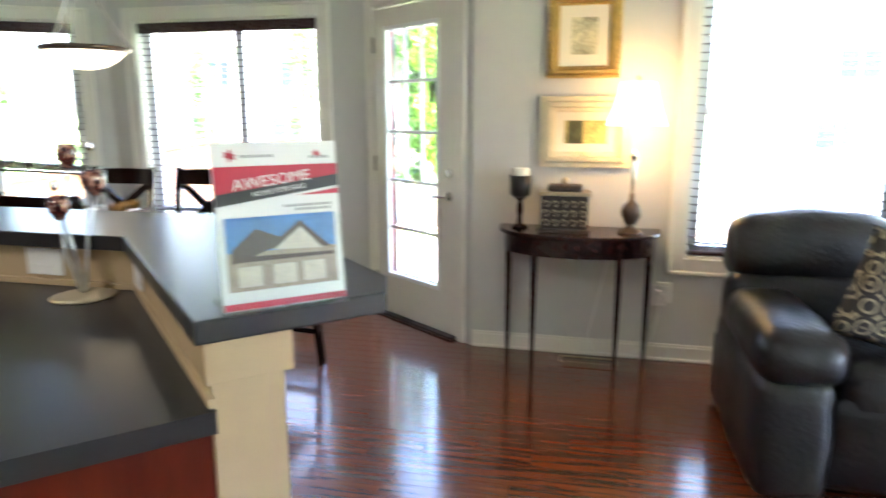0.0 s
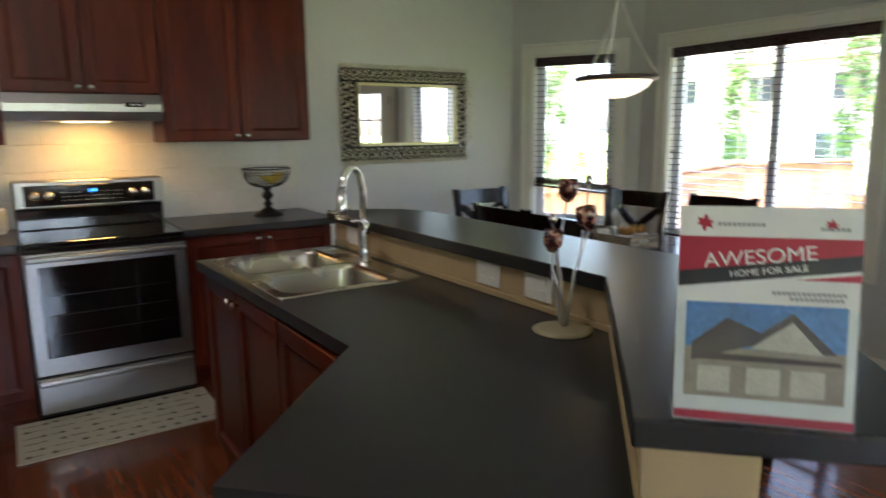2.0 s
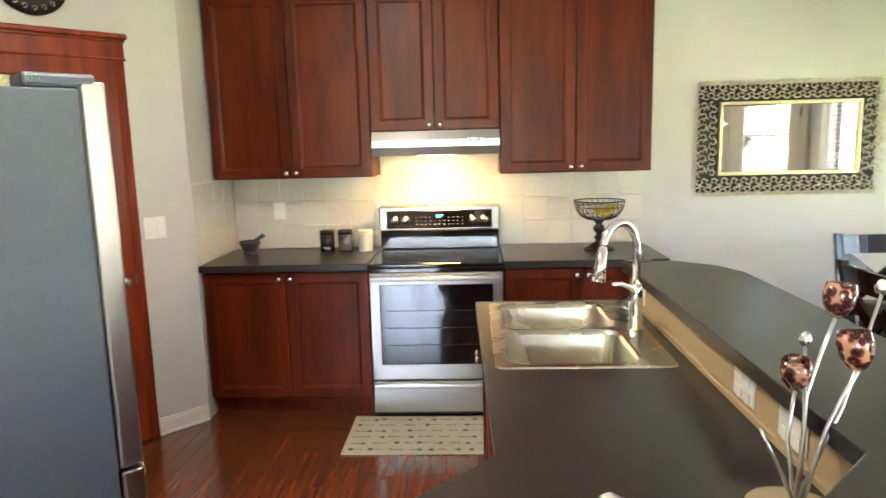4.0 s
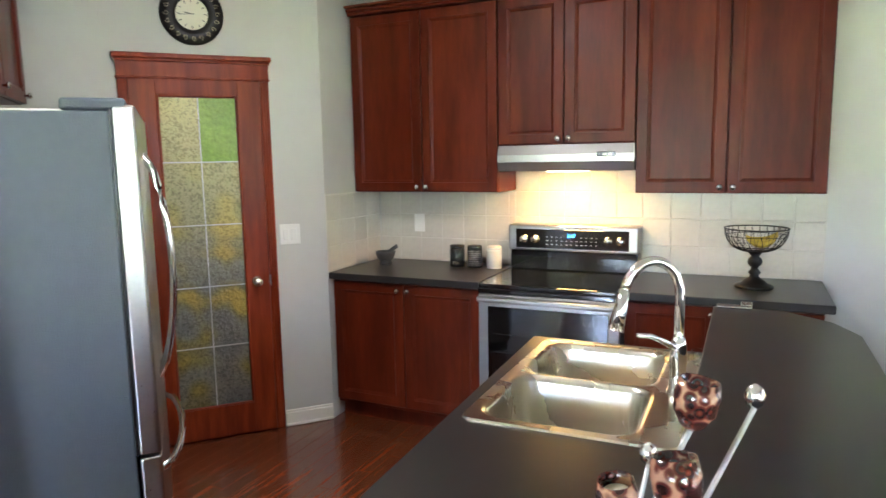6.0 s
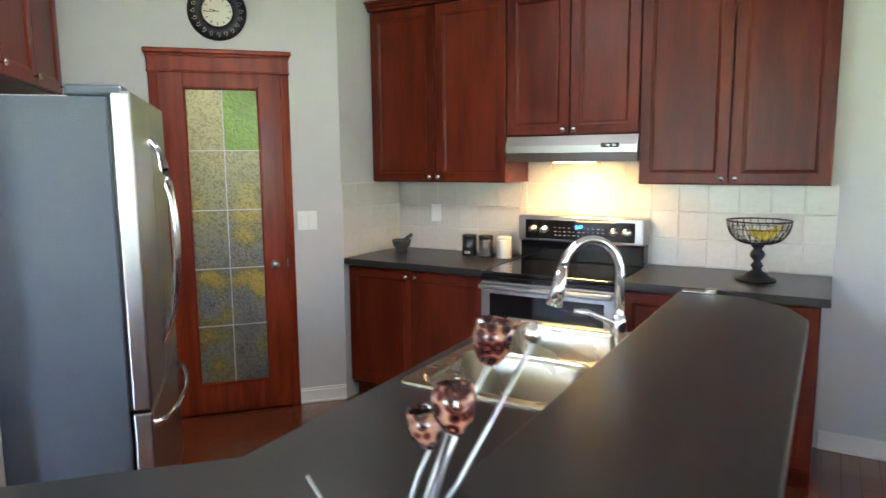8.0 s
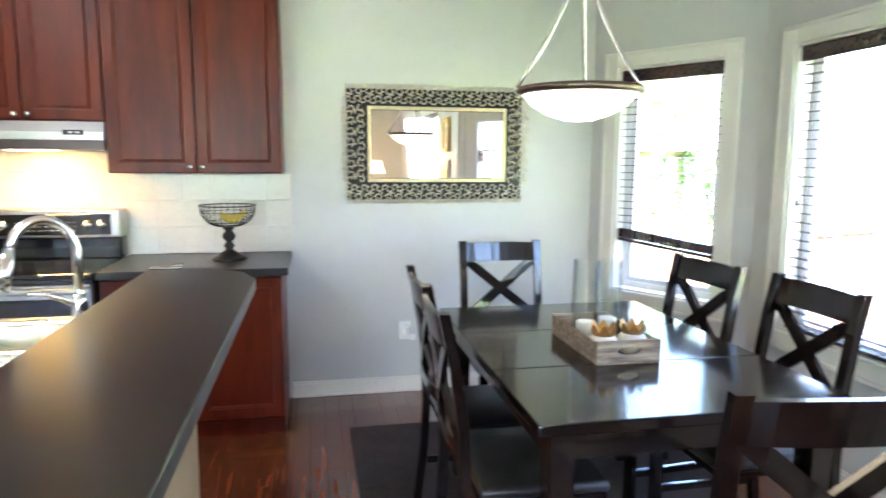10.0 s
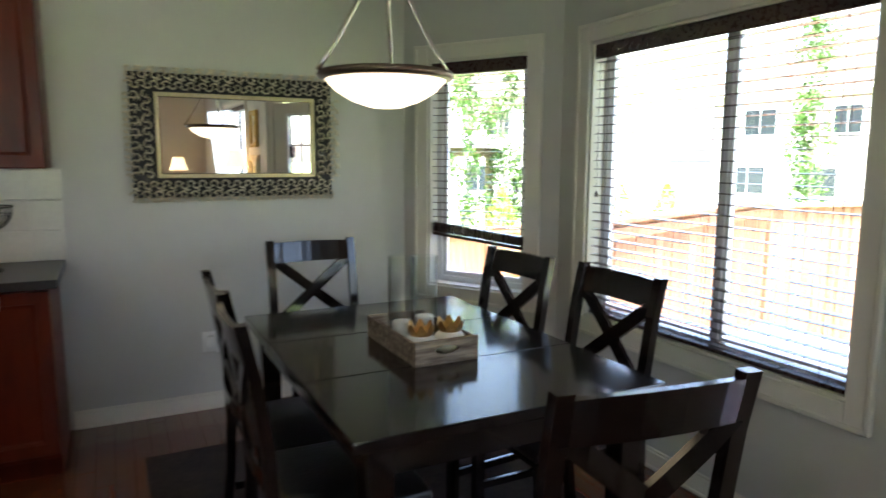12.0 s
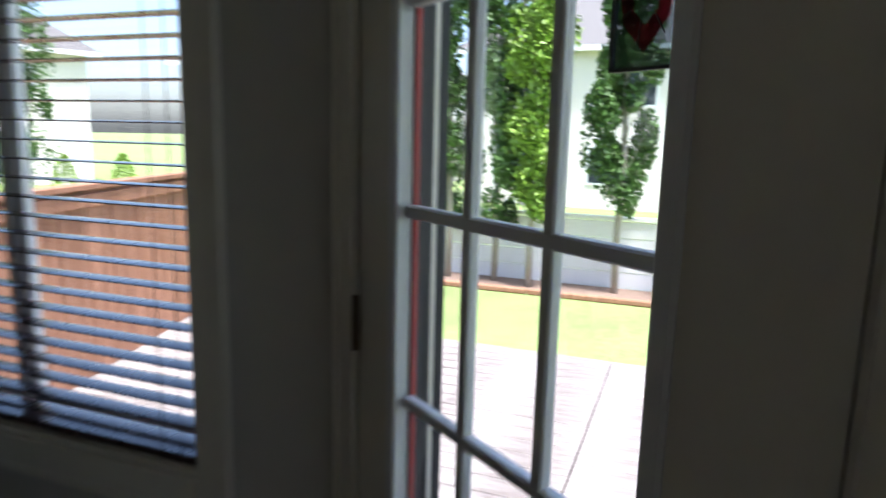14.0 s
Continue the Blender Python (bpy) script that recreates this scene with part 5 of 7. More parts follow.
M["leopard"] = leopard()
M["stem"] = mat("silver_stem", (0.55, 0.56, 0.58), 0.3, 0.8, 0.1, 10)
cups = [((1.255, -3.062, 1.270), 0.84), ((1.252, -3.150, 1.202), 0.88), ((1.176, -3.092, 1.142), 0.80)]
for (cx, cy, cz), sc in cups:
    m = pose(cx, cy, cz - 0.035 * sc, random.uniform(-8, 8), random.uniform(-8, 8), 0)
    part("glass_cup", lathe([(0.006 * sc, 0.0), (0.018 * sc, 0.008 * sc), (0.031 * sc, 0.030 * sc), (0.034 * sc, 0.055 * sc), (0.029 * sc, 0.078 * sc), (0.026 * sc, 0.077 * sc), (0.030 * sc, 0.054 * sc), (0.012 * sc, 0.012 * sc)], 22, m), M["leopard"], fs, "leopard-spotted glass cup", True)
    part("candle_filling", lathe([(0.004, 0.02 * sc), (0.024 * sc, 0.050 * sc), (0.022 * sc, 0.058 * sc)], 16, m), M["wax"], fs, smooth=True)
    top = Vector((cx, cy, cz - 0.034 * sc))
    base = Vector((fbx + (cx - fbx) * 0.15, fby + (cy - fby) * 0.15, fbz + 0.010))
    mid = base.lerp(top, 0.55) + Vector((-(cy - fby), cx - fbx, 0)) * 0.15
    pts = [base, base.lerp(mid, 0.5) + Vector((0, 0, 0.01)), mid, mid.lerp(top, 0.5) + Vector((0, 0, 0.006)), top]
    part("stem", tube(pts, 0.0045, 8, 0.0035), M["stem"], fs, smooth=True)
for p in ((1.325, -3.075, 1.284), (1.205, -3.06, 1.185), (1.06, -3.22, 1.10)):
    base = Vector((fbx, fby, fbz + 0.010))
    top = Vector(p)
    mid = base.lerp(top, 0.5) + Vector((0.006, -0.006, -0.01))
    part("bud_stem", tube([base, mid, top], 0.004, 8, 0.003), M["stem"], fs, smooth=True)
    if p[2] > 1.15:
        part("bud", lathe([(0.003, 0), (0.010, 0.006), (0.012, 0.016), (0.008, 0.026), (0.002, 0.030)], 14, pose(*p)), M["chrome"], fs, smooth=True)

# brochure holder on the bar
sa, sb = Vector((0.652, -3.877)), Vector((0.791, -4.033))
sd = (sb - sa).normalized()
sm = pose(sa.x, sa.y, 1.0705, 0, 0, math.degrees(math.atan2(sd.y, sd.x)))
SWD = (sb - sa).length
sign = thing("brochure_holder", label="clear acrylic holder with a red and white brochure", category="sign holder")
sign.matrix_world = sm
part("foot_plate", box(0, SWD, -0.012, 0.10, 0.0, 0.003, 0.001), M["clear"], sign)
tilt = pose(0, 0, 0, -7) @ Matrix.Diagonal((1, 1, 0.94, 1))
part("back_plate", box(0, SWD, 0.014, 0.0165, 0.003, 0.20, 0.0005, tilt), M["clear"], sign)
part("front_plate", box(0, SWD, -0.004, -0.0015, 0.003, 0.16, 0.0005, tilt), M["clear"], sign)
part("holder_sides", box(SWD - 0.002, SWD, -0.001, 0.014, 0.003, 0.16, 0, tilt), M["clear"], sign)
HB = 0.292
pg = part("brochure", box(0.001, SWD - 0.003, 0.0, 0.008, 0.005, HB, 0.0003, tilt), M["paper"], sign, "printed brochure with red banner and house picture")


def printed(name, x0, x1, z0, z1, material, y=-0.0008, slant=0.0):
    bm = bmesh.new()
    vs = [bm.verts.new(p) for p in ((x0, y, z0), (x1, y, z0 + slant), (x1, y, z1 + slant), (x0, y, z1))]
    bm.faces.new(vs)
    bmesh.ops.transform(bm, matrix=tilt, verts=bm.verts)
    return part(name, bm, material, pg)


w = SWD - 0.002
printed("red_banner", 0.001, w, 0.198, 0.252, M["red"], -0.0006)
printed("black_banner", 0.001, w, 0.184, 0.205, M["charcoal_print"], -0.0011, 0.028)
printed("white_wedge", 0.001, w, 0.180, 0.1845, M["paper"], -0.0015, 0.028)
printed("foot_band", 0.001, w, 0.006, 0.018, M["red"])
printed("photo_sky", 0.012, w - 0.012, 0.105, 0.165, M["blue_print"])
printed("photo_ground", 0.012, w - 0.012, 0.038, 0.105, M["tan_print"])
bm = bmesh.new()


def quad(bm, pts, y):
    bm.faces.new([bm.verts.new((x, y, z)) for x, z in pts])


quad(bm, [(0.02, 0.085), (0.105, 0.115), (0.105, 0.125), (0.06, 0.145), (0.02, 0.11)], -0.0012)
quad(bm, [(0.075, 0.108), (0.185, 0.103), (0.135, 0.155)], -0.0014)
quad(bm, [(0.020, 0.088), (0.190, 0.088), (0.190, 0.094), (0.020, 0.098)], -0.0016)
bmesh.ops.transform(bm, matrix=tilt, verts=bm.verts)
part("photo_roofs", bm, M["brown_print"], pg)
bm = bmesh.new()
quad(bm, [(0.088, 0.106), (0.170, 0.102), (0.135, 0.143)], -0.0018)
for x in (0.028, 0.085, 0.135):
    quad(bm, [(x, 0.045), (x + 0.038, 0.045), (x + 0.038, 0.080), (x, 0.080)], -0.0018)
bmesh.ops.transform(bm, matrix=tilt, verts=bm.verts)
part("photo_walls", bm, mat("photo_pale", (0.55, 0.50, 0.42), 0.5, vary=0.2, scale=40), pg)
text_mesh("AWESOME", 0.027, M["paper"], sm @ tilt @ pose(SWD * 0.45, -0.0012, 0.226, 90, -6), pg)
text_mesh("HOME FOR SALE", 0.012, M["paper"], sm @ tilt @ pose(SWD * 0.50, -0.0016, 0.2085, 90, -7), pg)
bm = bmesh.new()
for x0, x1, z in ((0.045, 0.095, 0.266), (0.16, 0.19, 0.262), (0.11, 0.19, 0.178), (0.13, 0.19, 0.171)):
    x = x0
    while x < x1:
        quad(bm, [(x, z), (x + 0.004, z), (x + 0.004, z + 0.005), (x, z + 0.005)], -0.0009)
        x += 0.0055
bmesh.ops.transform(bm, matrix=tilt, verts=bm.verts)
tagged(part("small_print", bm, M["grey_print"], pg), kind="stuff")
for cx, sc in ((0.030, 1.0), (0.172, 0.7)):
    bm = bmesh.new()
    pts = []
    for k in range(14):
        rr = (0.012, 0.0055, 0.0115, 0.007, 0.010, 0.005, 0.008)[k % 7] * sc
        t = 2 * math.pi * k / 14 + math.pi / 2
        pts.append((cx + rr * math.cos(t), 0.270 + rr * math.sin(t)))
    quad(bm, pts, -0.0009)
    bmesh.ops.transform(bm, matrix=tilt, verts=bm.verts)
    part("leaf_mark", bm, M["red"], pg)

# ---- dining nook ----
TX0, TX1, TY0, TY1 = 2.375, 3.36, -2.485, -1.085
table = thing("dining_table", label="dark espresso rectangular dining table with a leaf seam", category="table")
mid = (TY0 + TY1) / 2 + 0.0
part("tabletop", box(TX0, TX1, TY0, mid - 0.231, 0.750, 0.785, 0.005, seg=2), M["espresso"], table)
part("table_leaf", box(TX0, TX1, mid - 0.230, mid + 0.230, 0.750, 0.785, 0.003, seg=2), M["espresso"], table)
part("tabletop", box(TX0, TX1, mid + 0.231, TY1, 0.750, 0.785, 0.005, seg=2), M["espresso"], table)
for n, b in (("apron", (TX0 + 0.05, TX0 + 0.075, TY0 + 0.09, TY1 - 0.09)), ("apron", (TX1 - 0.075, TX1 - 0.05, TY0 + 0.09, TY1 - 0.09)), ("apron", (TX0 + 0.09, TX1 - 0.09, TY0 + 0.05, TY0 + 0.075)), ("apron", (TX0 + 0.09, TX1 - 0.09, TY1 - 0.075, TY1 - 0.05))):
    part(n, box(*b, 0.660, 0.749, 0.002), M["espresso"], table)
for x in (TX0 + 0.045, TX1 - 0.125):
    for y in (TY0 + 0.045, TY1 - 0.125):
        bm = box(x, x + 0.08, y, y + 0.08, 0.0, 0.749, 0.004)
        for v in bm.verts:
            if v.co.z < 0.3:
                v.co.x = x + 0.04 + (v.co.x - x - 0.04) * 0.72
                v.co.y = y + 0.04 + (v.co.y - y - 0.04) * 0.72
        part("leg", bm, M["espresso"], table)

M["seat_pad"] = mat("black_vinyl_seat", (0.015, 0.013, 0.013), 0.32, vary=0.15, scale=10, bump=0.15, bump_scale=80)


def make_chair():
    """Faces +y, the back at y = -0.21."""
    c = thing("dining_chair", label="dark espresso dining chair with a crossed back and padded black seat", category="chair", group="chairs round the dining table")
    wd, dp = 0.46, 0.42
    bm = box(-wd / 2 + 0.005, wd / 2 - 0.005, -0.19, 0.235, 0.435, 0.460, 0.004)
    part("seat_frame", bm, M["espresso"], c)
    bm = box(-wd / 2 + 0.002, wd / 2 - 0.002, -0.165, 0.245, 0.461, 0.500, 0.016, seg=3)
    for v in bm.verts:
        if v.co.z > 0.48:
            v.co.z += 0.010 * (1 - (v.co.x / 0.23) ** 2) * (1 - ((v.co.y - 0.04) / 0.21) ** 2)
    part("seat", bm, M["seat_pad"], c, "padded black seat", True)
    for x in (-wd / 2 + 0.022, wd / 2 - 0.022):
        bm = box(x - 0.020, x + 0.020, 0.19, 0.23, 0.0, 0.434, 0.003)
        part("leg", bm, M["espresso"], c)
        bm = bmesh.new()
        lev = [(-0.245, 0.0), (-0.215, 0.25), (-0.205, 0.45), (-0.215, 0.70), (-0.245, 0.90), (-0.275, 1.035)]
        rings = [[bm.verts.new((x + sx * 0.019, y + sy * 0.016, z)) for sx, sy in ((-1, -1), (1, -1), (1, 1), (-1, 1))] for y, z in lev]
        for a, b in zip(rings, rings[1:]):
            for k in range(4):
                bm.faces.new((a[k], a[(k + 1) % 4], b[(k + 1) % 4], b[k]))
        bm.faces.new(rings[0][::-1])
        bm.faces.new(rings[-1])
        part("back_post", bm, M["espresso"], c)
        part("stretcher", box(x - 0.010, x + 0.010, -0.20, 0.19, 0.17, 0.20, 0.003), M["espresso"], c)

    def yb(z):
        return -0.215 - 0.06 * max(0, (z - 0.70) / 0.335) ** 1.3 if z > 0.7 else -0.205 - 0.01 * (z - 0.45) / 0.25

    def rail(name, z0, z1, arch):
        bm = bmesh.new()
        n = 8
        rows = []
        for q in range(n + 1):
            x = -wd / 2 + 0.040 + (wd - 0.08) * q / n
            bow = -0.022 * (1 - (x / (wd / 2)) ** 2)
            up = arch * (1 - (x / (wd / 2)) ** 2)
            rows.append([bm.verts.new((x, yb(z) + bow + s, z + (up if z == z1 else 0))) for z, s in ((z0, -0.010), (z1, -0.010), (z1, 0.010), (z0, 0.010))])
        for a, b in zip(rows, rows[1:]):
            for k in range(4):
                bm.faces.new((a[k], a[(k + 1) % 4], b[(k + 1) % 4], b[k]))
        bm.faces.new(rows[0])
        bm.faces.new(rows[-1][::-1])
        part(name, bm, M["espresso"], c)
    rail("top_rail", 0.925, 1.020, 0.006)
    rail("lower_rail", 0.585, 0.635, 0.0)
    for s, off in ((1, 0.0), (-1, 0.0012)):
        bm = bmesh.new()
        n = 8
        rows = []
        for q in range(n + 1):
            t = q / n
            x = s * (-0.175 + 0.35 * t)
            z = 0.636 + (0.924 - 0.636) * t
            bow = -0.022 * (1 - (x / (wd / 2)) ** 2) + off
            nx, nz = -s * 0.64 * 0.025, 0.77 * 0.025
            if q in (0, n):
                nx, nz = -s * 0.034, 0
            rows.append([bm.verts.new((x + e * nx, yb(z) + bow + sy, z + e * nz)) for e, sy in ((-1, -0.009), (1, -0.009), (1, 0.009), (-1, 0.009))])
        for a, b in zip(rows, rows[1:]):
            for k in range(4):
                bm.faces.new((a[k], a[(k + 1) % 4], b[(k + 1) % 4], b[k]))
        bm.faces.new(rows[0])
        bm.faces.new(rows[-1][::-1])
        part("cross_bar", bm, M["espresso"], c)
    return c


chair = make_chair()
# back line positions: (x, y, turn)
spots = [(2.80, -0.87, 180.0), (2.47, -1.58, -90.0), (2.45, -2.04, -92.0), (3.262, -1.435, 95.0), (3.325, -1.995, 90.0), (2.843, -2.728, -8.0)]
chair.matrix_world = pose(spots[0][0], spots[0][1], 0, 0, 0, spots[0][2])
for x, y, r in spots[1:]:
    copy_thing(chair, pose(x, y, 0, 0, 0, r))

rug = part("rug", box(1.98, 3.62, -2.50, -0.55, 0.0006, 0.010, 0.003), mat("dark_rug_pile", (0.035, 0.024, 0.022), 0.95, vary=0.6, scale=9, bump=0.6, bump_scale=160))
tagged(rug, "dark brown patterned area rug under the dining table", "rug")

# centrepiece
ctr = thing("wooden_tray", label="weathered wooden tray with oval handles on the dining table", category="tray")
ax0, ax1, ay0, ay1, az = 2.735, 2.965, -2.035, -1.605, 0.7855
part("tray_base", box(ax0, ax1, ay0, ay1, az, az + 0.010), M["barnwood"], ctr)
for x in (ax0, ax1 - 0.012):
    part("tray_side", box(x, x + 0.012, ay0 + 0.012, ay1 - 0.012, az + 0.0105, az + 0.075, 0.001), M["barnwood"], ctr)
for y in (ay0, ay1 - 0.012):
    bm = bmesh.new()
    cx, cz = (ax0 + ax1) / 2, az + 0.046
    inner = [(cx + 0.042 * math.cos(2 * math.pi * k / 24), cz + 0.014 * math.sin(2 * math.pi * k / 24)) for k in range(24)]
    outer = [(ax0, az + 0.0105), (ax1, az + 0.0105), (ax1, az + 0.080), (ax0, az + 0.080)]
    for yy in (y, y + 0.012):
        vo = [bm.verts.new((p[0], yy, p[1])) for p in outer]
        vi = [bm.verts.new((p[0], yy, p[1])) for p in inner]
        es = [bm.edges.new((vo[k], vo[(k + 1) % 4])) for k in range(4)] + [bm.edges.new((vi[k], vi[(k + 1) % 24])) for k in range(24)]
        bmesh.ops.triangle_fill(bm, use_beauty=True, edges=es)
        if yy == y:
            keep = (vo, vi)
    for a, b in ((keep[0], vo), (keep[1], vi)):
        n = len(a)
        for k in range(n):
            bm.faces.new((a[k], a[(k + 1) % n], b[(k + 1) % n], b[k]))
    part("tray_end", bm, M["barnwood"], ctr, "tray end with an oval hand hole")
M["crown"] = mat("gold_crown", (0.42, 0.23, 0.07), 0.35, 0.7, 0.3, 20)
M["jar_quilt"] = mat("white_quilted_ceramic", (0.72, 0.70, 0.64), 0.3, vary=0.05)
for x, y in ((2.792, -1.955), (2.906, -1.945)):
    j = thing("crown_jar", (x, y, az + 0.0105), label="round white quilted candle jar topped by a gold crown", category="candle jar", group="crown jars in the tray")
    bm = lathe([(0.030, 0), (0.046, 0.008), (0.055, 0.030), (0.053, 0.052), (0.042, 0.068), (0.036, 0.072)], 28)
    for v in bm.verts:
        r = math.hypot(v.co.x, v.co.y)
        if r > 0.03:
            an = math.atan2(v.co.y, v.co.x)
            f = 1 + 0.05 * math.sin(an * 7) * math.cos(v.co.z * 180)
            v.co.x *= f
            v.co.y *= f
    part("jar", bm, M["jar_quilt"], j, smooth=True)
    bm = bmesh.new()
    n = 40
    lo = [bm.verts.new((0.037 * math.cos(2 * math.pi * k / n), 0.037 * math.sin(2 * math.pi * k / n), 0.073)) for k in range(n)]
    hi = []
    for k in range(n):
        u = (k % 5) / 5
        ht = 0.088 + 0.032 * (1 - abs(u - 0.5) * 2)
        rr = 0.043 + 0.004 * (ht - 0.088) / 0.032 + 0.003
        hi.append(bm.verts.new((rr * math.cos(2 * math.pi * k / n), rr * math.sin(2 * math.pi * k / n), ht)))
    for k in range(n):
        bm.faces.new((lo[k], lo[(k + 1) % n], hi[(k + 1) % n], hi[k]))
    bm.faces.new(lo[::-1])
    part("crown", bm, M["crown"], j, "gold pointed crown rim", True)
for x, y, hh in ((2.800, -1.78, 0.31), (2.905, -1.74, 0.30)):
    cv = thing("glass_cylinder", (x, y, az + 0.0105), label="tall clear glass cylinder holding a white pillar candle", category="candle holder", group="glass cylinders in the tray")
    part("glass_wall", lathe([(0.050, 0), (0.050, hh), (0.047, hh), (0.047, 0.008), (0.003, 0.008)], 28), M["clear"], cv, smooth=True)
    part("pillar_candle", lathe([(0.034, 0.0085), (0.036, 0.012), (0.036, 0.075), (0.030, 0.080), (0.008, 0.078)], 22), M["wax"], cv, smooth=True)
M["berry"] = mat("dark_berries", (0.06, 0.008, 0.012), 0.3, vary=0.3)
for k, (x, y) in enumerate(((2.815, -1.88), (2.80, -1.92), (2.83, -1.905), (2.815, -1.71), (2.92, -1.87))):
    b = thing("berry_ball", (x, y, az + 0.0105 + 0.020), label="small dark red decorative ball in the tray", category="ornament", group="dark red balls in the tray")
    bm = bmesh.new()
    bmesh.ops.create_icosphere(bm, subdivisions=2, radius=0.020)
    for v in bm.verts:
        v.co *= 1 + 0.06 * noise.noise(v.co * 90)
    part("ball", bm, M["berry"], b, smooth=True)

# pendant lamp
pl = thing("pendant_lamp", label="lit alabaster bowl pendant with three metal arms", category="pendant lamp")
px, py, pz = 2.682, -1.935, 1.697
part("bowl", lathe([(0.004, -0.100), (0.050, -0.096), (0.105, -0.078), (0.155, -0.048), (0.190, -0.010), (0.194, -0.002), (0.186, -0.008), (0.150, -0.042), (0.10, -0.070), (0.004, -0.090)], 48, pose(px, py, pz), close=False), M["bowl_glow"], pl, "glowing alabaster glass bowl", True)
part("rim_band", lathe([(0.194, -0.014), (0.206, -0.010), (0.212, 0.0), (0.206, 0.010), (0.196, 0.012), (0.192, 0.0)], 56, pose(px, py, pz)), M["bronze"], pl, "bronze rim band", True)
for k in range(3):
    an = 2 * math.pi * k / 3 + radians(62)
    pts = []
    for q in range(9):
        t = q / 8
        r = 0.20 * (1 - t) ** 1.5 + 0.018
        pts.append((px + r * math.cos(an), py + r * math.sin(an), pz + 0.005 + 0.42 * t))
    part("arm", tube(pts, 0.0065, 8), M["nickel"], pl, smooth=True)
part("hub", lathe([(0.012, 0.0), (0.026, 0.010), (0.028, 0.03), (0.014, 0.05), (0.008, 0.06)], 20, pose(px, py, pz + 0.405)), M["nickel"], pl, smooth=True)
part("stem", cyl(0.007, 0.007, pz + 0.45, H - 0.02, 12, None, (px, py)), M["nickel"], pl)
part("ceiling_canopy", lathe([(0.065, 0.03), (0.060, 0.010), (0.020, 0.0)][::-1], 24, pose(px, py, H - 0.031)), M["nickel"], pl, smooth=True)

# framed mirror
mr = thing("wall_mirror", label="rectangular mirror in a wide antique silver scrollwork frame", category="mirror")
MX0, MX1, MZ0, MZ1 = 1.992, 3.112, 1.208, 1.908
IX0, IX1, IZ0, IZ1 = 2.157, 2.966, 1.358, 1.762
bm = bmesh.new()
add_box(bm, MX0 + 0.02, IX0, -0.022, -0.002, MZ0 + 0.02, MZ1 - 0.02)
add_box(bm, IX1, MX1 - 0.02, -0.022, -0.002, MZ0 + 0.02, MZ1 - 0.02)
add_box(bm, IX0, IX1, -0.022, -0.002, MZ0 + 0.02, IZ0)
add_box(bm, IX0, IX1, -0.022, -0.002, IZ1, MZ1 - 0.02)
part("frame_back", bm, M["iron"], mr)
f = 0.024
M["champagne"] = mat("champagne_fillet", (0.50, 0.43, 0.28), 0.32, 0.8, 0.15, 12)
for o, y in ((0.0, -0.046), (0.010, -0.036)):
    a0, a1, c0, c1 = IX0 - f + o, IX1 + f - o, IZ0 - f + o, IZ1 + f - o
    b = 0.011
    bm = bmesh.new()
    rings = []
    for ins, yy in ((0, -0.012), (0, y + 0.002), (0.002, y), (b - 0.002, y), (b, y + 0.002), (b, -0.012)):
        rings.append([bm.verts.new(p) for p in ((a0 + ins, yy, c0 + ins), (a1 - ins, yy, c0 + ins), (a1 - ins, yy, c1 - ins), (a0 + ins, yy, c1 - ins))])
    for p, q in zip(rings, rings[1:]):
        for k in range(4):
            bm.faces.new((p[k], p[(k + 1) % 4], q[(k + 1) % 4], q[k]))
    part("inner_fillet", bm, M["champagne"], mr, "narrow champagne inner moulding")
gl = box(IX0 - 0.003, IX1 + 0.003, -0.022, -0.016, IZ0 - 0.003, IZ1 + 0.003)
part("mirror_glass", gl, M["mirror"], mr)


def scroll(bm, cx, cz, r, start, turn, sgn, rad):
    pts = []
    n = 11
    for q in range(n):
        t = q / (n - 1)
        rr = r * (1 - 0.72 * t)
        an = start + sgn * turn * t
        pts.append((cx + rr * math.cos(an), -0.030 - 0.010 * math.sin(math.pi * t), cz + rr * math.sin(an)))
    add_tube(bm, pts, rad, 5, rad * 0.7)


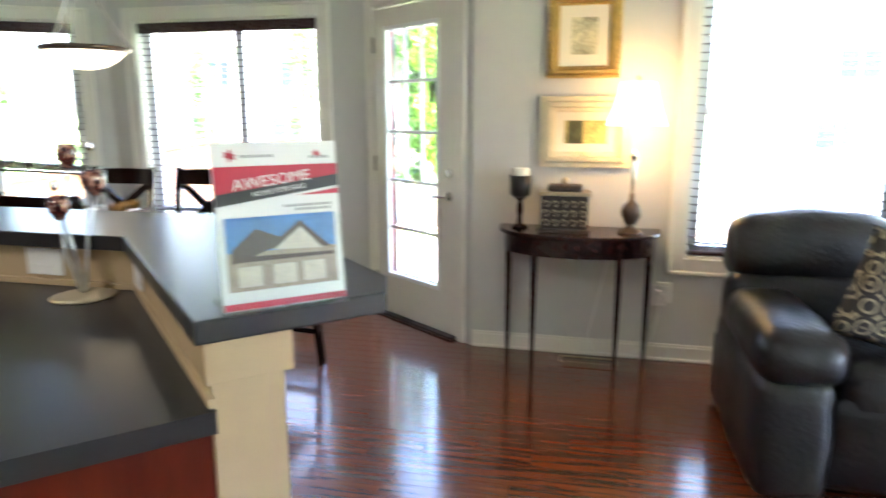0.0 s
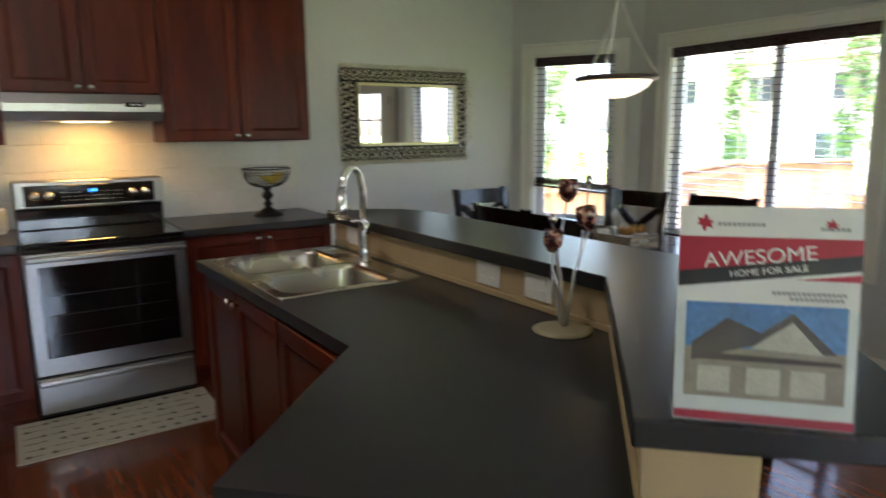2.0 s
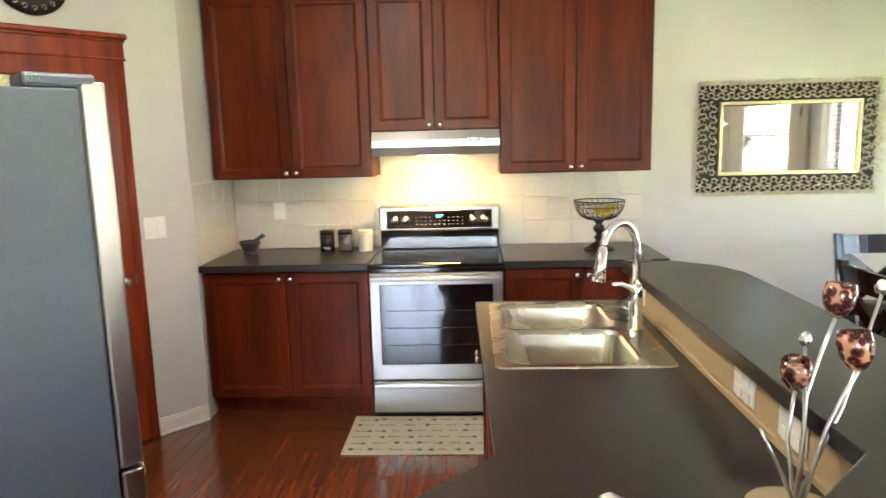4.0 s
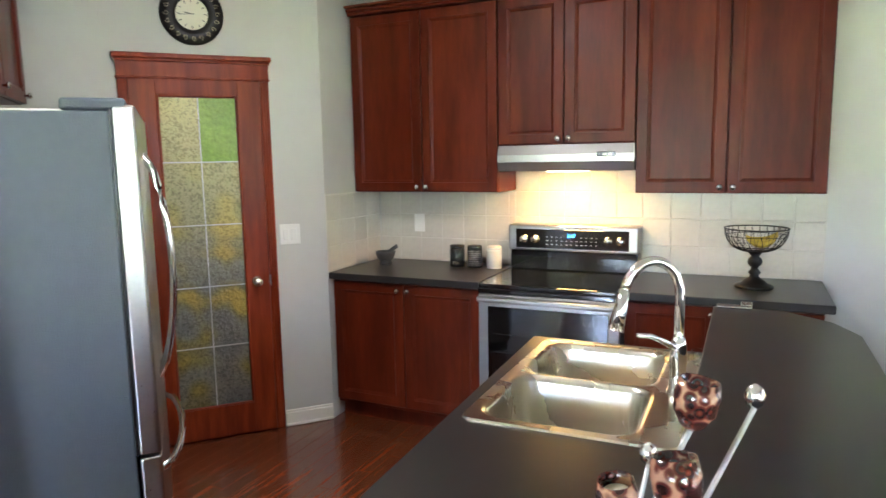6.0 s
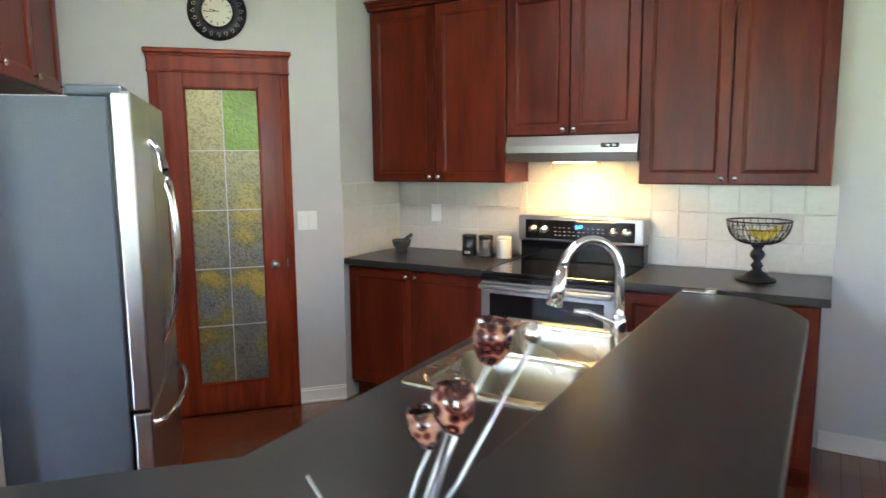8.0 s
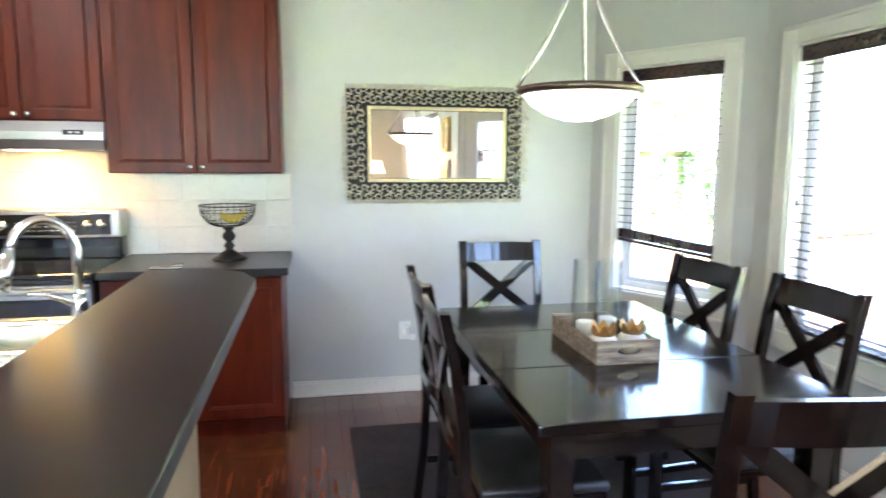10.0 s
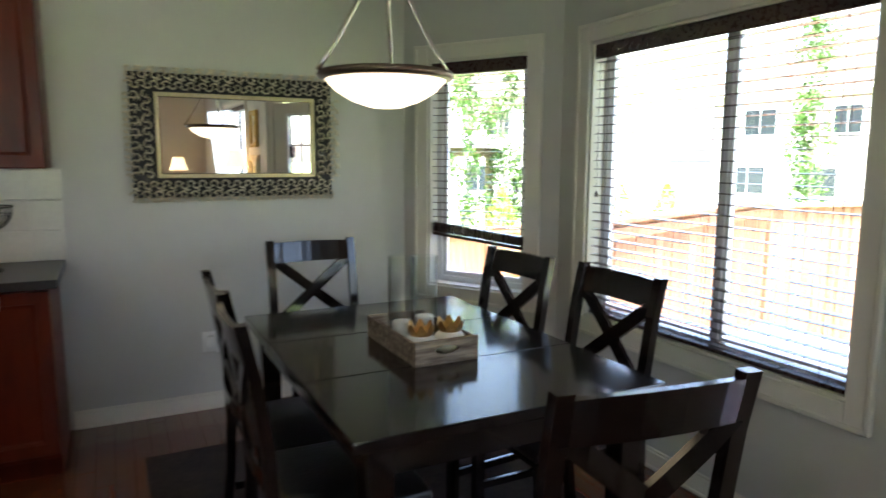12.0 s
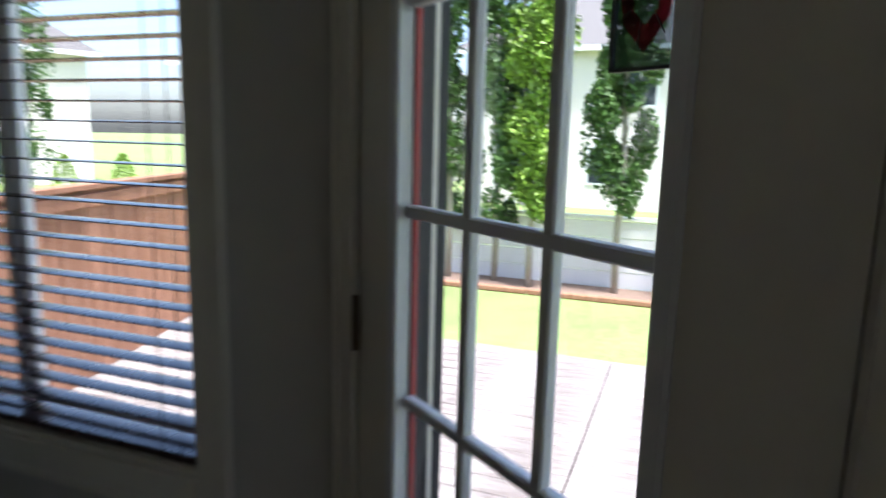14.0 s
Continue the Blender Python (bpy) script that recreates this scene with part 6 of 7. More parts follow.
def scrollwork():
    bm = bmesh.new()
    rn = random.Random(3)

    def band(length, width, place):
        n = max(2, int(round(length / 0.062)))
        st = length / n
        for k in range(n):
            s = (k + 0.5) * st
            for sg in (1, -1):
                for w0, r in ((0.26, 0.024), (0.72, 0.026)):
                    cx, cz, ang = place(s + sg * 0.016, width * w0)
                    scroll(bm, cx, cz, r * rn.uniform(0.9, 1.1), ang + (0.3 if w0 < 0.5 else 3.4) * sg + rn.uniform(-0.2, 0.2), 4.6, sg, 0.0052)
                cx, cz, ang = place(s + sg * 0.020, width * 0.96)
                scroll(bm, cx, cz, 0.013, ang + 1.5, 5.0, sg, 0.0045)
            p0 = place(s - 0.016, width * 0.5)
            p1 = place(s + 0.016, width * 0.5)
            if k % 2 == 0:
                add_tube(bm, [(p0[0], -0.040, p0[1]), (p1[0], -0.040, p1[1])], 0.0045, 5)
            c = place(s, width * 0.50)
            add_cyl(bm, 0.007, 0.004, 0, 0.012, 8, pose(c[0], -0.030, c[1], 90))
    wz, wx = IZ0 - f - MZ0, IX0 - f - MX0
    band(MX1 - MX0 - 0.02, wz - 0.004, lambda s, w: (MX0 + 0.01 + s, IZ0 - f - 0.004 - w, 0.0))
    band(MX1 - MX0 - 0.02, wz - 0.004, lambda s, w: (MX0 + 0.01 + s, IZ1 + f + 0.004 + w, math.pi))
    band(IZ1 - IZ0 + 2 * f, wx - 0.004, lambda s, w: (IX0 - f - 0.004 - w, IZ0 - f + s, math.pi / 2))
    band(IZ1 - IZ0 + 2 * f, wx - 0.004, lambda s, w: (IX1 + f + 0.004 + w, IZ0 - f + s, -math.pi / 2))
    return bm


part("frame_scrollwork", scrollwork(), M["silver_frame"], mr, "antique silver pierced scrollwork", True)

wo = wall_plate("outlet", pose(2.20 + 0.32, -0.0, 0.42), "white outlet plate on the dining wall")
wo.matrix_world = pose(2.36, 0, 0.40)
af = thing("plug_in_freshener", label="white plug-in air freshener with a small tag in the outlet", category="air freshener")
part("freshener_body", box(2.345, 2.385, -0.055, -0.010, 0.375, 0.440, 0.010, seg=2), M["white"], af, smooth=False)
part("tag", box(2.385, 2.42, -0.050, -0.047, 0.345, 0.385, 0.001, None), M["paper"], af)

# ---- living room ----
EX = 3.50
con = thing("console_table", label="dark mahogany half-moon console table with slim tapered legs", category="table")
cy0 = -4.375


def half(rx, ry, z0, z1, bevel=0.003):
    pts = [(EX - 0.012, cy0 + ry), ]
    pts = [(EX - 0.012, cy0 + ry)]
    for k in range(0, 21):
        t = math.pi * k / 20
        pts.append((EX - 0.05 - rx * math.sin(t) ** 0.8, cy0 + ry * math.cos(t)))
    pts.append((EX - 0.012, cy0 - ry))
    return slab(pts, z0, z1, bevel)


part("tabletop", half(0.33, 0.440, 0.740, 0.762, 0.005), M["mahogany"], con)
part("apron", half(0.300, 0.410, 0.640, 0.7395, 0.0), M["mahogany"], con)
for x, y in ((EX - 0.065, cy0 + 0.385), (EX - 0.065, cy0 - 0.385), (EX - 0.30, cy0 + 0.22), (EX - 0.30, cy0 - 0.22)):
    bm = box(x - 0.020, x + 0.020, y - 0.020, y + 0.020, 0.0, 0.7395, 0.003)
    for v in bm.verts:
        if v.co.z < 0.3:
            v.co.x = x + (v.co.x - x) * 0.5
            v.co.y = y + (v.co.y - y) * 0.5
    part("leg", bm, M["mahogany"], con)



def table_lamp(x, y, z, label, hgt=0.60):
    l = thing("table_lamp", (x, y, z), label=label, category="lamp")
    part("lamp_base", lathe([(0.062, 0), (0.062, 0.010), (0.040, 0.022), (0.020, 0.040), (0.030, 0.060), (0.048, 0.095), (0.052, 0.120), (0.040, 0.150), (0.018, 0.170), (0.012, 0.190), (0.016, 0.205), (0.009, 0.215)], 26), M["bronze"], l, smooth=True)
    part("stem", lathe([(0.009, 0.2155), (0.012, 0.30), (0.016, 0.37), (0.010, 0.39), (0.020, 0.40), (0.020, 0.41), (0.006, 0.44)], 18), M["nickel"], l, smooth=True)
    z0 = hgt - 0.22
    bm = bmesh.new()
    n = 48
    prof = [(0.150, z0), (0.128, z0 + 0.05), (0.108, z0 + 0.11), (0.092, z0 + 0.17), (0.084, z0 + 0.215)]
    rings = [[bm.verts.new((r * (1 + 0.012 * math.cos(8 * 2 * math.pi * k / n)) * math.cos(2 * math.pi * k / n), r * (1 + 0.012 * math.cos(8 * 2 * math.pi * k / n)) * math.sin(2 * math.pi * k / n), zz)) for k in range(n)] for r, zz in prof]
    for a, b in zip(rings, rings[1:]):
        for k in range(n):
            bm.faces.new((a[k], a[(k + 1) % n], b[(k + 1) % n], b[k]))
    sh = part("shade", bm, M["shade"], l, "lit cream fabric bell shade", True)
    sh.visible_shadow = False
    part("finial", lathe([(0.006, z0 + 0.222), (0.010, z0 + 0.232), (0.003, z0 + 0.250)], 12), M["gold"], l, smooth=True)
    return l


table_lamp(3.30, -4.645, 0.7625, "lit table lamp with a cream bell shade on the console", 0.78)

vent = thing("floor_vent", label="bronze slotted floor register below the console table", category="vent")
bm = bmesh.new()
for b in ((3.335, 3.345, -4.62, -4.30), (3.425, 3.435, -4.62, -4.30), (3.3455, 3.4245, -4.62, -4.61), (3.3455, 3.4245, -4.31, -4.30)):
    add_box(bm, *b, 0.001, 0.006, 0.001)
part("frame", bm, M["champagne"], vent)
for k in range(12):
    part("slat", box(3.3457, 3.4243, -4.600 + k * 0.0245, -4.590 + k * 0.0245, 0.001, 0.004), M["bronze"], vent)
wall_plate("outlet", pose(3.5, -4.86, 0.40, 0, 0, -90), "white outlet plate with a plugged lamp cord beside the console table")

bx = thing("decorative_box", (3.31, -4.30, 0.7625), label="dark carved decorative box with a stepped lid and finial", category="box")
M["carved"] = mat("carved_box", (0.05, 0.035, 0.025), 0.5, vary=0.6, scale=25, bump=0.6, bump_scale=60)
part("box_foot", box(-0.085, 0.085, -0.135, 0.135, 0, 0.020, 0.004), M["carved"], bx)
part("box_body", box(-0.075, 0.075, -0.122, 0.122, 0.0205, 0.195, 0.004), M["carved"], bx)
bm = bmesh.new()
for k in range(5):
    for r in range(3):
        y, z = -0.095 + k * 0.0475, 0.055 + r * 0.050
        add_tube(bm, [(-0.077, y + 0.015 * math.cos(t * 0.7), z + 0.016 * math.sin(t * 0.7)) for t in range(8)], 0.0032, 5)
part("carved_scrolls", bm, M["champagne"], bx)
part("lid", box(-0.085, 0.085, -0.135, 0.135, 0.196, 0.215, 0.005), M["champagne"], bx)
part("lid_top", box(-0.055, 0.055, -0.090, 0.090, 0.2155, 0.250, 0.012, seg=2), M["carved"], bx)
part("finial", lathe([(0.010, 0.251), (0.022, 0.265), (0.018, 0.280), (0.004, 0.292)], 16), M["champagne"], bx, smooth=True)

ch = thing("candle_lantern", (3.36, -4.055, 0.7625), label="dark metal candle cup with a white candle on a turned stand", category="candle holder")
part("stand", lathe([(0.045, 0), (0.045, 0.010), (0.018, 0.022), (0.012, 0.06), (0.020, 0.10), (0.012, 0.15), (0.040, 0.172)], 20), M["mahogany"], ch, smooth=True)
part("cup", lathe([(0.040, 0.1725), (0.056, 0.185), (0.058, 0.290), (0.054, 0.290), (0.052, 0.190), (0.005, 0.185)], 22), M["iron"], ch, smooth=True)
part("candle", lathe([(0.046, 0.191), (0.047, 0.325), (0.040, 0.330), (0.006, 0.328)], 20), M["wax"], ch, smooth=True)


def picture(y0, y1, z0, z1, fw, frame_mat, label, step=True, art=1):
    p = thing("framed_picture", label=label, category="picture")
    x = EX
    for k, (i0, i1, d) in enumerate(((0.0, 0.35, 0.030), (0.35, 0.7, 0.042), (0.7, 1.0, 0.022))):
        bm = bmesh.new()
        a, b = fw * i0, fw * i1
        for q0, q1, r0, r1 in ((y0 + a, y0 + b, z0 + a, z1 - a), (y1 - b, y1 - a, z0 + a, z1 - a), (y0 + b, y1 - b, z0 + a, z0 + b), (y0 + b, y1 - b, z1 - b, z1 - a)):
            add_box(bm, x - d, x - 0.002, q0, q1, r0, r1, 0.004)
        part("frame_moulding", bm, frame_mat, p)
    if art == 1:
        bm = bmesh.new()
        n = 14
        for k in range(n + 1):
            for zz in (z0 + 0.012, z1 - 0.012):
                add_cyl(bm, 0.010, 0.005, 0, 0.012, 8, pose(x - 0.030, y0 + 0.01 + (y1 - y0 - 0.02) * k / n, zz, 0, -90))
            for yy in (y0 + 0.012, y1 - 0.012):
                add_cyl(bm, 0.010, 0.005, 0, 0.012, 8, pose(x - 0.030, yy, z0 + 0.01 + (z1 - z0 - 0.02) * k / n, 0, -90))
        part("beading", bm, frame_mat, p)
    part("mat_board", box(x - 0.012, x - 0.004, y0 + fw, y1 - fw, z0 + fw, z1 - fw), M["mat_board"], p)
    m = 0.06 if art == 1 else 0.045
    am = mat("landscape_print_%s" % ("one" if art == 1 else "two"), (0.36, 0.34, 0.22) if art == 1 else (0.42, 0.34, 0.12), 0.6, vary=0.7, scale=9)
    part("print", box(x - 0.0135, x - 0.0122, y0 + fw + m, y1 - fw - m, z0 + fw + m, z1 - fw - m), am, p, "soft landscape print")
    if art == 2:
        part("print_tree", box(x - 0.0145, x - 0.0137, y1 - fw - m - 0.10, y1 - fw - m - 0.02, z0 + fw + m, z1 - fw - m), mat("print_green", (0.10, 0.11, 0.05), 0.6, vary=0.6, scale=20), p)
    return p


picture(-4.555, -4.172, 1.570, 2.005, 0.062, M["gold"], "landscape print in a cream mat and beaded gold frame")
picture(-4.635, -4.145, 1.090, 1.475, 0.085, M["cream_frame"], "small landscape print in a wide stepped cream frame", art=2)

wall_plate("outlet", pose(EX, -4.83, 0.38, 0, 0, -90), "white outlet plate with a lamp cord on the living room wall")
cord = thing("lamp_cord", label="white lamp cord hanging from the console to the outlet", category="cord")
part("plug", box(EX - 0.035, EX - 0.0095, -4.845, -4.815, 0.385, 0.415, 0.004), M["white"], cord)
part("cable", tube([(EX - 0.035, -4.83, 0.40), (EX - 0.06, -4.83, 0.30), (EX - 0.04, -4.80, 0.12), (EX - 0.03, -4.70, 0.03), (EX - 0.03, -4.50, 0.025), (EX - 0.028, -4.45, 0.12), (EX - 0.020, -4.55, 0.60), (EX - 0.006, -4.66, 0.755)], 0.0028, 6), M["white"], cord, smooth=True)
vent = thing("floor_vent", label="tan louvered metal floor register in the wood floor", category="vent")
M["vent"] = mat("tan_vent_metal", (0.20, 0.12, 0.08), 0.4, 0.3)
part("vent_frame", box(3.27, 3.38, -4.62, -4.32, 0.001, 0.004, 0.001), M["vent"], vent)
for k in range(14):
    part("vent_slat", box(3.285, 3.365, -4.605 + k * 0.0205, -4.597 + k * 0.0205, 0.0042, 0.007), M["vent"], vent)

# black leather sofa along the window wall


def cushion(x0, x1, y0, y1, z0, z1, puff=0.03, bevel=0.05, tilt_m=None):
    bm = box(x0, x1, y0, y1, z0, z1, 0)
    bmesh.ops.subdivide_edges(bm, edges=list(bm.edges), cuts=7, use_grid_fill=True)
    c = Vector(((x0 + x1) / 2, (y0 + y1) / 2, (z0 + z1) / 2))
    hx, hy, hz = (x1 - x0) / 2, (y1 - y0) / 2, (z1 - z0) / 2
    b = min(bevel, hx, hy, hz)
    for v in bm.verts:
        d = v.co - c
        core = Vector((max(-hx + b, min(hx - b, d.x)), max(-hy + b, min(hy - b, d.y)), max(-hz + b, min(hz - b, d.z))))
        off = d - core
        if off.length > 1e-6:
            off = off.normalized() * b
        d = core + off
        u, w, t = d.x / hx, d.y / hy, d.z / hz
        k = puff * (1 - u * u) * (1 - w * w) + puff * (1 - u * u) * (1 - t * t) * 0.0
        k2 = puff * (1 - w * w) * (1 - t * t)
        nn = noise.noise(d * 7 + c) * 0.010
        d.z += math.copysign(k, d.z) if abs(t) > 0.5 else 0
        d.x += math.copysign(k2, d.x) if abs(u) > 0.5 else 0
        d += off.normalized() * nn if off.length > 1e-6 else Vector()
        v.co = c + d
    if tilt_m is not None:
        bmesh.ops.transform(bm, matrix=tilt_m, verts=bm.verts)
    return bm


sofa = thing("sofa", label="overstuffed black leather reclining sofa with pillow arms", category="sofa")
sx0, sx1, sy1, sy0 = 2.06, 3.04, -5.03, -7.13
part("base", box(sx0 + 0.12, sx1 - 0.02, sy0 + 0.02, sy1 - 0.02, 0.03, 0.36, 0.02), M["leather"], sofa)
part("foot_rest", cushion(sx0 + 0.02, sx0 + 0.16, sy0 + 0.25, sy1 - 0.25, 0.08, 0.44, 0.02, 0.05), M["leather"], sofa, smooth=True)
for a, b in ((sy1 - 0.27, sy1), (sy0, sy0 + 0.27)):
    part("arm", cushion(sx0, sx1 - 0.10, a, b, 0.03, 0.50, 0.02, 0.06), M["leather"], sofa, smooth=True)
    part("arm_pad", cushion(sx0 - 0.02, sx1 - 0.30, a - 0.02, b + 0.01, 0.46, 0.66, 0.02, 0.09), M["leather"], sofa, "puffed leather arm pad", True)
n = 3
w = (sy1 - 0.27 - sy0 - 0.27) / n
for k in range(n):
    a = sy0 + 0.27 + k * w
    part("seat_cushion", cushion(sx0 + 0.04, sx1 - 0.22, a + 0.004, a + w - 0.004, 0.34, 0.52, 0.025, 0.06), M["leather"], sofa, smooth=True)
wb = (sy1 - sy0 - 0.10) / n
for k in range(n):
    a = sy0 + 0.05 + k * wb + (0.05 if k == n - 1 else 0)
    tm = Matrix.Translation((sx1 - 0.30, 0, 0.5)) @ Matrix.Rotation(radians(12), 4, "Y") @ Matrix.Translation((-(sx1 - 0.30), 0, -0.5))
    part("back_cushion", cushion(sx1 - 0.42, sx1 - 0.16, a + 0.004, a + wb - 0.004, 0.46, 0.72, 0.035, 0.08, tm), M["leather"], sofa, smooth=True)
    part("head_cushion", cushion(sx1 - 0.42, sx1 - 0.14, a + 0.004, a + wb - 0.004, 0.68, 0.96, 0.035, 0.09, tm), M["leather"], sofa, smooth=True)
M["pillow"] = mat("patterned_pillow", (0.16, 0.13, 0.09), 0.85, vary=0.8, scale=14, bump=0.2, bump_scale=200)


def pillow_material():
    m = M["pillow"]
    nt = m.node_tree
    b = nt.nodes["Principled BSDF"]
    tc = nt.nodes.new("ShaderNodeTexCoord")
    v = nt.nodes.new("ShaderNodeTexVoronoi")
    v.inputs["Scale"].default_value = 13
    v.inputs["Randomness"].default_value = 0.25
    nt.links.new(tc.outputs["Object"], v.inputs["Vector"])
    w = nt.nodes.new("ShaderNodeMath")
    w.operation = "SINE"
    sc = nt.nodes.new("ShaderNodeMath")
    sc.operation = "MULTIPLY"
    sc.inputs[1].default_value = 22
    nt.links.new(v.outputs["Distance"], sc.inputs[0])
    nt.links.new(sc.outputs[0], w.inputs[0])
    ramp = nt.nodes.new("ShaderNodeValToRGB")
    e = ramp.color_ramp.elements
    e[0].position, e[0].color = 0.35, (0.035, 0.028, 0.024, 1)
    e[1].position, e[1].color = 0.6, (0.36, 0.29, 0.18, 1)
    nt.links.new(w.outputs[0], ramp.inputs[0])
    nt.links.new(ramp.outputs["Color"], b.inputs["Base Color"])


pillow_material()
pil = thing("throw_pillow", (2.34, -5.50, 0.550), label="square brown and cream geometric throw pillow on the black sofa", category="pillow")
bm = bmesh.new()
bmesh.ops.create_grid(bm, x_segments=14, y_segments=14, size=0.21)
top = list(bm.verts)
geo = bmesh.ops.duplicate(bm, geom=list(bm.verts) + list(bm.edges) + list(bm.faces))
dup = {v for v in geo["geom"] if isinstance(v, bmesh.types.BMVert)}
for v in bm.verts:
    u, w_ = v.co.x / 0.21, v.co.y / 0.21
    th = 0.065 * max(0, (1 - u ** 4)) ** 0.5 * max(0, (1 - w_ ** 4)) ** 0.5
    pinch = 1 - 0.06 * (1 - u * u) * abs(w_) - 0.06 * (1 - w_ * w_) * abs(u)
    v.co = Vector((v.co.x * pinch, v.co.y * pinch, -th if v in dup else th))
bmesh.ops.remove_doubles(bm, verts=bm.verts, dist=0.0005)
bmesh.ops.transform(bm, matrix=pose(0, 0, 0.195, 90, 0, 0), verts=bm.verts)
bmesh.ops.transform(bm, matrix=pose(0, 0, 0, 0, 18, -80), verts=bm.verts)
part("pillow_cover", bm, M["pillow"], pil, smooth=True)

et = thing("end_table", label="dark wooden end table in the far living room corner", category="table")
part("tabletop", box(2.66, 3.24, -8.48, -7.92, 0.62, 0.65, 0.004), M["mahogany"], et)
for x in (2.69, 3.16):
    for y in (-8.45, -8.0):
        part("leg", box(x, x + 0.05, y, y + 0.05, 0.0, 0.6195, 0.003), M["mahogany"], et)
part("apron", box(2.70, 3.20, -8.44, -7.96, 0.55, 0.6195), M["mahogany"], et)
table_lamp(2.95, -8.2, 0.6505, "lit table lamp with a cream bell shade on the end table", 0.80)

# ---- garden ----
GZ = -1.2
ground = part("ground", box(-300, 400, -350, 350, GZ - 0.3, GZ), M["lawn"])
tagged(ground, "mown green lawn", "lawn", kind="structure")


def deck_boards():
    deck = thing("deck", label="weathered grey-brown timber deck outside the patio door", category="deck", kind="structure")
    x0, x1 = 4.34, 7.62
    n = int((x1 - x0) / 0.142)
    for (ya, yb) in ((-7.0, -3.113), (-3.105, 0.6)):
        me = None
        for k in range(n):
            if me is None:
                bm = box(0, 0.136, ya, yb, -0.19, -0.152, 0.004)
                ob = part("board", bm, M["deck"], deck)
                me = ob.data
            else:
                ob = new("board", me)
                ob.parent = deck
            ob.location = (x0 + k * 0.142, 0, random.uniform(-0.001, 0.001))
    part("fascia", box(x0 + n * 0.142, x0 + n * 0.142 + 0.03, -7.0, 0.6, -0.42, -0.155, 0.003), M["deck"], deck)
    part("deck_frame", box(x0, x0 + n * 0.142 - 0.01, -6.95, 0.55, GZ, -0.20), M["bark"], deck)
    return deck


deck_boards()


def board_fence(a, b, top, material, label, pitch=0.145, rail=True, horiz=False):
    a, b = Vector(a), Vector(b)
    d = (b - a).normalized()
    ln = (b - a).length
    fc = thing("fence", label=label, category="fence")
    fc.matrix_world = pose(a.x, a.y, GZ, 0, 0, math.degrees(math.atan2(d.y, d.x)))
    h = top - GZ
    me = None
    if not horiz:
        n = int(ln / pitch)
        for k in range(n):
            if me is None:
                ob = part("board", box(0, pitch - 0.006, -0.010, 0.010, 0.03, h - 0.06, 0.002), material, fc)
                me = ob.data
            else:
                ob = new("board", me)
                ob.parent = fc
            ob.location = (k * pitch, random.uniform(-0.003, 0.003), 0)
        part("cap_rail", box(0, ln, -0.06, 0.06, h - 0.055, h - 0.02, 0.003), material, fc)
        part("rail", box(0, ln, -0.05, -0.012, 0.25, 0.33, 0.002), material, fc)
        part("rail", box(0, ln, -0.05, -0.012, h - 0.16, h - 0.07, 0.002), material, fc)
        for k in range(int(ln / 2.4) + 1):
            part("post", box(k * 2.4 - 0.045, k * 2.4 + 0.045, -0.14, -0.052, 0.0, h, 0.003), material, fc)
    else:
        rows = 4
        for r in range(rows):
            z0 = 0.02 + (h - 0.1) * r / rows
            part("panel", box(0, ln, -0.02 - 0.008 * (r % 2), 0.02, z0, z0 + (h - 0.1) / rows - 0.012, 0.004), material, fc)
        part("cap_rail", box(0, ln, -0.07, 0.07, h - 0.075, h - 0.01, 0.004), material, fc)
        for k in range(int(ln / 2.4) + 1):
            part("post", box(k * 2.4 - 0.07, k * 2.4 + 0.07, -0.08, 0.08, 0.0, h + 0.02, 0.004), material, fc)
    return fc


board_fence((-1.0, 7.5), (14.6, 7.5), 0.10, M["fence"], "brown cedar board fence with a cap rail along the garden")
board_fence((14.6, 7.5), (14.7, 1.5), 0.10, M["fence"], "brown cedar board fence closing the garden's corner")
board_fence((14.75, 1.4), (14.75, -16.0), 0.10, M["grey_fence"], "pale grey panelled fence behind the garden bed", horiz=True)
bed = part("garden_bed", box(13.75, 14.66, -15.8, 1.3, GZ + 0.001, GZ + 0.04), M["mulch"])
tagged(bed, "bark mulch bed along the back fence", "garden bed", kind="structure")
nf = thing("fence", label="near brown cedar privacy fence beside the deck", category="fence")
na, nb = Vector((4.40, -0.62)), Vector((7.60, 0.42))
nd = (nb - na).normalized()
nf.matrix_world = pose(na.x, na.y, -0.15, 0, 0, math.degrees(math.atan2(nd.y, nd.x)))
for k in range(int((nb - na).length / 0.14)):
    part("board", box(k * 0.14, k * 0.14 + 0.135, -0.010 + 0.003 * (k % 2), 0.010, 0.0, 1.16, 0.003), M["fence"], nf)
part("cap_rail", box(0, 3.36, -0.05, 0.06, 1.165, 1.20, 0.004), M["fence"], nf)
part("rail", box(0, 3.36, -0.035, -0.011, 1.06, 1.14, 0.003), M["fence"], nf)
for x in (0.02, 1.68, 3.30):
    part("post", box(x, x + 0.09, 0.012, 0.10, 0.0, 1.16, 0.004), M["fence"], nf)
n2 = thing("fence", label="low brown cedar fence running off the deck corner", category="fence")
n2.matrix_world = pose(7.66, 0.42, GZ, 0, 0, -12)
for k in range(14):
    part("board", box(k * 0.14, k * 0.14 + 0.135, -0.010, 0.010, 0.0, 2.18, 0.003), M["fence"], n2)
part("cap_rail", box(0, 1.96, -0.05, 0.06, 2.185, 2.22, 0.004), M["fence"], n2)
for x in (0.0, 1.87):
    part("post", box(x, x + 0.09, 0.012, 0.10, 0.0, 2.18, 0.004), M["fence"], n2)
edge = thing("bed_edging", label="long round timber edging of the garden bed", category="edging")
y = 1.3
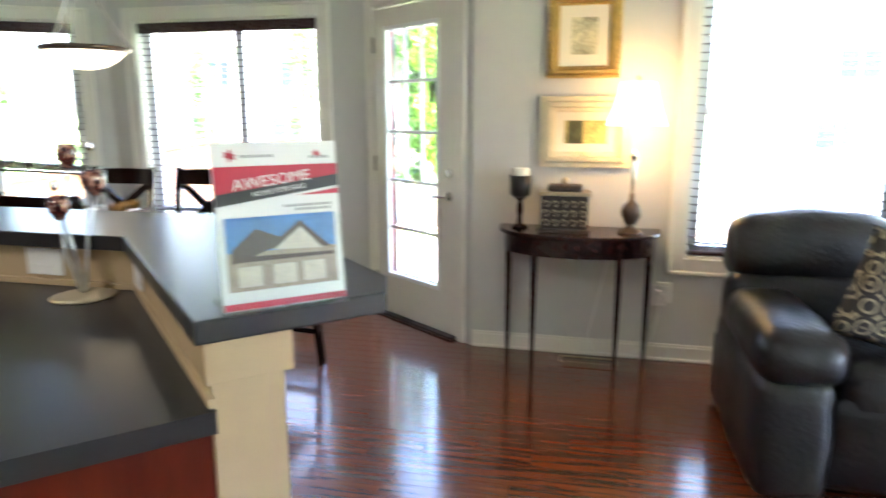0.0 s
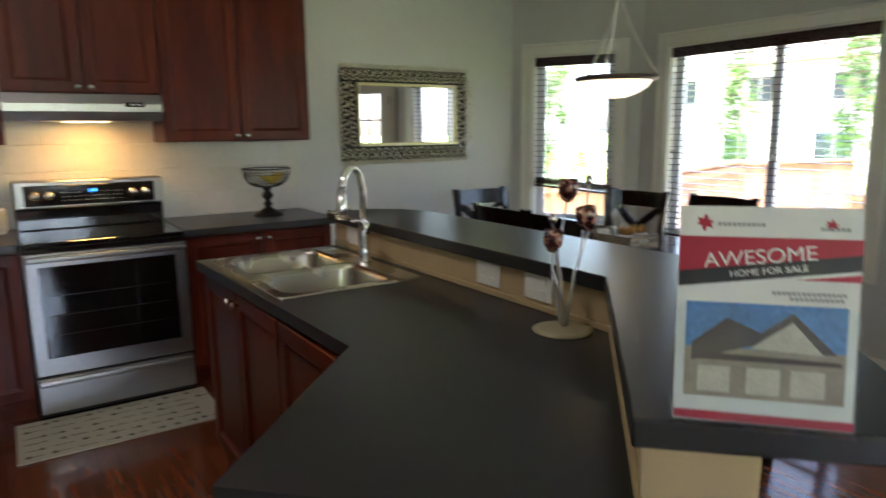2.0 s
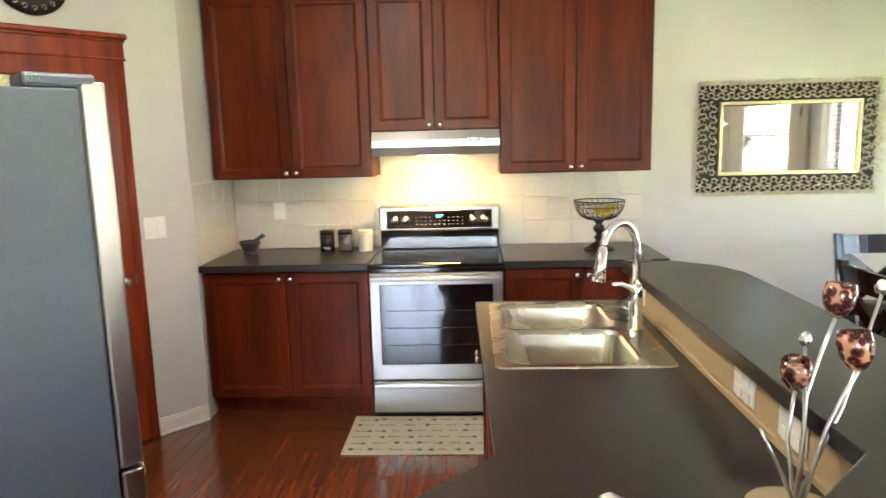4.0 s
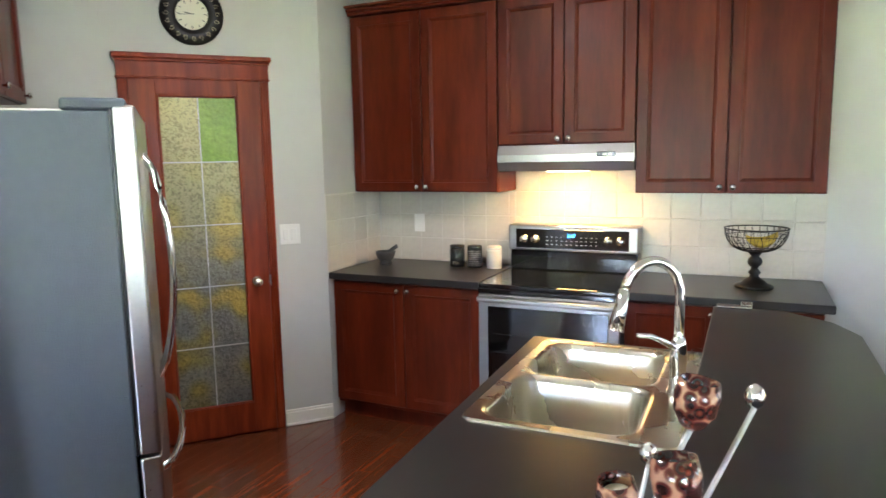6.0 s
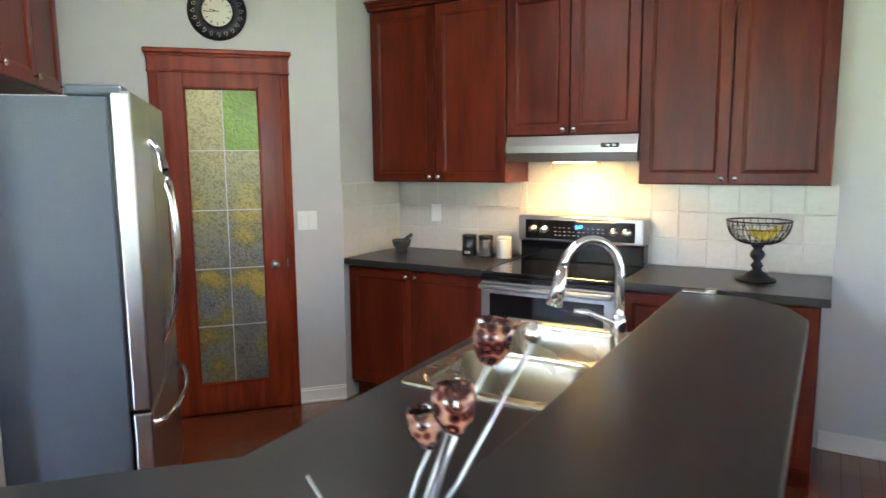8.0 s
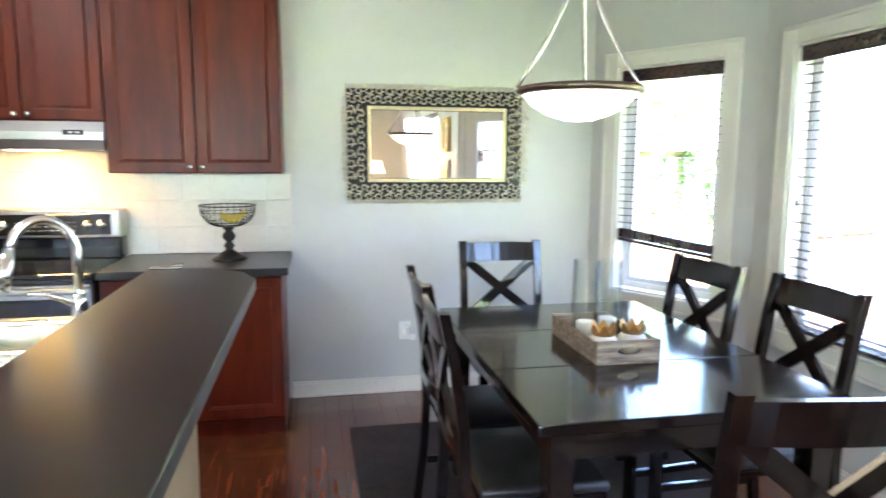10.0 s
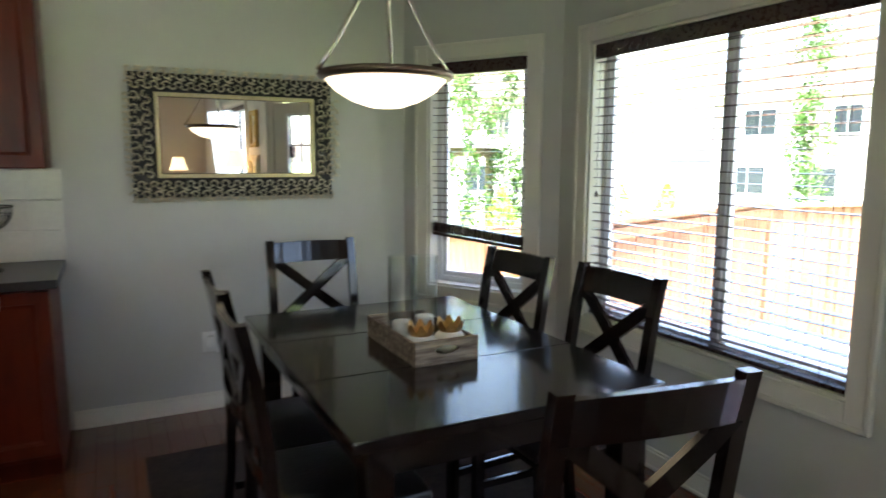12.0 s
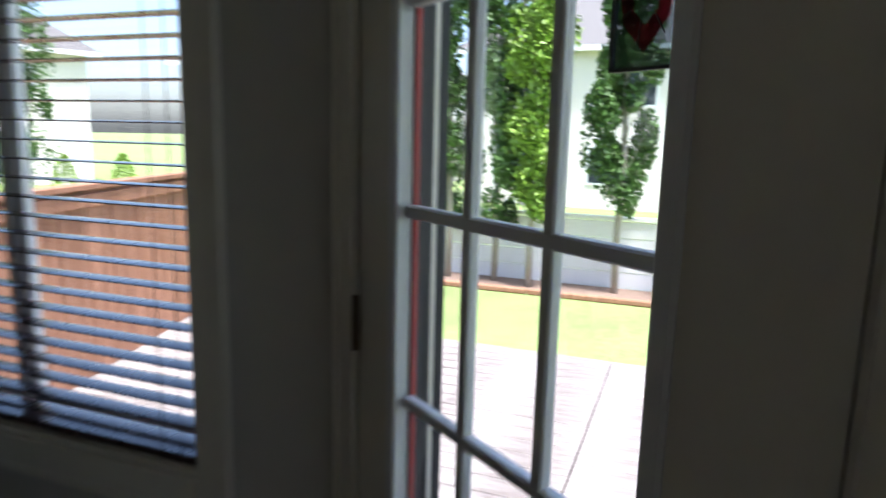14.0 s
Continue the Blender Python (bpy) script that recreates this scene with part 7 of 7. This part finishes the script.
while y > -15:
    part("timber", box(13.62, 13.73, y - 2.38, y, GZ, GZ + 0.10, 0.02), M["fence"], edge)
    y -= 2.4


def leaf_mass(place, count, size, seed, spread):
    """Leaves as small folded quads; place(rnd) gives a point of the crown."""
    rn = np.random.RandomState(seed)
    verts, faces = [], []
    for k in range(count):
        p = place(rn)
        s = size * rn.uniform(0.6, 1.25)
        u = rn.normal(size=3)
        u /= np.linalg.norm(u)
        w = np.cross(u, rn.normal(size=3))
        w /= np.linalg.norm(w)
        n = np.cross(u, w) * 0.25 * s
        i = len(verts)
        verts += [tuple(p - u * s), tuple(p + w * s * 0.7 + n), tuple(p + u * s), tuple(p - w * s * 0.7 + n)]
        faces += [(i, i + 1, i + 2), (i, i + 2, i + 3)]
    me = bpy.data.meshes.new("crown")
    me.from_pydata(verts, [], faces)
    return me


def column_crown(height, radius, base, seed, count, size=0.055):
    rn0 = np.random.RandomState(seed + 50)
    lobes = [(rn0.uniform(0, 1) ** 0.9, rn0.uniform(0, 2 * math.pi), rn0.uniform(0.2, 0.8), rn0.uniform(0.16, 0.34)) for _ in range(46)]

    def place(rn):
        t, an, rr, br = lobes[rn.randint(len(lobes))]
        prof = radius * (0.35 + 0.65 * math.sin(math.pi * min(1, t * 0.85 + 0.12)) ** 0.8)
        c = np.array([math.cos(an) * prof * rr, math.sin(an) * prof * rr, base + t * height])
        d = rn.normal(size=3)
        d /= np.linalg.norm(d)
        return c + d * br * np.array([1, 1, 1.7]) * rn.uniform(0.5, 1.0)
    return leaf_mass(place, count, size, seed, 0)


def column_tree(x, y, height, radius, seed, leaf, label, base=1.1, count=11500, meshes={}):
    t = thing("tree", (x, y, GZ), label=label, category="tree")
    rn = random.Random(seed)
    pts = [(rn.uniform(-0.03, 0.03) * k, rn.uniform(-0.03, 0.03) * k, k * (height + base) / 7) for k in range(8)]
    pts[0] = (0, 0, 0)
    part("trunk", tube(pts, 0.06, 9, 0.012), M["bark"], t, smooth=True)
    bm = bmesh.new()
    for k in range(22):
        z = base + (height * 0.9) * k / 22
        an = rn.uniform(0, 6.28)
        r = radius * 0.75
        add_tube(bm, [(0, 0, z), (r * 0.4 * math.cos(an), r * 0.4 * math.sin(an), z + 0.25), (r * 0.8 * math.cos(an), r * 0.8 * math.sin(an), z + 0.65)], 0.014, 5, 0.004)
    part("limbs", bm, M["bark"], t)
    me = column_crown(height, radius, base, seed, count)
    me.materials.append(leaf)
    ob = new("crown", me)
    ob.parent = t
    return t


column_tree(14.25, 0.55, 6.2, 0.62, 11, M["leaf"], "tall narrow aspen with dense green leaves by the fence")
column_tree(14.35, -0.30, 6.4, 0.60, 12, M["leaf"], "tall narrow aspen with dense green leaves by the fence")
column_tree(14.10, -1.00, 4.8, 0.52, 13, M["leaf_light"], "young narrow aspen with bright lime leaves", 1.0)
column_tree(14.25, -2.45, 6.0, 0.66, 14, M["leaf"], "tall narrow aspen with a pale bare lower trunk", 1.5)
column_tree(14.30, -4.1, 6.2, 0.55, 15, M["leaf"], "tall narrow aspen with dense green leaves by the fence")
column_tree(14.25, -5.8, 5.8, 0.55, 16, M["leaf"], "tall narrow aspen with dense green leaves by the fence")
for k, (x, y) in enumerate(((9.8, 10.4), (11.2, 10.9), (12.6, 10.3), (14.3, 11.2), (17.8, 7.0), (19.0, 4.4), (6.0, 11.5))):
    column_tree(x, y, 5.4, 0.8, 30 + k, M["leaf"], "leafy green tree beyond the brown fence", 0.8, 3200)


def shrub(x, y, h, seed):
    s = thing("shrub", (x, y, GZ), label="small pointed green shrub behind the fence", category="shrub", group="shrubs behind the fence")

    def place(rn):
        t = rn.uniform(0, 1)
        an = rn.uniform(0, 6.28)
        r = 0.45 * (1 - t) ** 0.7 * rn.uniform(0.5, 1.0) + 0.03
        return np.array([r * math.cos(an), r * math.sin(an), 0.9 + t * h])
    me = leaf_mass(place, 900, 0.035, seed, 0)
    me.materials.append(M["leaf_light"])
    ob = new("crown", me)
    ob.parent = s
    part("trunk", tube([(0, 0, 0), (0, 0, 1.4)], 0.03, 6), M["bark"], s)


for k, (x, y) in enumerate(((9.4, 8.2), (10.6, 8.4), (11.7, 8.2), (12.9, 8.4), (14.2, 8.2))):
    shrub(x, y, 1.15, 60 + k)


def house(x, y, rz, w, d, storeys, label, wins):
    hs = thing("house", (x, y, GZ), rz, label=label, category="house")
    h = storeys * 2.8 + 0.4
    part("wall", box(-w / 2, w / 2, -d / 2, d / 2, 0, h), M["siding"], hs)
    bm = bmesh.new()
    for k in range(int(h / 0.2)):
        add_box(bm, -w / 2 - 0.015, w / 2 + 0.015, -d / 2 - 0.015, -d / 2 - 0.001, k * 0.2 + 0.02, k * 0.2 + 0.19)
    ob = part("siding_boards", bm, M["siding"], hs)
    tagged(ob, kind="stuff")
    bm = bmesh.new()
    e = 0.5
    r = [bm.verts.new(p) for p in ((-w / 2 - e, -d / 2 - e, h), (w / 2 + e, -d / 2 - e, h), (w / 2 + e, d / 2 + e, h), (-w / 2 - e, d / 2 + e, h))]
    q = [bm.verts.new(p) for p in ((-w / 2 + d * 0.3, 0, h + d * 0.32), (w / 2 - d * 0.3, 0, h + d * 0.32))]
    bm.faces.new((r[0], r[1], q[1], q[0]))
    bm.faces.new((r[1], r[2], q[1]))
    bm.faces.new((r[2], r[3], q[0], q[1]))
    bm.faces.new((r[3], r[0], q[0]))
    bm.faces.new(r[::-1])
    part("roof", bm, M["roof"], hs)
    part("fascia_board", box(-w / 2 - e, w / 2 + e, -d / 2 - e - 0.02, -d / 2 - e, h - 0.2, h, 0.0), M["vinyl"], hs)
    for (wx, wz, ww, wh) in wins:
        win = part("window", box(wx - ww / 2 - 0.08, wx + ww / 2 + 0.08, -d / 2 - 0.06, -d / 2 - 0.016, wz - 0.08, wz + wh + 0.08), M["vinyl"], hs)
        for k in range(2):
            a = wx - ww / 2 + k * ww / 2 + 0.02
            part("pane", box(a, a + ww / 2 - 0.04, -d / 2 - 0.066, -d / 2 - 0.061, wz, wz + wh), M["dark_pane"], win)
    return hs


W2 = [(-4.5, 1.0, 1.8, 1.3), (-1.0, 1.0, 1.4, 1.3), (3.5, 0.4, 1.8, 2.0), (-4.0, 3.9, 1.6, 1.2), (0.0, 3.9, 1.2, 1.2), (4.0, 3.9, 1.6, 1.2)]
house(33, -1.5, -90, 13, 9, 2, "pale two-storey house behind the back fence", W2)
house(36, 15.5, -80, 13, 9, 2, "pale two-storey house beyond the garden corner", W2)
house(22, 30, -25, 14, 9, 2, "pale two-storey house beyond the brown fence", W2)
house(5, 30, 0, 13, 9, 2, "pale two-storey house beyond the brown fence", W2)
house(34, -19, -95, 13, 9, 2, "pale two-storey house behind the back fence", W2)
house(-16, 26, 20, 13, 9, 2, "pale two-storey house beyond the brown fence", W2)

paz = thing("gazebo", (9.2, 12.8, GZ), 10, label="timber garden gazebo with a light hipped roof beyond the fence", category="gazebo")
for x in (-1.6, 1.6):
    for y in (-1.6, 1.6):
        part("post", box(x - 0.09, x + 0.09, y - 0.09, y + 0.09, 0, 2.7, 0.01), M["barnwood"], paz)
for b in ((-1.9, 1.9, -1.72, -1.5), (-1.9, 1.9, 1.5, 1.72), (-1.72, -1.5, -1.49, 1.49), (1.5, 1.72, -1.49, 1.49)):
    part("beam", box(*b, 2.701, 2.92, 0.01), M["barnwood"], paz)
bm = bmesh.new()
r = [bm.verts.new(p) for p in ((-2.2, -2.2, 2.93), (2.2, -2.2, 2.93), (2.2, 2.2, 2.93), (-2.2, 2.2, 2.93))]
q = bm.verts.new((0, 0, 4.0))
for k in range(4):
    bm.faces.new((r[k], r[(k + 1) % 4], q))
bm.faces.new(r[::-1])
part("roof", bm, M["siding"], paz)

# ---- many small pieces: wall tiles, then the floor's strips ----
build_backsplash()


def build_floor():
    wd = 0.083
    rn = random.Random(9)
    cells = []
    x = -2.3
    while x < 4.3:
        y = 0.15 - rn.uniform(0, 1.0)
        cells.append((x, y, 0.15))
        while y > -9.2:
            ln = rn.choice((0.45, 0.60, 0.75, 0.90, 1.05, 1.20))
            cells.append((x, y - ln, y))
            y -= ln
        x += wd
    cells = [(a, max(b, -9.2), min(c, 0.15)) for a, b, c in cells]
    cells = [c for c in cells if c[2] - c[1] > 0.05]

    def far(c):
        return math.hypot(c[0] - 1.0, ((c[1] + c[2]) / 2 + 3.6) * 0.9)
    cells.sort(key=far)
    store = {}
    for (a, y0, y1) in cells[:300]:
        ln = round(y1 - y0, 2)
        if ln not in store:
            ob = part("plank", box(0.0006, wd - 0.0006, 0.0006, ln - 0.0006, -0.0195, 0.0, 0.0011), M["plank"], floor)
            store[ln] = ob.data
        else:
            ob = new("plank", store[ln])
            ob.parent = floor
        ob.location = (a, y0, rn.uniform(-0.0003, 0.0))
    verts, faces = [], []
    e = 0.0011
    for (a, y0, y1) in cells[300:]:
        i = len(verts)
        x0, x1 = a + 0.0006, a + wd - 0.0006
        p0, p1 = y0 + 0.0006, y1 - 0.0006
        verts += [(x0, p0, -0.0195), (x1, p0, -0.0195), (x1, p1, -0.0195), (x0, p1, -0.0195), (x0, p0, -e), (x1, p0, -e), (x1, p1, -e), (x0, p1, -e),
                  (x0 + e, p0 + e, 0), (x1 - e, p0 + e, 0), (x1 - e, p1 - e, 0), (x0 + e, p1 - e, 0)]
        for k in range(4):
            j = (k + 1) % 4
            faces += [(i + k, i + j, i + 4 + j, i + 4 + k), (i + 4 + k, i + 4 + j, i + 8 + j, i + 8 + k)]
        faces.append((i + 8, i + 9, i + 10, i + 11))
    me = bpy.data.meshes.new("floor_strips")
    me.from_pydata(verts, [], faces)
    me.materials.append(M["plank"])
    ob = new("floor_strips", me)
    ob.parent = floor
    tagged(ob, "glossy cherry-stained hardwood strips", "", "", "stuff")


build_floor()
